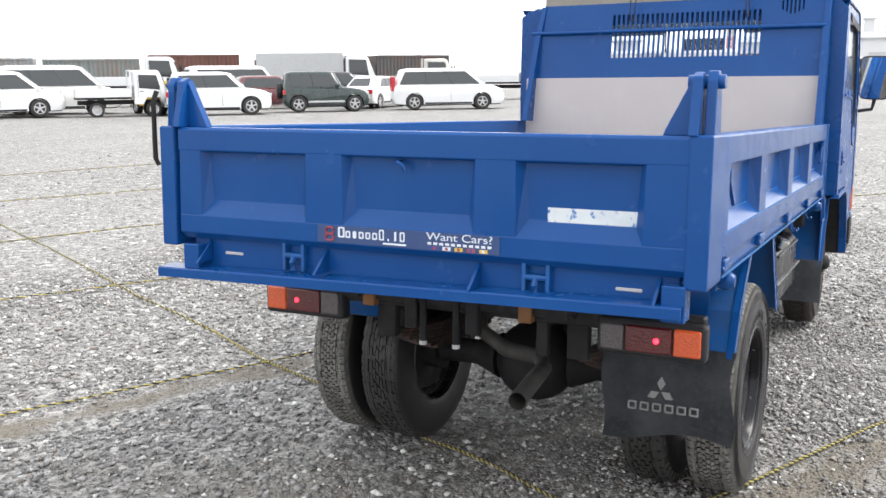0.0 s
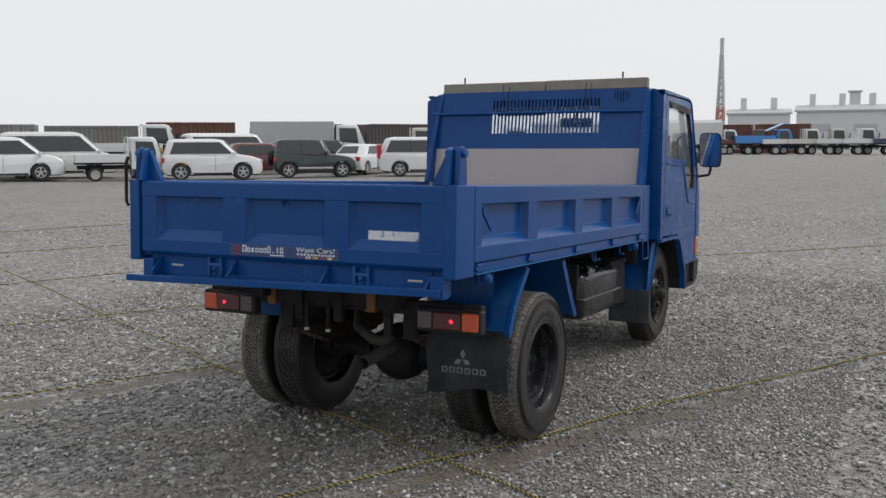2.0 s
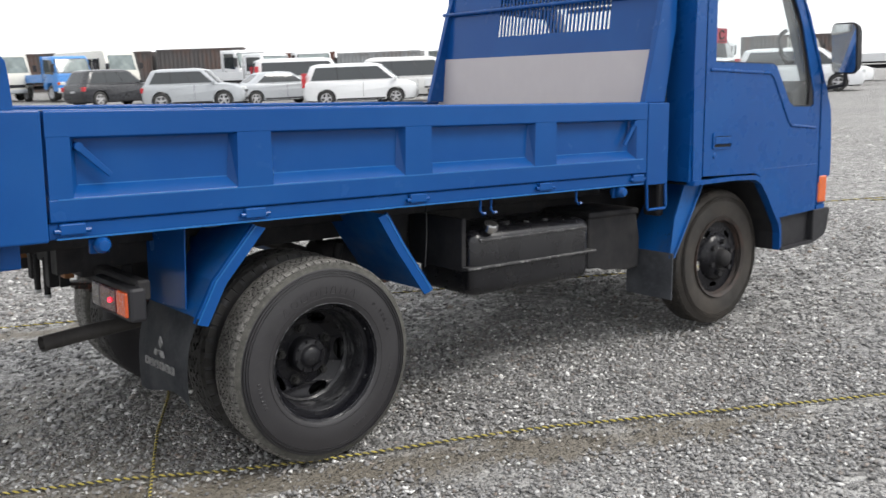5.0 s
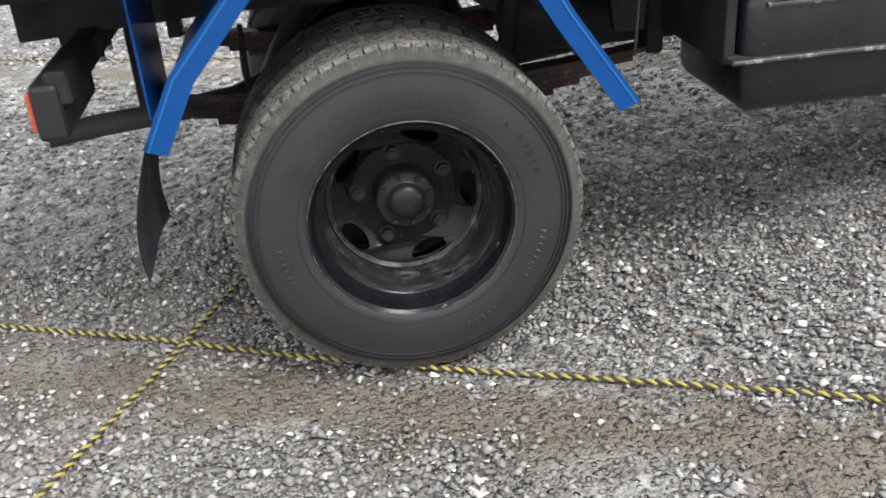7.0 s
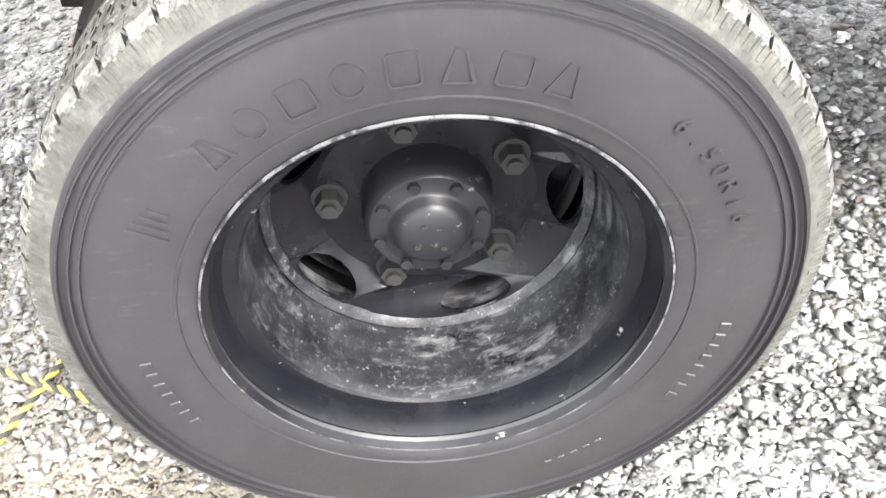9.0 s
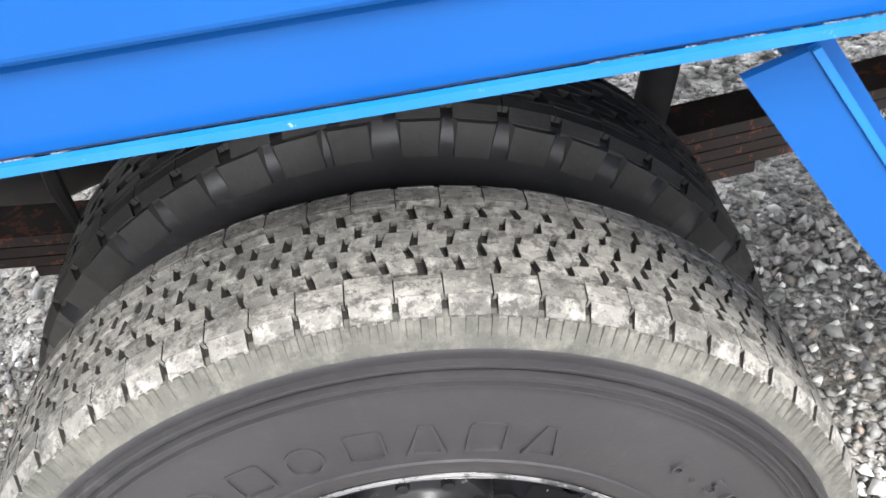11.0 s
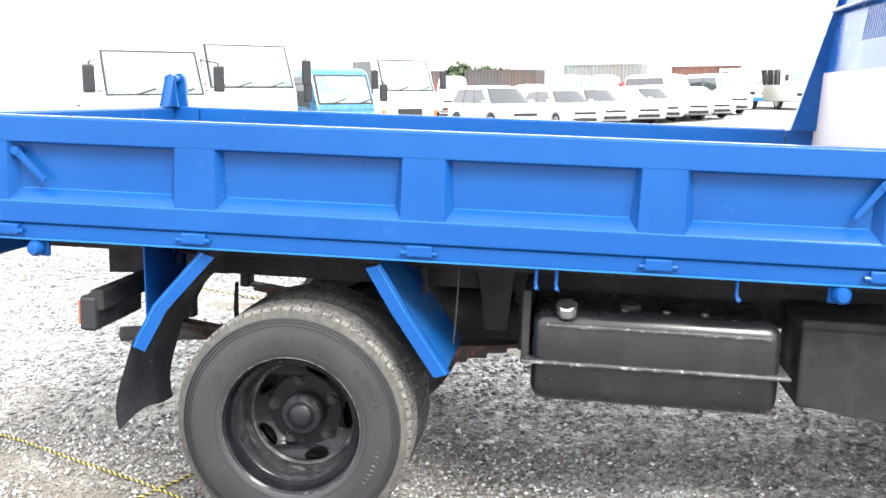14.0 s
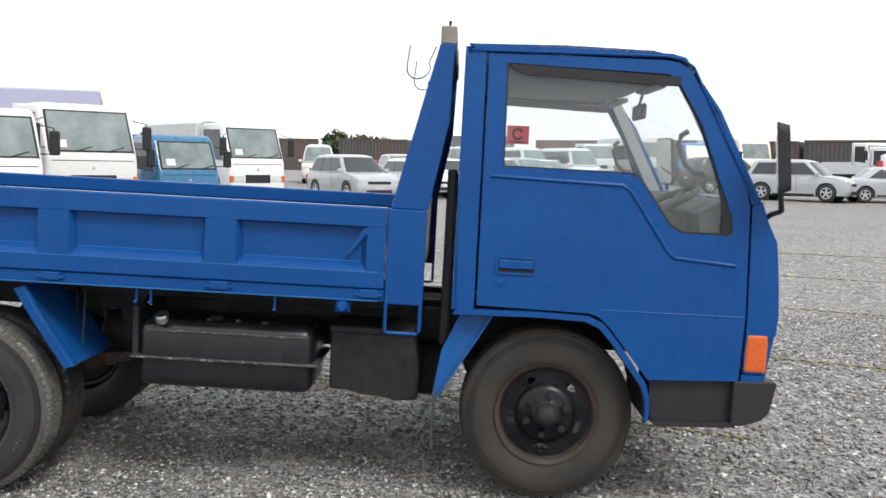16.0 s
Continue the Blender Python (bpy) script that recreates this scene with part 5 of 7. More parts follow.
def letters(t, c, yf):
    """Raised marks on the sidewall: plain shapes for the maker's name, figures for the size."""
    def at(r, deg):
        a = radians(deg)
        m = Matrix(((math.sin(a), 0, math.cos(a), 0), (0, 1, 0, 0), (-math.cos(a), 0, math.sin(a), 0), (0, 0, 0, 1)))
        return Matrix.Translation((c[0] + r * math.cos(a), yf, c[2] + r * math.sin(a))) @ m
    outline = lambda w, h, k: plate(B(), rounded([(-w, -h), (w, -h), (w, h), (-w, h)], 0.006), [rounded([(-w + k, -h + k), (w - k, -h + k), (w - k, h - k), (-w + k, h - k)], 0.004)], "y", -0.0009, 0.003)
    ringed = lambda w, h, k: plate(B(), [(w * math.cos(q), h * math.sin(q)) for q in np.linspace(0, 2 * math.pi, 21)[:-1]], [[((w - k) * math.cos(q), (h - k) * math.sin(q)) for q in np.linspace(0, 2 * math.pi, 21)[:-1]]], "y", -0.0009, 0.003)
    peaked = lambda w, h, k: plate(B(), [(-w, -h), (w, -h), (w * 0.35, h), (-w * 0.35, h)], [[(-w + 2 * k, -h + k), (w - 2 * k, -h + k), (w * 0.35 - k, h - k), (-w * 0.35 + k, h - k)]], "y", -0.0009, 0.003)
    for k in range(8):
        bm = (peaked if k in (0, 5, 7) else ringed if k in (1, 3) else outline)(0.0140, 0.0155, 0.0021)
        bmesh.ops.transform(bm, matrix=at(0.2705, 128.5 - 9.0 * k), verts=bm.verts)
        part("raised_shape", bm, TYRE, t)
    bm = B()
    for q in range(4):
        box(bm, -0.016 + q * 0.009, -0.011 + q * 0.009, -0.0012, 0.003, -0.018 + q * .003, 0.018 - q * .003)
    bmesh.ops.transform(bm, matrix=at(0.274, 148), verts=bm.verts)
    part("raised_shape", bm, TYRE, t)
    for i, ch in enumerate("6.50R16"):
        flip = Matrix(((1, 0, 0, 0), (0, 0, -1, 0), (0, 1, 0, 0), (0, 0, 0, 1)))
        words("size_figure", ch, 0.024, at(0.276, 43 - 4.2 * i) @ Matrix.Translation((0, -0.0012, 0)) @ flip, TYRE, t, 0.0016)
    for deg, n in ((205, 7), (-12, 8), (-55, 5)):
        for i in range(n):
            bm = box(B(), -0.0045, 0.0045, -0.0012, 0.003, -0.006, 0.006, 0.001)
            bmesh.ops.transform(bm, matrix=at(0.285, deg - 3.2 * i), verts=bm.verts)
            part("raised_mark", bm, TYRE, t)


for y, o in ((0.275, 1), (1.425, -1)):
    bm = lathe(B(), [(0.05, 0), (0.172, 0), (0.174, o * 0.01), (0.174, o * 0.10), (0.06, o * 0.11)], 40, (WX, y, WZ))
    part("brake_drum", bm, CHASSIS, ax, smooth=40)
rear_wheel(0.121, -1, True)
rear_wheel(0.345, 1, False)
rear_wheel(1.355, -1, False)
rear_wheel(1.579, 1, True)


def front_wheel(yc, outward):
    FR = 0.347
    c = (2.349, yc, 0.463)
    wh = new("front_wheel")
    wh.parent = truck
    t = tyre(wh, c, FR, 0.168, 58, (BROWNTYRE, BROWNTYRE, BROWNTYRE), outward)
    yf = yc + outward * 0.084
    bumps(t, c, FR, yf, BROWNTYRE)
    o = outward
    prof = [(0.190, -0.004), (0.205, 0.004), (0.207, -0.004), (0.204, -0.014), (0.192, -0.020), (0.186, -0.034), (0.172, -0.04)]
    rim = part("rim", lathe(B(), [(r, o * (0.084 + y)) for r, y in prof], 64, c), RUSTRIM, wh, "black rim with rust round its edge", smooth=40)
    yd = yf - o * 0.030
    ring = [(c[0] + 0.178 * math.cos(2 * math.pi * k / 60), c[2] + 0.178 * math.sin(2 * math.pi * k / 60)) for k in range(60)]
    holes = []
    for k in range(5):
        a = radians(50 + 72 * k)
        u, v = Vector((math.cos(a), math.sin(a))), Vector((-math.sin(a), math.cos(a)))
        p = Vector((c[0], c[2])) + u * 0.142
        holes.append([tuple(p + u * 0.013 * math.sin(q) + v * (0.030 * math.cos(q))) for q in np.linspace(0, 2 * math.pi, 17)[:-1]])
    d = part("wheel_disc", plate(B(), ring, holes, "y", *sorted((yd, yd - o * 0.006))), RIMBLACK, rim)
    part("disc_dome", lathe(B(), [(0.125, -o * 0.002), (0.118, o * 0.012), (0.10, o * 0.026), (0.085, o * 0.030), (0.06, o * 0.030), (0.055, o * 0.034)], 48, (c[0], yd, c[2])), RIMBLACK, rim, smooth=40)
    part("hub_cap", lathe(B(), [(0, o * 0.085), (0.02, o * 0.083), (0.036, o * 0.072), (0.043, o * 0.058), (0.047, o * 0.036), (0.056, o * 0.032), (0.056, 0)], 32, (c[0], yd, c[2])), CHASSIS, wh, smooth=40)
    for k in range(6):
        a = radians(20 + 60 * k)
        x, z = c[0] + 0.083 * math.cos(a), c[2] + 0.083 * math.sin(a)
        part("wheel_nut", tube(B(), [(x, yd + o * .02, z), (x, yd + o * 0.046, z)], 0.0145, 6), CHASSIS, rim)


front_wheel(0.134, -1)
front_wheel(1.566, 1)

# ---- the cab ----
YR = -0.045
cab = new("cab")
cab.parent = truck
WIN = [(2.112, 1.838), (2.752, 1.828), (2.80, 1.79), (2.896, 1.641), (2.985, 1.425), (3.040, 1.300), (3.048, 1.235), (3.03, 1.222), (2.85, 1.222), (2.80, 1.245), (2.665, 1.425), (2.63, 1.440), (2.12, 1.442)]
DOOR = [(2.046, 0.897), (2.50, 0.890), (2.545, 0.875), (2.59, 0.835), (2.755, 0.640), (3.118, 0.655), (3.127, 0.909), (3.109, 1.340), (3.085, 1.42), (2.945, 1.69), (2.835, 1.845), (2.79, 1.872), (2.74, 1.880), (2.04, 1.872)]


def shell_side(Y, s):
    def P(name, outer, holes, y0, y1, mat=CABBLUE, par=cab, label=""):
        return part(name, plate(B(), outer, holes, "y", *sorted((Y(y0), Y(y1)))), mat, par, label)
    door = P("door", DOOR, [WIN], YR, YR + 0.035)
    # raised bead that follows the window down to the front
    bead = [(2.075, 1.405), (2.60, 1.395), (2.635, 1.375), (2.80, 1.145), (2.83, 1.125), (3.07, 1.108)]
    part("door_bead", tube(B(), [(x, Y(YR + 0.002), z) for x, z in bead], 0.009, 8), CABBLUE, door, smooth=60)
    part("door_crease", tube(B(), [(2.55, Y(YR + 0.0015), 0.905), (3.12, Y(YR + 0.0015), 0.908)], 0.004, 6), CABBLUE, door, smooth=60)
    part("window_pane", plate(B(), WIN, [], "y", *sorted((Y(YR + 0.014), Y(YR + 0.018)))), GLASS, door)
    part("window_seal", plate(B(), WIN, [[(2.119, 1.830), (2.750, 1.820), (2.795, 1.786), (2.890, 1.639), (2.978, 1.423), (3.003, 1.33), (3.003, 1.230), (2.853, 1.229), (2.806, 1.250), (2.670, 1.431), (2.632, 1.446), (2.126, 1.448)]], "y", *sorted((Y(YR + 0.006), Y(YR + 0.028)))), PLASTIC, door)
    part("visor_strip", prism(B(), [(2.12, 1.835), (2.80, 1.818), (2.79, 1.782), (2.2, 1.795), (2.135, 1.815)], "y", *sorted((Y(YR - 0.006), Y(YR - 0.001)))), PLASTIC, door, "smoked plastic rain visor")
    if s > 0:
        stk = part("window_sticker", box(B(), 2.128, 2.216, Y(YR + 0.010), Y(YR + 0.0135), 1.532, 1.602), DECALR, door, "red square sticker on the door glass")
        part("sticker_shape", tube(B(), [(2.172 + 0.02 * math.cos(a), Y(YR + 0.0095), 1.572 + 0.02 * math.sin(a)) for a in np.linspace(0.5, 5.8, 12)], 0.004, 5), SEATCLOTH, stk)
        part("print_bar", box(B(), 2.145, 2.2, Y(YR + 0.0085), Y(YR + 0.0105), 1.538, 1.543), SEATCLOTH, stk)
    bm = B()
    for k in range(9):
        z = 1.245 + k * 0.018
        box(bm, 3.003, 3.045 - k * 0.001, *sorted((Y(YR + 0.004), Y(YR + 0.02))), z, z + 0.009)
    part("quarter_louvre", bm, PLASTIC, door)
    h = part("door_handle", plate(B(), rounded([(2.113, 1.025), (2.280, 1.025), (2.280, 1.107), (2.113, 1.107)], 0.015), [rounded([(2.124, 1.034), (2.270, 1.034), (2.270, 1.088), (2.124, 1.088)], 0.01)], "y", *sorted((Y(YR - 0.006), Y(YR + 0.002)))), CABBLUE, door)
    part("handle_recess", box(B(), 2.122, 2.272, *sorted((Y(YR - 0.0005), Y(YR + 0.004))), 1.032, 1.09), CHASSIS, h)
    part("handle_flap", box(B(), 2.126, 2.268, *sorted((Y(YR - 0.009), Y(YR - 0.002))), 1.048, 1.084, 0.004, 2), CABBLUE, h)
    part("door_lock", lathe(B(), [(0, -s * 0.004), (0.008, -s * 0.004), (0.014, -s * 0.002), (0.016, s * 0.004)], 18, (2.137, Y(YR), 0.992)), CABBLUE, door, smooth=40)
    # body round the door
    P("rear_pillar", [(1.966, 0.872), (2.036, 0.872), (2.030, 1.876), (1.99, 1.878), (1.952, 1.86), (1.946, 1.40)], [], YR, YR + 0.06)
    P("front_pillar", [(3.118, 1.345), (3.154, 1.355), (2.965, 1.70), (2.812, 1.893), (2.755, 1.905), (1.96, 1.905), (1.99, 1.884), (2.74, 1.888), (2.795, 1.880), (2.842, 1.852), (2.953, 1.695)], [], YR - 0.001, YR + 0.05)
    P("corner_panel", [(3.136, 0.80), (3.252, 0.84), (3.256, 0.916), (3.246, 1.05), (3.226, 1.205), (3.185, 1.283), (3.154, 1.355), (3.118, 1.34), (3.134, 0.909)], [], YR - 0.004, YR + 0.05)
    P("corner_panel", [(3.128, 0.652), (3.215, 0.655), (3.218, 0.682), (3.130, 0.682)], [], YR - 0.002, YR + 0.05)
    # wheel arch lip
    lip = [(1.966, 0.880), (2.30, 0.886), (2.50, 0.880), (2.56, 0.855), (2.62, 0.79), (2.745, 0.63), (2.762, 0.58), (2.768, 0.488)]
    bm = B()
    prism(bm, lip + [(x - 0.014, z - 0.022) for x, z in lip[::-1]], "y", *sorted((Y(YR - 0.012), Y(YR + 0.03))))
    part("arch_lip", bm, CABBLUE, cab)
    bm = B()
    prism(bm, [(x, z - 0.015) for x, z in lip] + [(x - 0.004, z - 0.022) for x, z in lip[::-1]], "y", *sorted((Y(YR + 0.03), Y(0.42))))
    part("arch_liner", bm, CHASSIS, cab)
    # guard behind the front wheel
    g = [(2.125, 0.86), (2.04, 0.72), (1.905, 0.505), (1.885, 0.505), (1.915, 0.70), (1.99, 0.86)]
    part("front_guard", prism(B(), g, "y", *sorted((Y(YR + 0.06), Y(YR + 0.066)))), DIRTYBLUE, cab)
    part("front_guard", prism(B(), [(2.125, 0.86), (2.04, 0.72), (1.905, 0.505), (1.898, 0.508), (2.032, 0.724), (2.115, 0.862)], "y", *sorted((Y(YR + 0.045), Y(0.30)))), DIRTYBLUE, cab)
    part("front_flap", box(B(), 1.888, 1.896, *sorted((Y(0.0), Y(0.28))), 0.30, 0.53, 0.002), FLAP, cab)
    # step and bumper corner
    part("cab_step", prism(B(), [(2.768, 0.645), (3.12, 0.655), (3.12, 0.475), (2.80, 0.462), (2.775, 0.50)], "y", *sorted((Y(YR + 0.03), Y(YR + 0.25)))), PLASTIC, cab, "black scuffed cab step")
    part("step_tread", prism(B(), [(2.772, 0.478), (3.12, 0.488), (3.12, 0.470), (2.80, 0.457)], "y", *sorted((Y(YR - 0.004), Y(YR + 0.2)))), PLASTIC, cab)
    ind = part("indicator_housing", box(B(), 3.132, 3.222, *sorted((Y(YR - 0.003), Y(YR + 0.14))), 0.682, 0.862, 0.012, 2), CABBLUE, cab)
    part("indicator_lens", box(B(), 3.136, 3.226, *sorted((Y(YR - 0.008), Y(YR + 0.12))), 0.690, 0.846, 0.014, 3), AMBER, ind, "orange indicator lens")
    # rear-view mirror on its arm
    c = Vector((3.182, Y(-0.136), 1.53))
    mm = Matrix.Translation(c) @ Matrix.Rotation(radians(-6), 4, 'Y') @ Matrix.Rotation(radians(-18 * s), 4, 'Z')
    bm = B()
    prof = rounded([(-0.092, -0.135), (0.092, -0.135), (0.092, 0.135), (-0.092, 0.135)], 0.04, 6)
    prism(bm, prof, "x", -0.012, 0.012, bev=0.005)
    for v in bm.verts:
        if v.co.x > 0:
            v.co.y *= 0.82
            v.co.z *= 0.9
            v.co.x += 0.022
        v.co = mm @ v.co
    mir = part("door_mirror", bm, PLASTIC, cab, "black rear-view mirror", smooth=40)
    bm = prism(B(), rounded([(-0.084, -0.127), (0.084, -0.127), (0.084, 0.127), (-0.084, 0.127)], 0.036, 6), "x", -0.0175, -0.0130)
    bmesh.ops.transform(bm, matrix=mm, verts=bm.verts)
    part("mirror_glass", bm, MIRRORGLASS, mir)
    arm = [(3.20, Y(0.06), 1.29), (3.215, Y(0.01), 1.315), (3.215, Y(-0.06), 1.325), (3.205, Y(-0.125), 1.335), (3.195, Y(-0.136), 1.38), (3.192, Y(-0.136), 1.45)]
    part("mirror_arm", tube(B(), arm, 0.011, 8), PLASTIC, mir, smooth=60)
    # grab handles and pillar trim
    part("grab_handle", tube(B(), [(2.86, Y(0.03), 1.62), (2.835, Y(0.045), 1.60), (2.83, Y(0.05), 1.57), (2.86, Y(0.05), 1.49), (2.90, Y(0.045), 1.455), (2.94, Y(0.03), 1.46)], 0.011, 8), TRIM, cab, smooth=60)
    part("pillar_trim", prism(B(), [(2.80, 1.83), (2.86, 1.83), (3.12, 1.36), (3.06, 1.34)], "y", *sorted((Y(0.012), Y(0.045)))), LINER, cab)


both(shell_side)

yl, yr = 2 * MID - YR, YR
# roof with rounded edges
bm = B()
rings = []
for x, top, fall in ((1.955, 1.862, 0.03), (1.962, 1.895, 0.02), (1.99, 1.913, 0.012), (2.35, 1.924, 0.01), (2.70, 1.921, 0.012), (2.775, 1.906, 0.02), (2.825, 1.872, 0.03)):
    sec = []
    for k in range(25):
        u = k / 24
        y = yr + (yl - yr) * u
        e = min(u, 1 - u) * (yl - yr)
        z = top + 0.012 * math.sin(math.pi * u) - (0.045 * (1 - e / 0.07) ** 2 if e < 0.07 else 0)
        sec.append(bm.verts.new((x, y, z)))
    rings.append(sec)
for a, b in zip(rings, rings[1:]):
    for k in range(24):
        bm.faces.new((a[k], a[k + 1], b[k + 1], b[k]))
bmesh.ops.solidify(bm, geom=bm.faces[:], thickness=-0.02)
part("roof", bm, CABBLUE, cab, smooth=50)
part("headliner", box(B(), 2.0, 2.80, 0.0, 1.70, 1.838, 1.85), LINER, cab)
part("roof_gutter", tube(B(), [(1.97, yr - 0.002, 1.880), (2.74, yr - 0.002, 1.893), (2.80, yr - 0.002, 1.886), (2.845, yr - 0.002, 1.857), (3.13, yr - 0.002, 1.355)], 0.006, 6), CABBLUE, cab, smooth=60)
# back wall with its window
W = rounded([(0.36, 1.46), (1.34, 1.46), (1.34, 1.80), (0.36, 1.80)], 0.05)
part("rear_wall", plate(B(), [(yr + .01, 0.875), (yl - .01, 0.875), (yl - .01, 1.86), (yl - 0.05, 1.90), (yr + 0.05, 1.90), (yr + .01, 1.86)], [W], "x", 1.946, 1.975), CABBLUE, cab)
part("rear_window", plate(B(), W, [], "x", 1.956, 1.960), GLASS, cab)
part("intake_duct", box(B(), 1.90, 1.945, 0.10, 0.20, 0.70, 1.42, 0.015, 2), PLASTIC, cab)
# front: windscreen, panel, grille, lamps, bumper
def slope(z):
    return 2.812 + (1.893 - z) * (3.165 - 2.812) / (1.893 - 1.345)
bm = B()
q = [(slope(1.86), 0.03, 1.86), (slope(1.86), 1.67, 1.86), (slope(1.36), 1.72, 1.36), (slope(1.36), -0.02, 1.36)]
vs = [bm.verts.new(p) for p in q]
bm.faces.new(vs)
bmesh.ops.solidify(bm, geom=bm.faces[:], thickness=0.005)
part("windscreen", bm, GLASS, cab)
front = [(3.160, 1.36), (3.19, 1.285), (3.232, 1.205), (3.252, 1.05), (3.262, 0.916), (3.225, 0.66), (3.195, 0.66), (3.232, 0.916), (3.222, 1.05), (3.20, 1.20), (3.155, 1.285), (3.13, 1.36)]
part("front_panel", prism(B(), front, "y", yr + 0.01, yl - 0.01), CABBLUE, cab)
part("grille", box(B(), 3.225, 3.262, 0.35, 1.35, 0.74, 0.86, 0.008), PLASTIC, cab)
for y in (0.18, 1.52):
    part("headlamp", box(B(), 3.20, 3.25, y - 0.12, y + 0.12, 0.70, 0.84, 0.02, 3), HEAD, cab)
part("bumper", prism(B(), [(3.10, 0.478), (3.10, 0.655), (3.262, 0.662), (3.275, 0.652), (3.252, 0.535), (3.225, 0.505), (3.15, 0.478)], "y", yr - 0.006, yl + 0.006, bev=0.006), PLASTIC, cab, "black steel bumper")
for y in (0.45, 1.1):
    part("wiper", tube(B(), [(3.172, y, 1.375), (3.12, y + 0.22, 1.44), (3.09, y + 0.42, 1.49)], 0.006, 6), PLASTIC, cab)
# inside
part("cab_floor", box(B(), 1.99, 3.18, 0.0, 1.70, 0.92, 0.95), TRIM, cab)
part("dashboard", prism(B(), [(2.92, 1.30), (3.05, 1.36), (3.14, 1.35), (3.20, 1.10), (3.15, 0.95), (3.02, 0.98), (2.94, 1.14)], "y", 0.01, 1.69, bev=0.01), TRIM, cab)
for y0, y1 in ((0.08, 0.56), (0.60, 1.62)):
    seat = part("seat_cushion", box(B(), 2.18, 2.66, y0, y1, 1.0, 1.13, 0.04, 3), SEATCLOTH, cab, smooth=50)
    bm = box(B(), 2.08, 2.20, y0, y1, 1.06, 1.40, 0.04, 3)
    part("seat_back", bm, SEATCLOTH, seat, smooth=50)
sw = Matrix.Translation((2.83, 0.36, 1.31)) @ Matrix.Rotation(radians(-28), 4, 'Y')
ring = [sw @ Vector((0.19 * math.cos(a), 0.19 * math.sin(a), 0)) for a in np.linspace(0, 2 * math.pi, 33)[:-1]]
st = part("steering_wheel", tube(B(), ring, 0.013, 8, closed=True), TRIM, cab, smooth=60)
for a in (0.6, 2.6, 4.71):
    part("spoke", tube(B(), [sw @ Vector((0.19 * math.cos(a), 0.19 * math.sin(a), 0)), sw @ Vector((0, 0, -0.03))], 0.012, 6), TRIM, st)
part("steering_column", tube(B(), [sw @ Vector((0, 0, 0)), Vector((3.02, 0.36, 1.10))], 0.03, 10), TRIM, cab)
part("inner_mirror", box(B(), 2.80, 2.825, 0.72, 0.98, 1.70, 1.775, 0.012, 2), PLASTIC, cab)
part("mirror_stalk", tube(B(), [(2.81, 0.85, 1.77), (2.83, 0.85, 1.85)], 0.008, 6), PLASTIC, cab)
for y in (0.40, 1.30):
    part("sun_visor", box(B(), 2.74, 2.80, y - 0.2, y + 0.2, 1.80, 1.822, 0.006), LINER, cab)

# the cab is a little shorter and lower than drawn above
for o in cab.children_recursive:
    o.data.transform(Matrix.Translation((2.0, 0, 1.06)) @ Matrix.Diagonal((0.957, 1, 0.986, 1)) @ Matrix.Translation((-2.0, 0, -1.06)))

# ---- parked vehicles ----
PAINTS = {n: paint("car_" + n + "_paint", c, 0.3, 0.08, (0.4, 0.4, 0.4), coat=0.5) for n, c in dict(
    white=(0.66, 0.67, 0.68), pearl=(0.6, 0.6, 0.59), silver=(0.36, 0.38, 0.4), grey=(0.3, 0.31, 0.33), black=(0.015, 0.016, 0.02), green=(0.007, 0.021, 0.019),
    maroon=(0.1, 0.02, 0.025), red=(0.5, 0.03, 0.03), blue=(0.03, 0.2, 0.55), teal=(0.01, 0.12, 0.25), yellow=(0.65, 0.4, 0.03), navy=(0.02, 0.03, 0.08), cream=(0.55, 0.54, 0.49)).items()}
DARKGLASS = Mat("dark_car_window", (0.025, 0.03, 0.033), 0.06, spec=0.7).m
# Opaque pane; its pale mottling paints in the sky's reflection.
PALEGLASS = Mat("pale_windscreen", (0.11, 0.14, 0.14), 0.04, spec=0.9)
PALEGLASS.over(PALEGLASS.ramp(PALEGLASS.noise(1.6, 3), 0.4, 0.75, 0, 0.5), (0.33, 0.39, 0.38))
PALEGLASS = PALEGLASS.m
CARTYRE = rubber("car_tyre_rubber", (0.025, 0.025, 0.025), 0.3, (0.08, 0.08, 0.075))
ALLOY = paint("alloy_wheel", (0.5, 0.5, 0.51), 0.35, 0.3, (0.3, 0.29, 0.28))
BOXGREY = paint("grey_box_body", (0.42, 0.43, 0.44), 0.5, 0.3, (0.3, 0.29, 0.28))
BOXWHITE = paint("white_box_body", (0.56, 0.57, 0.58), 0.5, 0.25, (0.45, 0.44, 0.43))


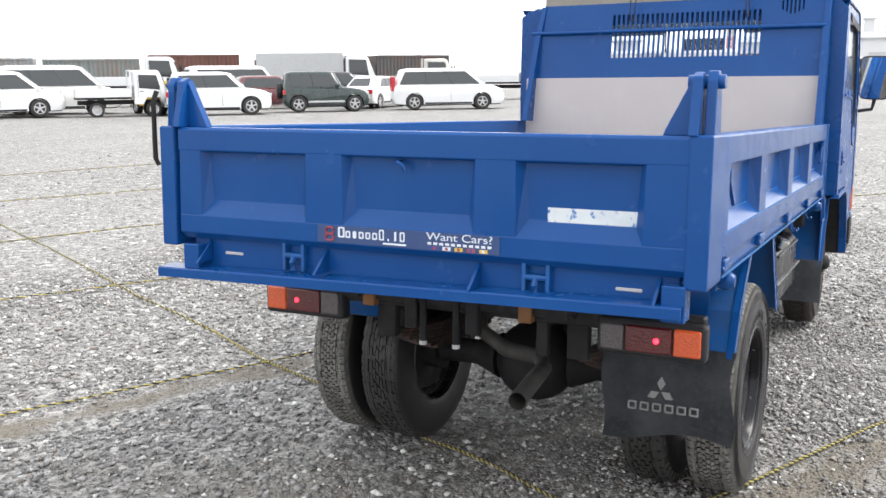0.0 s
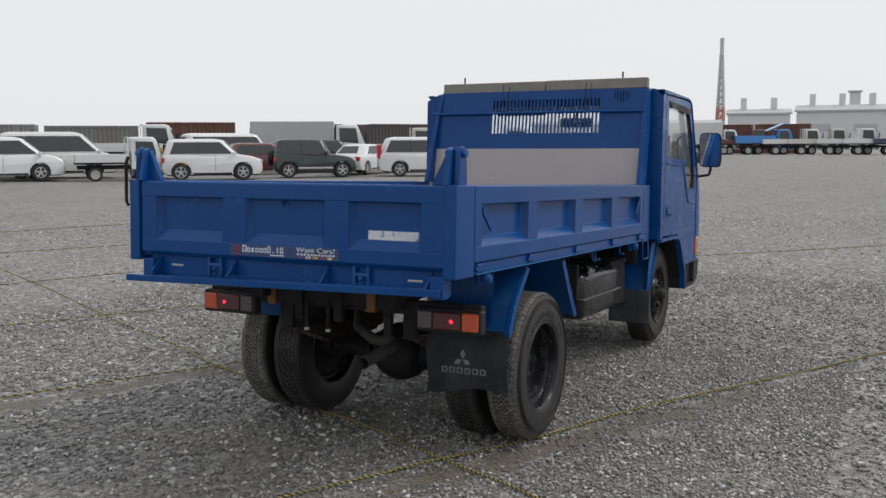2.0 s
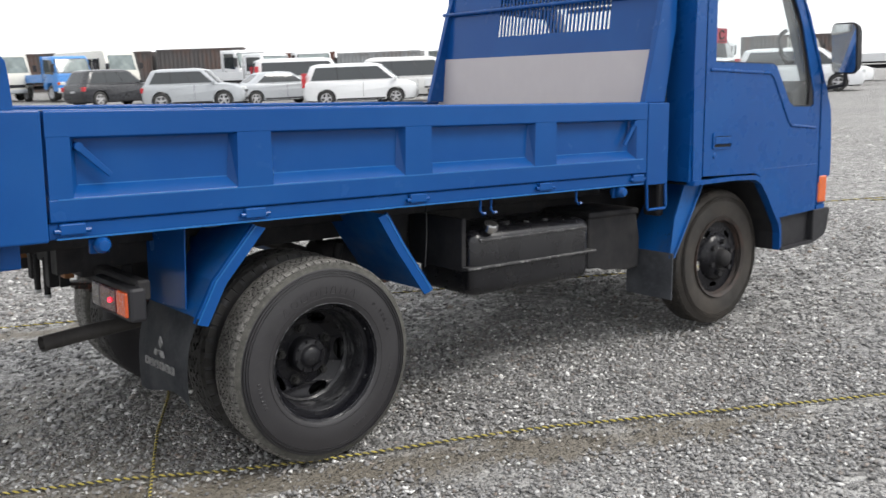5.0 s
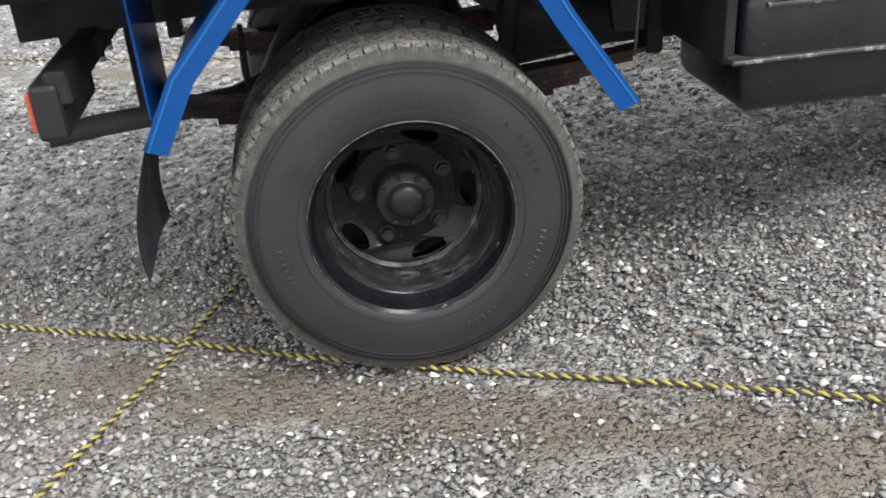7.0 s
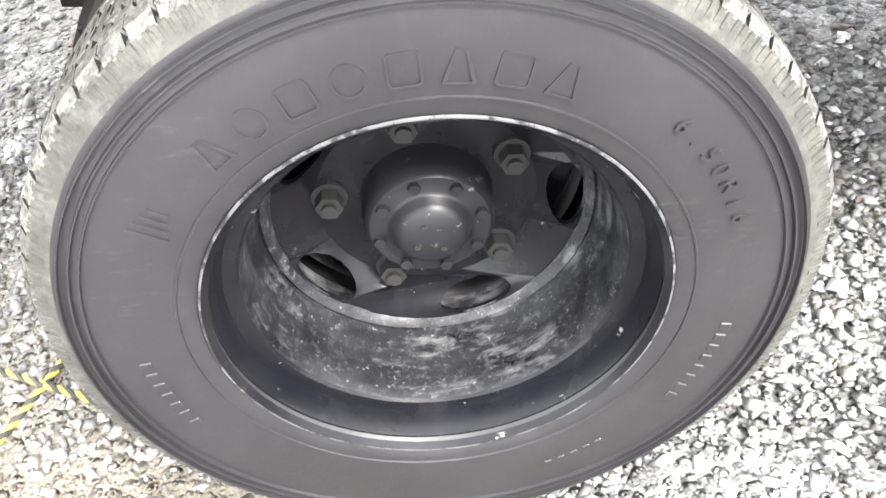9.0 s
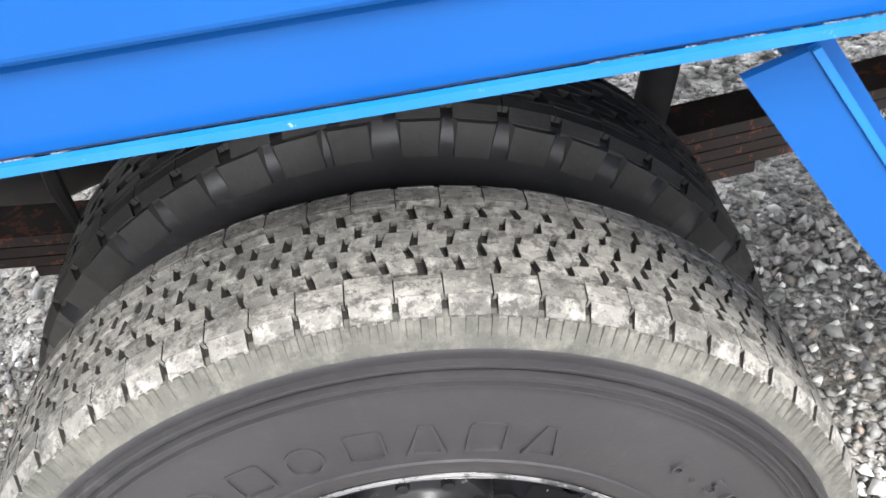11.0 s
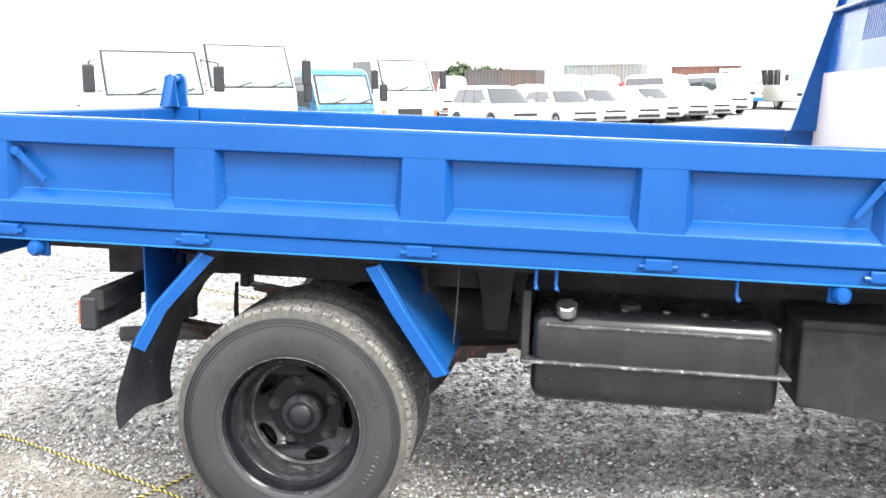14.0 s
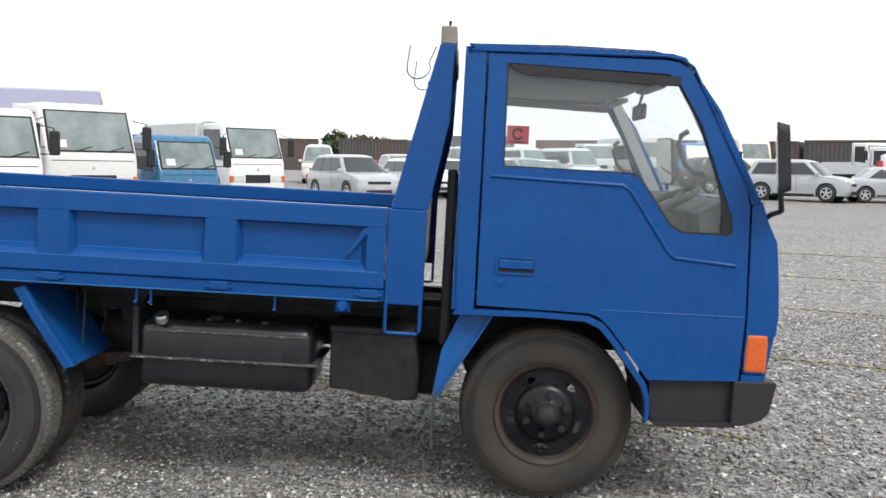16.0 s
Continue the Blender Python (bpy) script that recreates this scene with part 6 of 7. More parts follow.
def road_wheel(par, x, y, r, w, out, alloy=True):
    c = (x, y, r)
    wh = new("wheel")
    wh.parent = par
    h = w / 2
    part("tyre", lathe(B(), [(r * 0.6, -h * .9), (r * 0.75, -h), (r * 0.93, -h * .95), (r, -h * .7), (r, h * .7), (r * 0.93, h * .95), (r * 0.75, h), (r * 0.6, h * .9)], 28, c), CARTYRE, wh, smooth=40)
    part("rim_dish", lathe(B(), [(r * 0.59, out * h * 0.9), (r * 0.55, out * h * 0.5), (r * 0.12, out * h * 0.35), (0, out * h * 0.35)], 24, c), PLASTIC if alloy else SILVER, wh, smooth=40)
    bm = B()
    lathe(bm, [(r * 0.64, out * h * 0.93), (r * 0.62, out * h * 0.99), (r * 0.57, out * h * 0.96), (r * 0.565, out * h * 0.8)], 28, c)
    if alloy:
        for k in range(5):
            a = 2 * math.pi * k / 5 + 0.3
            m = Matrix.Translation((x, y + out * h * .8, r)) @ Matrix.Rotation(-a, 4, 'Y')
            box(bm, r * .05, r * .58, -0.012, 0.012, -r * .085, r * .085, m=m)
    lathe(bm, [(r * .16, out * h * .5), (r * .15, out * h * .95), (0, out * h * .97)], 16, c)
    part("rim", bm, ALLOY if alloy else SILVER, wh, smooth=40)


def skin(bm, pts, W, inset=0.035, edge=0.08, held=()):
    """A body from its side outline, rounded off towards both flanks; points in held keep their place."""
    cx = sum(p[0] for p in pts) / len(pts)
    cz = sum(p[1] for p in pts) / len(pts)
    def ring(y, k):
        out = []
        for i, (x, z) in enumerate(pts):
            d = Vector((cx - x, cz - z))
            d = d.normalized() * (0.012 * k / inset if i in held else k) if d.length > 1e-6 else d
            out.append(bm.verts.new((x + d.x, y, z + d.y)))
        return out
    steps = ((0, 1), (0.1, 0.55), (0.3, 0.24), (0.6, 0.07), (1, 0))
    R = [ring(-W / 2 + edge * e, inset * k) for e, k in steps] + [ring(W / 2 - edge * e, inset * k) for e, k in steps[::-1]]
    bm.faces.new(R[0])
    bm.faces.new(R[-1][::-1])
    n = len(pts)
    for a, b in zip(R, R[1:]):
        for i in range(n):
            j = (i + 1) % n
            bm.faces.new((a[i], b[i], b[j], a[j]))
    return bm


def cabin_outline(rear, front, half, grow=0.0):
    """Plan of a car's cabin at one height, from the rear of one flank round the nose to the rear of the other."""
    f, r, w = front + grow, rear - grow, half + grow
    c = min(0.26, w * 0.4)
    out = [(r + c + (f - r - 2 * c) * k / 12, -w) for k in range(13)]
    out += [(f - c + c * math.sin(a), -w + c - c * math.cos(a)) for a in (0.39, 0.78, 1.18)]
    out += [(f + 0.03 * (1 - (2 * k / 6 - 1) ** 2), -w + c + (2 * w - 2 * c) * k / 6) for k in range(7)]
    out += [(f - c + c * math.cos(a), w - c + c * math.sin(a)) for a in (0.39, 0.78, 1.18)]
    out += [(f - c - (f - r - 2 * c) * k / 12, w) for k in range(13)]
    out += [(r + c - c * math.sin(a), w - c + c * math.cos(a)) for a in (0.39, 0.78, 1.18)]
    out += [(r, w - c - (2 * w - 2 * c) * k / 6) for k in range(7)]
    out += [(r + c - c * math.cos(a), -w + c - c * math.sin(a)) for a in (0.39, 0.78, 1.18)]
    return out


def quad(bm, pts, t):
    vs = [bm.verts.new(p) for p in pts]
    f = bm.faces.new(vs)
    bmesh.ops.recalc_face_normals(bm, faces=[f])
    bmesh.ops.solidify(bm, geom=[f], thickness=t)
    return bm


SPECS = dict(
    #         L    W    H    belt hood nose  rear base/top  front top/base  wheels       r     spare alloy
    wagon=(4.55, 1.70, 1.52, 0.92, 0.90, 0.72, 0.12, 0.42, 2.75, 3.55, 0.85, 3.60, 0.31, False, True),
    minivan=(4.75, 1.78, 1.72, 0.98, 1.0, 0.78, 0.05, 0.35, 3.20, 4.05, 0.95, 3.80, 0.33, False, True),
    tall_minivan=(4.80, 1.80, 1.93, 1.02, 1.04, 0.82, 0.04, 0.24, 3.35, 4.25, 0.95, 3.80, 0.33, False, True),
    suv=(4.20, 1.74, 1.66, 1.0, 1.0, 0.80, 0.08, 0.38, 2.55, 3.25, 0.80, 3.35, 0.35, False, True),
    spare_suv=(3.95, 1.72, 1.66, 1.0, 1.0, 0.80, 0.04, 0.26, 2.40, 3.05, 0.72, 3.15, 0.34, True, True),
    boxy_suv=(3.50, 1.60, 1.66, 0.98, 0.97, 0.78, 0.03, 0.14, 2.05, 2.45, 0.62, 2.90, 0.33, True, True),
    sedan=(4.60, 1.72, 1.42, 0.92, 0.90, 0.70, 0.75, 1.35, 2.75, 3.50, 0.95, 3.65, 0.31, False, True),
    van=(4.70, 1.69, 1.97, 1.05, 1.10, 0.85, 0.03, 0.12, 3.75, 4.40, 0.95, 3.60, 0.32, False, False),
    hatch=(3.80, 1.66, 1.50, 0.93, 0.92, 0.72, 0.06, 0.40, 2.25, 2.95, 0.65, 3.10, 0.29, False, True),
)


def car(kind, colour, m, label, category="car", group="parked vehicles"):
    L, W, H, belt, hood, nose, rb_, rt, ft, fb, wr, wf, r, spare, alloy = SPECS[kind]
    mat = PAINTS[colour]
    ob = thing("parked_" + category.replace(" ", "_"), label, category, m, group)
    o = -L / 2
    g = 0.20
    arch = lambda x: [(o + x + (r + 0.06) * math.cos(a), r + (r + 0.06) * math.sin(a)) for a in np.linspace(math.pi * 1.08, -math.pi * 0.08, 11)]
    pts = [(o + 0.03, 0.34), (o + 0.10, g + .05)] + arch(wr) + arch(wf) + [(o + L - 0.12, g + .03), (o + L - 0.02, 0.34), (o + L, 0.5), (o + L - 0.02, nose - .06), (o + L - 0.10, nose + .04), (o + L - 0.35, hood - 0.06), (o + (fb + L - .3) / 2, hood - .01), (o + fb, belt + 0.03), (o + fb - .5, belt + .02), (o + L * .4, belt + .02), (o + rb_ + 0.1, belt + 0.03), (o + rb_ - 0.02 if rb_ > .06 else o + .02, belt)]
    if rb_ > 0.5:
        pts += [(o + 0.15, belt - 0.01), (o + 0.03, belt - 0.1)]
    pts += [(o + 0.0, belt * 0.78), (o - 0.01, 0.5)]
    body = part("body", skin(B(), pts, W, 0.13, 0.26, range(2, 24)), mat, ob, smooth=48)
    part("underbody", box(B(), o + 0.2, o + L - .2, -W / 2 + .12, W / 2 - .12, 0.2, 0.6), PLASTIC, ob)
    # cabin, lofted from plan outlines
    def level(u, grow=0.0):
        z = belt + (H - belt) * u
        e = max(0.0, u - 0.86) / 0.14
        rear = o + rb_ + (rt - rb_) * min(1, u / .9) + 0.34 * e ** 2.2
        fr = o + fb - (fb - ft - .06) * min(1, u / .9) - 0.42 * e ** 2.0
        half = W / 2 - 0.05 - 0.19 * u ** 1.4 - 0.20 * e ** 2.2
        return [(x, y, z) for x, y in cabin_outline(rear, fr, half, grow)]
    bm = B()
    rings = [[bm.verts.new(q) for q in level(u)] for u in (0, .3, .6, .8, .88, .94, .98, 1.0)]
    n = len(rings[0])
    for a, b in zip(rings, rings[1:]):
        for k in range(n):
            bm.faces.new((a[k], a[(k + 1) % n], b[(k + 1) % n], b[k]))
    bm.faces.new(rings[-1])
    part("cabin", bm, mat, ob, smooth=45)

    def pane(name, k0, k1, mat_, u0=0.1, u1=0.8):
        bm = B()
        rows = []
        for u in (u0, (u0 + u1) / 2, u1):
            q = level(u, 0.006)
            rows.append([bm.verts.new(q[k % n]) for k in range(k0, k1 + 1)])
        for a, b in zip(rows, rows[1:]):
            for k in range(len(a) - 1):
                bm.faces.new((a[k], a[k + 1], b[k + 1], b[k]))
        part(name, bm, mat_, ob, smooth=50)
    cuts = ((0, 4), (4, 8), (8, 12)) if L > 4.0 else ((0, 6), (6, 12))
    for a, b in cuts:
        pane("side_window", a, b, DARKGLASS)
        pane("side_window", 26 + 12 - b, 26 + 12 - a, DARKGLASS)
        for s in (-1, 1):
            if b < 12:
                q0, q1 = level(0.08)[b], level(0.82)[b]
                part("door_pillar", tube(B(), [(q0[0], s * (abs(q0[1]) + .004), q0[2]), (q1[0], s * (abs(q1[1]) + .004), q1[2])], 0.018, 6), PLASTIC, ob)
    pane("windscreen", 14, 24, PALEGLASS if L > 4.3 else DARKGLASS, 0.06, 0.84)
    pane("rear_window", 41, 47, DARKGLASS, 0.14, 0.8)
    for s in (-1, 1):
        part("door_mirror", box(B(), o + fb - .32, o + fb - .18, *sorted((s * W / 2 * .97, s * (W / 2 + .15))), belt + .02, belt + .15, 0.03, 2), mat, ob)
        part("headlamp", box(B(), o + L - .22, o + L - .015, *sorted((s * (W / 2 - .42), s * (W / 2 - .03))), nose - .10, nose + .03, 0.02, 2), HEAD, ob)
        part("tail_lamp", box(B(), o - .012, o + .16, *sorted((s * (W / 2 - .22), s * (W / 2 - .012))), *((belt * .72, belt * .92) if kind in ("sedan", "spare_suv", "boxy_suv", "suv", "hatch") else (belt * .8, H - .35)), 0.015, 2), TAIL, ob)
        for x in (wr, wf):
            road_wheel(ob, o + x, s * (W / 2 - 0.10), r, 0.19, s, alloy)
        part("door_handle", box(B(), o + L * .34, o + L * .34 + .16, *sorted((s * W / 2 * .98, s * (W / 2 + .012))), belt - .15, belt - .12, .006), mat, ob)
        part("door_gap", box(B(), o + L * .52, o + L * .52 + .012, *sorted((s * W / 2 * .96, s * (W / 2 + .002))), 0.36, belt - .02), PLASTIC, ob)
    for s in (-1, 1):
        part("sill_strip", box(B(), o + wr + r + .1, o + wf - r - .1, *sorted((s * (W / 2 - .05), s * (W / 2 + .004))), g + .04, g + .12, .01), PLASTIC, ob)
    part("number_plate", box(B(), o + L - .01, o + L + .014, -.165, .165, .44, .52), SILVER, ob)
    part("rear_plate", box(B(), o - .016, o + .01, -.165, .165, .66, .74), SILVER, ob)
    part("rear_bumper_strip", box(B(), o - .014, o + .12, -W / 2 + .12, W / 2 - .12, .40, .44, .008), PLASTIC, ob)
    part("grille", box(B(), o + L - .06, o + L + .006, -.45, .45, nose - .18, nose - .08, .01), PLASTIC, ob)
    part("lower_intake", box(B(), o + L - .06, o + L + .008, -.5, .5, .30, .42, .01), PLASTIC, ob)
    if spare:
        bm = lathe(B(), [(0, 0), (.30, 0), (.34, .04), (.34, .16), (.30, .2), (0, .2)], 30)
        bmesh.ops.transform(bm, matrix=Matrix.Translation((o - .2, 0, 0.86)) @ Matrix.Rotation(radians(-90), 4, 'Z'), verts=bm.verts)
        part("spare_wheel_cover", bm, mat if colour == "white" else PLASTIC, ob, smooth=40)
    if colour == "green":
        for s in (-1, 1):
            part("side_step", box(B(), o + 1.0, o + 2.5, *sorted((s * W / 2 * .97, s * (W / 2 + .03))), .38, .46, .02), SILVER, ob)
    return ob


def lorry(m, label, colour, L=4.7, W=1.7, H=2.0, cl=1.5, cargo="flat", wr=0.37, category="truck", cargo_mat=None, box_h=2.4, bumper=None):
    """A cab-over truck; x forward, its middle over the origin."""
    mat = PAINTS[colour]
    ob = thing("parked_" + category, label, category, m, "parked vehicles")
    o = -L / 2
    F = L / 2
    k = H / 2.0
    zb = 0.55 * k
    prof = [(F - cl, zb), (F - cl + .3, zb - .02), (F - cl + .45, zb + .28 * k), (F - cl + .95, zb + .28 * k), (F - cl + 1.12, zb - .1 * k), (F - .03, zb - .12 * k), (F, zb + .05), (F, 1.12 * k), (F - .04, 1.22 * k), (F - .30 * k, H - .13), (F - .36 * k, H - .05), (F - .46 * k, H), (F - cl + .08, H), (F - cl, H - .06)]
    cabm = part("cab", skin(B(), prof, W, 0.07, 0.16, range(0, 6)), mat, ob, smooth=45)
    wx = lambda z: F - .04 - (z - 1.22 * k) * (.26 * k) / (H - .13 - 1.22 * k)
    a, b = 1.26 * k, H - .17
    part("windscreen", quad(B(), [(wx(a) + .014, -W / 2 + .10, a), (wx(a) + .014, W / 2 - .10, a), (wx(b) + .014, W / 2 - .12, b), (wx(b) + .014, -W / 2 + .12, b)], .006), PALEGLASS, cabm)
    part("screen_seal", quad(B(), [(wx(a - .03) + .006, -W / 2 + .06, a - .03), (wx(a - .03) + .006, W / 2 - .06, a - .03), (wx(b + .03) + .006, W / 2 - .08, b + .03), (wx(b + .03) + .006, -W / 2 + .08, b + .03)], .004), PLASTIC, cabm)
    part("screen_sticker", quad(B(), [(wx(a + .05) + .024, -W / 2 + .2, a + .05), (wx(a + .05) + .024, -W / 2 + .42, a + .05), (wx(a + .2) + .024, -W / 2 + .42, a + .2), (wx(a + .2) + .024, -W / 2 + .2, a + .2)], .003), BOXWHITE, cabm)
    part("front_panel_line", box(B(), F - .03, F + .004, -W / 2 + .1, W / 2 - .1, 1.1 * k, 1.11 * k), PLASTIC, cabm)
    for y in (-.35, .3):
        part("wiper", tube(B(), [(wx(a) + .03, y, a - .02), (wx(a + .1) + .03, y + .35, a + .08)], .012, 5), PLASTIC, cabm)
    for s in (-1, 1):
        q = [(F - cl + .18, a - .02), (F - .30 * k, a - .10), (wx(b) - .16, b - .02), (F - cl + .18, b)]
        part("side_window", prism(B(), q, "y", *sorted((s * (W / 2 - .03), s * (W / 2 + .004)))), DARKGLASS, cabm)
        part("door_line", box(B(), F - cl + .14, F - cl + .15, *sorted((s * (W / 2 - .02), s * (W / 2 + .002))), zb + .3 * k, b), PLASTIC, cabm)
        part("door_handle", box(B(), F - cl + .2, F - cl + .34, *sorted((s * (W / 2 - .02), s * (W / 2 + .012))), 1.08 * k, 1.11 * k, .005), PLASTIC, cabm)
        mr = part("door_mirror", box(B(), F - .05, F + .04, *sorted((s * (W / 2 + .10), s * (W / 2 + .28))), 1.28 * k, 1.66 * k, .03, 2), PLASTIC, cabm)
        part("mirror_arm", tube(B(), [(F - .1, s * (W / 2 - .02), 1.3 * k), (F, s * (W / 2 + .18), 1.3 * k), (F, s * (W / 2 + .18), 1.7 * k), (F - .2, s * (W / 2 - .02), 1.75 * k)], .013, 6), PLASTIC, mr)
        part("headlamp", box(B(), F - .06, F + .012, *sorted((s * (W / 2 - .42), s * (W / 2 - .12))), .72 * k, .86 * k, .015, 2), HEAD, cabm)
        part("indicator", box(B(), F - .06, F + .01, *sorted((s * (W / 2 - .11), s * (W / 2 - .01))), .72 * k, .86 * k, .015, 2), AMBER, cabm)
        for x in (F - cl + .70, o + L * .22):
            road_wheel(ob, x, s * (W / 2 - .14), wr, .22, s, False)
        part("chassis_rail", box(B(), o + .1, F - .3, *sorted((s * .3, s * .38)), .55 * k, .72 * k), CHASSIS, ob)
    part("grille", box(B(), F - .02, F + .010, -W / 2 + .45, W / 2 - .45, .70 * k, .88 * k, .01), PLASTIC, cabm)
    part("bumper", box(B(), F - .16, F + .04, -W / 2 + .01, W / 2 - .01, .38 * k, .60 * k, .03, 2), PAINTS[bumper] if bumper else mat if colour == "white" else BOXWHITE, ob)
    part("front_plate", box(B(), F + .035, F + .046, -.17, .17, .42 * k, .56 * k), SILVER, ob)
    part("cab_badge", prism(B(), [(0, 1.02 * k), (.05, .96 * k), (0, .98 * k), (-.05, .96 * k)], "x", F, F + .012), SILVER, cabm)
    cm = cargo_mat or mat
    e = F - cl - .12
    if cargo == "flat":
        part("load_floor", box(B(), o, e, -W / 2, W / 2, .78 * k, .86 * k, .01), CHASSIS, ob)
        for s in (-1, 1):
            part("side_board", box(B(), o, e, *sorted((s * (W / 2 - .03), s * W / 2)), .86 * k, 1.22 * k, .008), cm, ob)
        part("tail_board", box(B(), o, o + .03, -W / 2, W / 2, .86 * k, 1.22 * k, .008), cm, ob)
        part("head_rack", plate(B(), [(-W / 2, .86 * k), (W / 2, .86 * k), (W / 2, H + .02), (-W / 2, H + .02)], [[(-W / 2 + .08, 1.35 * k), (W / 2 - .08, 1.35 * k), (W / 2 - .08, H - .06), (-W / 2 + .08, H - .06)]], "x", e - .02, e + .03), cm, ob)
    elif cargo == "box":
        part("box_body", box(B(), o, e, -W / 2 - .06, W / 2 + .06, .85 * k, .85 * k + box_h, .03, 2), cm, ob)
        for x in np.linspace(o + .05, e - .05, 6):
            part("box_rib", box(B(), x - .02, x + .02, -W / 2 - .07, W / 2 + .07, .85 * k, .85 * k + box_h - .04), cm, ob)
        part("box_visor", box(B(), e, e + .5, -W / 2 + .1, W / 2 - .1, H + .02, H + .04), cm, ob)
    elif cargo == "raised":
        part("load_body", box(B(), o, e, -W / 2, W / 2, .9 * k, 1.5 * k, .02), cm, ob)
        mm = Matrix.Translation((e - .1, 0, H * 1.05)) @ Matrix.Rotation(radians(-24), 4, 'Y')
        part("raised_cover", box(B(), -.9, 1.1, -W / 2, W / 2, 0, .08, .02, m=mm), mat, ob)
    return ob


def bus(m, label, L=6.2, W=2.0, H=2.6):
    ob = thing("parked_bus", label, "bus", m, "parked vehicles")
    o = -L / 2
    prof = [(o, .4), (o + L - .05, .4), (o + L, .6), (o + L, 1.25), (o + L - .16, 1.5), (o + L - .42, H - .2), (o + L - .6, H - .03), (o + L - .9, H), (o + .3, H), (o + .05, H - .15), (o, H - .5)]
    body = part("body", skin(B(), prof, W, .08, .16), PAINTS["cream"], ob, smooth=40)
    part("windscreen", quad(B(), [(o + L - .13, -W / 2 + .16, 1.42), (o + L - .13, W / 2 - .16, 1.42), (o + L - .39, W / 2 - .2, H - .3), (o + L - .39, -W / 2 + .2, H - .3)], .01), PALEGLASS, body)
    for s in (-1, 1):
        for i in range(6):
            x = o + .25 + i * (L - 1.1) / 6
            part("side_window", box(B(), x, x + (L - 1.1) / 6 - .07, *sorted((s * (W / 2 - .01), s * (W / 2 + .006))), 1.3, H - .45, .02), DARKGLASS, body)
        part("headlamp", box(B(), o + L - .04, o + L + .015, *sorted((s * (W / 2 - .4), s * (W / 2 - .14))), .72, .88, .02), HEAD, body)
        part("door_mirror", box(B(), o + L - .02, o + L + .1, *sorted((s * W / 2, s * (W / 2 + .2))), 1.5, 1.85, .03), PLASTIC, body)
        for x in (o + 1.2, o + L - 1.3):
            road_wheel(ob, x, s * (W / 2 - .12), .37, .22, s, False)
    part("bumper", box(B(), o + L - .1, o + L + .06, -W / 2 + .05, W / 2 - .05, .38, .6, .04), PAINTS["silver"], ob)
    part("grille", box(B(), o + L - .02, o + L + .008, -.5, .5, .68, .85, .01), PLASTIC, ob)
    return ob


def at(x, y, az):
    """A pose on the ground with the x axis towards a compass bearing (from +y towards +x)."""
    return pose(x, y, rise(x, y), 0, 0, 90 - az)


# the line of cars beyond the tail of the truck
car("minivan", "white", at(21.0, 30.6, 124), "white minivan facing along the row of parked cars", "minivan")
car("tall_minivan", "pearl", at(24.2, 31.0, 128), "tall white minivan with upright red tail lamps", "minivan")
lorry(at(23.9, 27.2, 130), "white kei pickup truck with a drop-side bed", "white", 3.35, 1.45, 1.75, 1.25, "flat", .28, "pickup truck")
car("spare_suv", "white", at(26.1, 24.3, 136), "white SUV with a covered spare wheel on its back", "suv")
car("boxy_suv", "green", at(29.9, 21.9, 140), "dark green boxy SUV with silver side steps", "suv")
car("sedan", "white", at(34.4, 22.2, 82), "white sedan behind the front row of cars", "sedan")
car("minivan", "white", at(33.2, 17.9, 148), "clean white minivan with dark side windows", "minivan")
lorry(at(26.4, 27.4, 20), "yellow compact loader truck between two cars", "yellow", 3.2, 1.4, 1.3, 1.1, "flat", .26, "truck")
# second line behind them
car("van", "white", at(22.7, 38.2, 110), "white high-roof van behind the first row", "van")
lorry(at(21.4, 41.3, 165), "white cab-over truck facing the yard behind the sedan", "white", 4.8, 1.8, 2.2, 1.6, "flat", .4)
lorry(at(31.1, 34.0, 140), "white cab-over truck in the second row", "white", 5.0, 1.8, 2.35, 1.6, "flat", .4)
car("van", "white", at(33.9, 29.9, 120), "long white van in the second row", "van")
car("hatch", "maroon", at(32.2, 26.3, 130), "dark red hatchback between larger vehicles", "hatchback")
lorry(at(39.4, 28.8, 142), "white truck with a tall grey box body", "white", 6.2, 1.95, 2.45, 1.6, "box", .42, cargo_mat=BOXGREY, box_h=1.6)
car("suv", "black", at(36.9, 25.7, 135), "black SUV behind the sedan", "suv")
lorry(at(42.8, 25.1, 150), "pale truck with an open bed in the second row", "cream", 5.0, 1.8, 2.3, 1.6, "flat", .4)
car("hatch", "maroon", at(40.5, 22.2, 140), "dark red hatchback half hidden by white cars", "hatchback")
car("wagon", "white", at(38.9, 20.3, 120), "white station wagon behind the minivan", "car")
lorry(at(47.7, 21.4, 165), "white delivery truck at the end of the row", "white", 5.2, 1.8, 2.3, 1.6, "flat", .4)
lorry(at(51.6, 18.8, 168), "white flatbed truck at the end of the row", "white", 5.2, 1.8, 2.2, 1.6, "flat", .4)
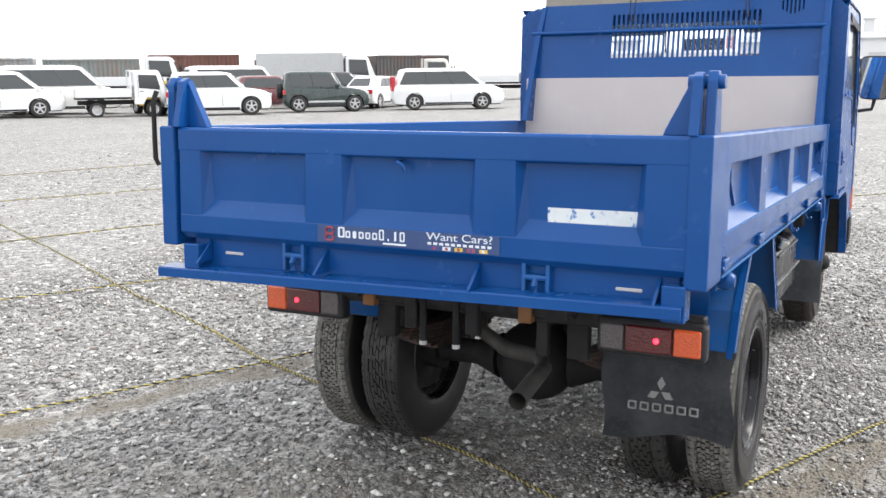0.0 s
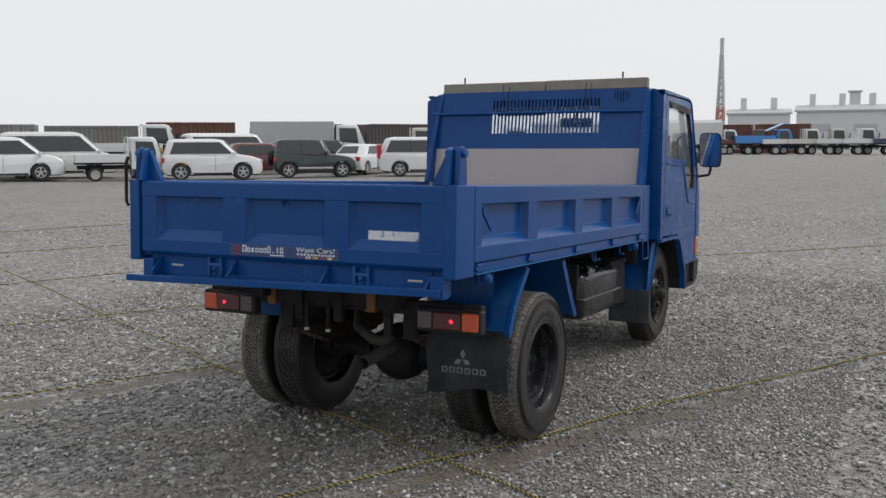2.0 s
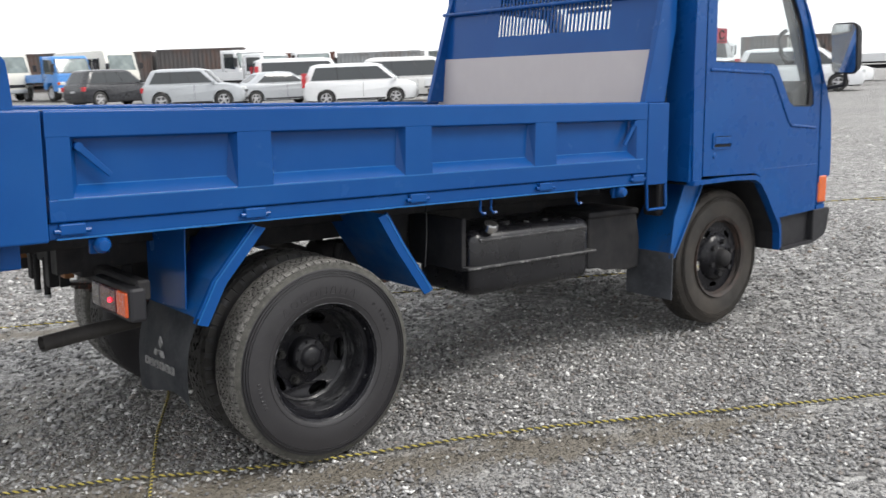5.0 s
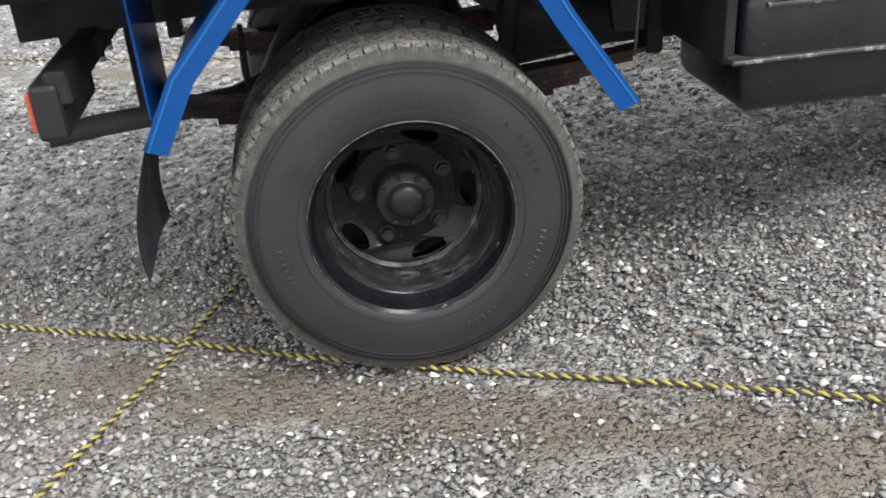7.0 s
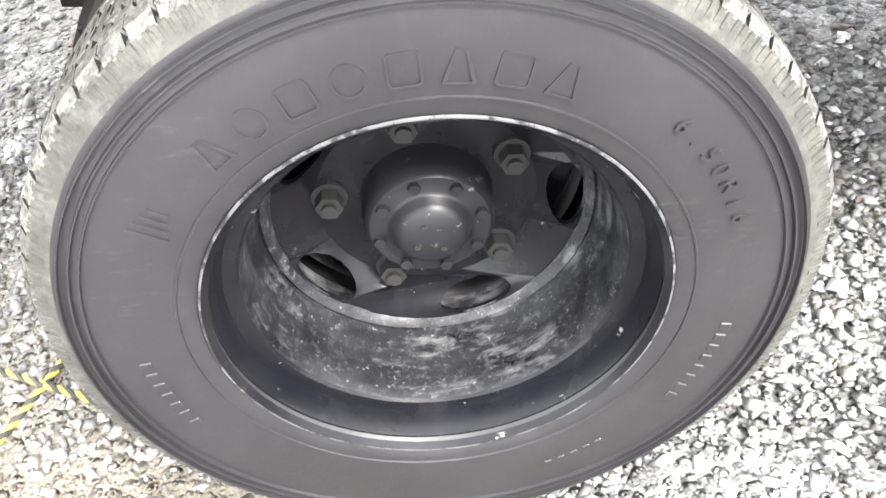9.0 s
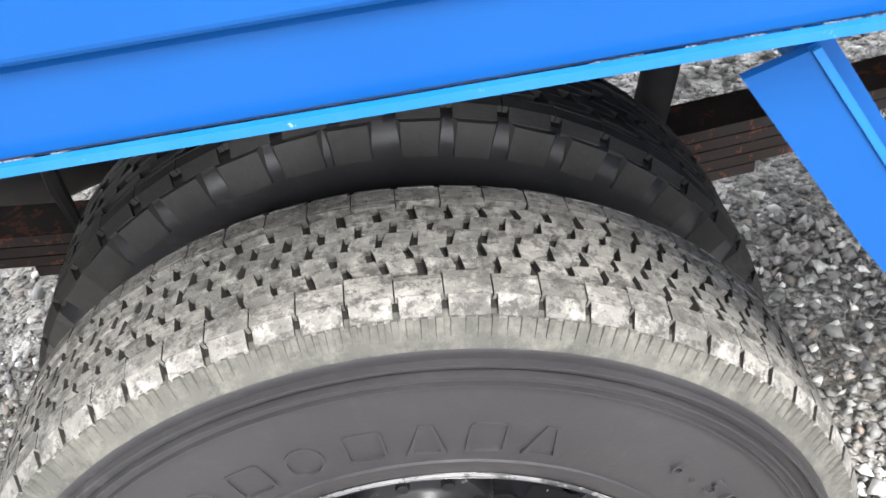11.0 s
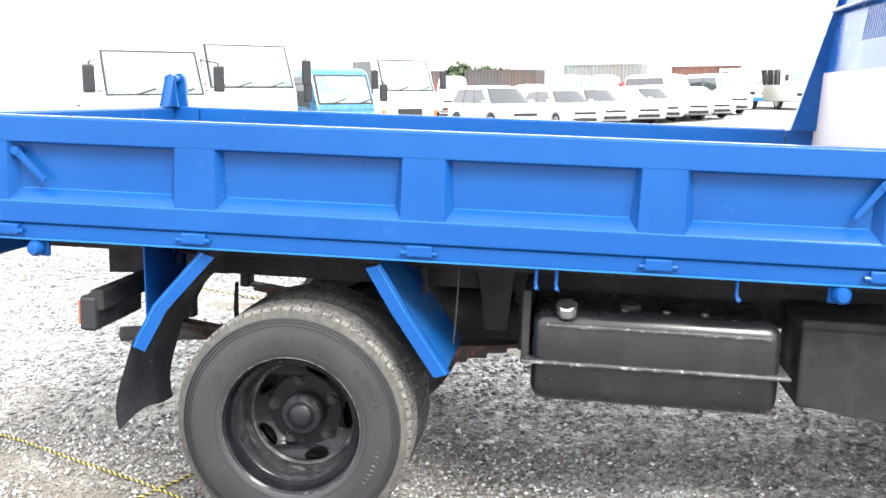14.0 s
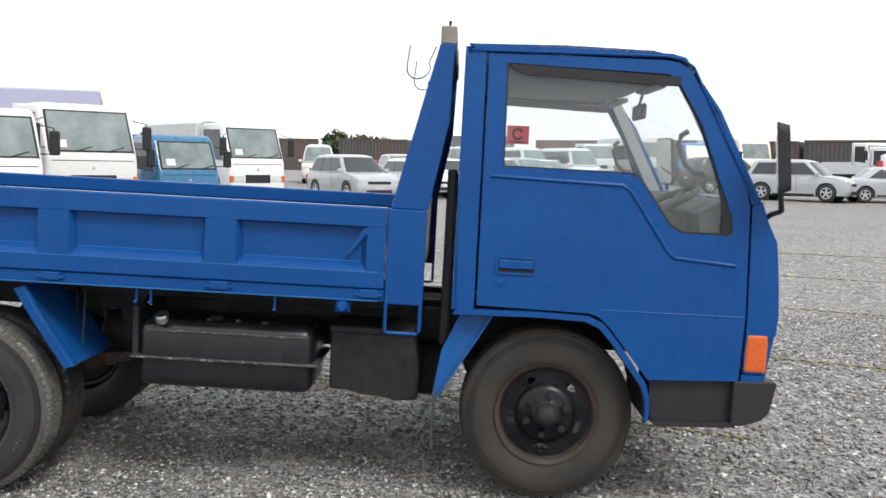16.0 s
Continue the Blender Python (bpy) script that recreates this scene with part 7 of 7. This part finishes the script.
# the line along the far side
car("suv", "silver", at(15.7, 35.0, 126), "silver SUV with alloy wheels at the end of a row", "suv")
car("suv", "black", at(14.4, 41.0, 75), "black SUV behind the silver one", "suv")
car("sedan", "silver", at(19.3, 34.6, 96), "silver sedan with red tail lamps beside the SUV", "sedan")
lorry(at(14.6, 50.2, 172), "bright blue cab-over truck facing the yard", "blue", 5.0, 1.9, 2.3, 1.6, "flat", .42)
bus(at(12.2, 54.0, 165), "cream minibus facing the yard", 6.0, 2.0, 2.6)
bus(at(18.4, 54.4, 168), "white minibus beside the blue truck", 6.0, 2.0, 2.6)
lorry(at(9.4, 54.0, 165), "white cab-over truck with a blue bumper strip", "white", 5.0, 1.8, 2.2, 1.6, "flat", .4, bumper="teal")
lorry(at(22.3, 45.0, 175), "white truck in the back row", "white", 5.0, 1.9, 2.4, 1.6, "flat", .42)
lorry(at(26.5, 44, 200), "white truck near the containers", "white", 5.0, 1.9, 2.3, 1.6, "flat", .42)
# trucks that face the yard beside the office
lorry(at(-7.6, 13.9, 136), "white cab-over truck facing the yard", "white", 5.0, 1.75, 2.25, 1.6, "flat", .42)
lorry(at(-6.8, 16.3, 136), "pale lilac-white cab-over truck facing the yard", "pearl", 5.0, 1.80, 2.46, 1.6, "flat", .42)
lorry(at(-5.4, 18.6, 136), "small teal blue pickup truck facing the yard", "teal", 4.2, 1.45, 1.95, 1.35, "flat", .34)
lorry(at(-4.9, 22.6, 136), "white light truck with a dump body", "white", 4.7, 1.65, 2.4, 1.5, "box", .38, cargo_mat=BOXWHITE, box_h=1.4)
car("suv", "silver", at(-2.0, 31.0, 146), "silver SUV parked beside a light truck", "suv")
for i, (k, c) in enumerate((("hatch", "white"), ("hatch", "white"), ("sedan", "white"), ("hatch", "pearl"), ("wagon", "silver"), ("sedan", "white"))):
    car(k, c, at(0.2 + i * 1.15, 34.0 + i * 1.7, 150), "%s car in a slanted line of used cars" % ("white" if c == "white" else "pale"), "car", "slanted line of cars")
for i, (x, y, k, c) in enumerate(((5.0, 48, "van", "white"), (7.6, 47, "van", "white"), (-1.5, 49, "wagon", "silver"), (-5.5, 46, "van", "pearl"), (-9.5, 43, "minivan", "white"), (2.2, 46, "van", "grey"), (20.5, 58, "minivan", "silver"), (0.5, 57, "van", "grey"))):
    car(k, c, at(x, y, 150 + 7 * i), "%s %s in the crowded back rows" % (c if c != "pearl" else "pale", "van" if k == "van" else "car"), "van" if k == "van" else "car", "back rows")
# far side of the yard
car("hatch", "black", at(51.2, 11.6, 152), "black hatchback alone in the open yard", "hatchback")
for i, (x, y, az, c, cargo, lab) in enumerate((
        (98.5, 33.5, 165, "white", "box", "white box truck in the far row"), (100, 29.8, 168, "white", "box", "white box truck beside a grey one in the far row"),
        (100.6, 25.8, 170, "grey", "flat", "grey truck in the far row"), (101.3, 22.6, 172, "white", "box", "white box truck nose out in the far row"),
        (102, 19.3, 175, "white", "box", "white box truck with a long body in the far row"), (103, 16.4, 178, "maroon", "flat", "dark open-bed truck in the far row"),
        (103, 13.8, 180, "blue", "raised", "blue truck with its wind deflector raised in the far row"),
        (103.3, 11.0, 182, "white", "flat", "white truck in the far row"), (103.5, 8.4, 184, "cream", "flat", "pale green-white truck in the far row"),
        (103.5, 5.6, 186, "white", "flat", "white truck beside a pale one in the far row"), (103, 2.8, 188, "white", "flat", "white truck at the far end of the row"), (102.5, 0.0, 190, "navy", "flat", "dark blue truck at the far end of the row"), (102, -2.8, 190, "cream", "box", "cream box truck at the far end of the row"))):
    lorry(at(x, y, az - 20), lab, c, 6.0, 2.1, 2.7, 1.7, cargo, .45, cargo_mat=BOXWHITE if cargo == "box" else None, box_h=2.3)

# ---- containers, buildings and distance ----
def ribbed(name, col, rust):
    m = Mat(name, col, 0.75)
    m.over(m.ramp(m.noise(0.9, 5, 0.7, (1, 1, 0.25)), 0.5, 0.7, 0, 0.85), rust)
    m.over(m.ramp(m.noise(7, 4, 0.7, (1, 1, 0.1)), 0.5, 0.75, 0, 0.5), tuple(c * 0.5 for c in col))
    return m.m


CONT = [ribbed("rusty_brown_container", (0.13, 0.06, 0.045), (0.07, 0.03, 0.02)), ribbed("grey_container", (0.25, 0.26, 0.265), (0.17, 0.13, 0.11)), ribbed("dark_container", (0.07, 0.065, 0.065), (0.12, 0.06, 0.04)),
        ribbed("pale_container", (0.33, 0.33, 0.31), (0.26, 0.19, 0.15)), ribbed("red_brown_container", (0.12, 0.05, 0.04), (0.1, 0.05, 0.04)), ribbed("grey_green_container", (0.17, 0.19, 0.185), (0.18, 0.12, 0.1))]
rng = random.Random(5)


def container(x, y, az, kind, L=6.06, H=2.6):
    ob = thing("shipping_container", ("rusty brown", "grey", "dark stained", "pale grey", "red-brown", "grey-green")[kind] + " shipping container closing off the yard", "container", at(x, y, az), "containers round the yard")
    mat = CONT[kind]
    pts = []
    n = int(L / 0.28)
    for i in range(n):
        x0 = -L / 2 + L * i / n
        w = L / n
        pts += [(x0, -1.20), (x0 + w * .32, -1.20), (x0 + w * .5, -1.165), (x0 + w * .82, -1.165)]
    pts += [(L / 2, -1.2), (L / 2, 1.2), (-L / 2, 1.2)]
    part("body", prism(B(), pts, "z", 0.12, H - 0.08), mat, ob)
    bm = B()
    for sx in (-1, 1):
        for sy in (-1, 1):
            box(bm, *sorted((sx * L / 2, sx * (L / 2 - .14))), *sorted((sy * 1.22, sy * 1.1)), 0, H)
    for z in (0, H - .14):
        for sy in (-1, 1):
            box(bm, -L / 2 + .14, L / 2 - .14, *sorted((sy * 1.22, sy * 1.14)), z, z + .14)
    part("corner_frame", bm, mat, ob)
    part("roof", box(B(), -L / 2 + .05, L / 2 - .05, -1.15, 1.15, H - .09, H - .03), mat, ob)
    return ob


line = [(-34, 74), (-9, 77), (15, 70), (37, 57), (51, 43), (65, 33)]
for (xa, ya), (xb, yb) in zip(line, line[1:]):
    d = Vector((xb - xa, yb - ya))
    k = int(d.length / 6.3)
    for i in range(k):
        p = Vector((xa, ya)) + d * (i + .5) / k
        container(p.x, p.y, math.degrees(math.atan2(d.x, d.y)) , rng.choice((0, 1, 2, 2, 3, 4, 0, 5)), 6.06, 2.6 if rng.random() < .7 else 2.9)
for i, (x, y) in enumerate(((112, 26), (113, 19.5), (113, 13))):
    container(x, y, 178, (2, 4, 0)[i], 6.06, 3.4)

PALEWALL = paint("pale_rendered_wall", (0.5, 0.51, 0.53), 0.8, 0.3, (0.4, 0.4, 0.4))
LILAC = paint("lilac_grey_cladding", (0.36, 0.36, 0.5), 0.6, 0.2, (0.4, 0.4, 0.45))
DIMWALL = paint("grey_cladding", (0.3, 0.3, 0.32), 0.8, 0.3)
HAZEWALL = paint("far_pale_wall", (0.58, 0.59, 0.6), 0.9, 0.2, (0.5, 0.5, 0.5))


def office():
    ob = thing("office_building", "low office with a flat lilac-grey canopy", "building", at(-14.1, 32.0, 70))
    part("wall", box(B(), -2, 2, -2.5, 2.5, 0, 3.0), DIMWALL, ob)
    part("roof", box(B(), -2.4, 2.4, -3.2, 3.2, 3.0, 3.75, 0.05), LILAC, ob, "flat lilac canopy")
    for i in range(2):
        w = part("window", box(B(), -1.6 + i * 1.7, -0.3 + i * 1.7, -2.56, -2.48, 1.0, 2.3), DARKGLASS, ob)
        part("sill", box(B(), -1.7 + i * 1.7, -0.2 + i * 1.7, -2.62, -2.49, 0.92, 1.0), PALEWALL, w)
    for i in range(3):
        part("canopy_post", tube(B(), [(-2.2 + i * 2.2, -3.0, 0), (-2.2 + i * 2.2, -3.0, 3.0)], 0.08, 10), PALEWALL, ob)


office()


def shed(x, y, az, L, D, H, label, stacks=0):
    ob = thing("warehouse", label, "building", at(x, y, az))
    part("wall", box(B(), -L / 2, L / 2, -D / 2, D / 2, 0, H), HAZEWALL, ob)
    part("roof", prism(B(), [(-D / 2 - .4, H), (0, H + D * .07), (D / 2 + .4, H), (D / 2 + .4, H + .3), (0, H + D * .07 + .3), (-D / 2 - .4, H + .3)], "x", -L / 2 - .4, L / 2 + .4), BOXGREY, ob)
    n = int(L / 6)
    for i in range(n):
        part("window", box(B(), -L / 2 + (i + .25) * L / n, -L / 2 + (i + .75) * L / n, -D / 2 - .05, -D / 2 + .05, H * .45, H * .65), BOXGREY, ob)
    for i in range(stacks):
        part("roof_vent", box(B(), -L / 2 + (i + .4) * L / stacks, -L / 2 + (i + .6) * L / stacks, -2, 2, H, H + D * .07 + 2.5), HAZEWALL, ob)


shed(203.8, 29.3, 171, 12, 14, 6.8, "pale warehouse with a low roof far behind the trucks", 2)
shed(208, 13.5, 175, 17, 18, 7.2, "long pale warehouse far behind the trucks", 3)
shed(246, 13.4, 176, 2.4, 2.4, 13, "tall pale silo building in the distance")
shed(202, 58.8, 164, 5.6, 6, 7.8, "small pale block on the horizon")
shed(125, 40, 165, 16, 6, 3.6, "long pale trailer shed behind the far row")
shed(126, 30, 168, 14, 6, 3.6, "pale storage shed behind the far row")

MASTRED = paint("red_mast_paint", (0.45, 0.2, 0.17), 0.7, 0.4, (0.5, 0.4, 0.4))
MASTWHITE = paint("white_mast_paint", (0.5, 0.5, 0.5), 0.7, 0.4, (0.4, 0.4, 0.4))


def mast(x, y, H):
    ob = thing("lattice_mast", "tall red and white lattice mast on the horizon", "mast", at(x, y, 0))
    n = 14
    for i in range(n):
        z0, z1 = H * i / n, H * (i + 1) / n
        w0, w1 = 0.8 * (1 - z0 / H) + 0.3, 0.8 * (1 - z1 / H) + 0.3
        bm = B()
        cs = ((-1, -1), (1, -1), (1, 1), (-1, 1))
        for k in range(4):
            (a, b), (c, d) = cs[k], cs[(k + 1) % 4]
            tube(bm, [(a * w0, b * w0, z0), (a * w1, b * w1, z1)], 0.22, 5)
            tube(bm, [(a * w0, b * w0, z0), (c * w1, d * w1, z1)], 0.13, 4)
            tube(bm, [(c * w0, d * w0, z0), (a * w1, b * w1, z1)], 0.13, 4)
            tube(bm, [(a * w1, b * w1, z1), (c * w1, d * w1, z1)], 0.13, 4)
        part("mast_section", bm, MASTRED if i % 4 < 2 and i < 8 else MASTWHITE, ob)
    part("mast_top", tube(B(), [(0, 0, H), (0, 0, H + 4)], 0.5, 8), MASTWHITE, ob)


mast(242, 44.2, 23)
pole = thing("light_pole", "thin grey light pole far across the yard", "pole", at(122, 30.6, 0))
part("shaft", tube(B(), [(0, 0, 0), (0, 0, 6.6)], [0.14, 0.08], 8), CHASSIS, pole)

# bushes behind the far line
LEAF = Mat("dull_green_leaves", (0.05, 0.075, 0.035), 0.8)
LEAF.over(LEAF.ramp(LEAF.island(), 0.2, 1, 0, 0.8), (0.09, 0.115, 0.06))
LEAF = LEAF.m


def bush(x, y, R, H, seed):
    ob = thing("bush", "dull green rounded bush beyond the containers", "bush", at(x, y, 0), "far bushes")
    r = np.random.default_rng(seed)
    part("trunk", tube(B(), [(0, 0, 0), (0.1, 0, H * .4), (0.2, 0.1, H * .7)], [.18, .12, .05], 8), RUSTY, ob)
    vs, fs = [], []
    for k in range(1400):
        d = r.normal(0, 1, 3)
        d /= np.linalg.norm(d)
        p = d * np.array([R, R, H * .5]) * r.uniform(.55, 1.0) * (1 + .25 * math.sin(d[0] * 5 + seed) * math.sin(d[2] * 4)) + np.array([0, 0, H * .55])
        u, v = r.normal(0, .16, 3), r.normal(0, .16, 3)
        n = len(vs)
        vs += [tuple(p - u), tuple(p + v), tuple(p + u), tuple(p - v)]
        fs.append((n, n + 1, n + 2, n + 3))
    me = bpy.data.meshes.new("crown")
    me.from_pydata(vs, [], fs)
    me.materials.append(LEAF)
    c = new("crown", me)
    c.parent = ob


for i, x in enumerate((-10.5, -8.3, -6.5)):
    bush(x, 92 + i * 2, 1.7, 3.6 - .2 * i, i)
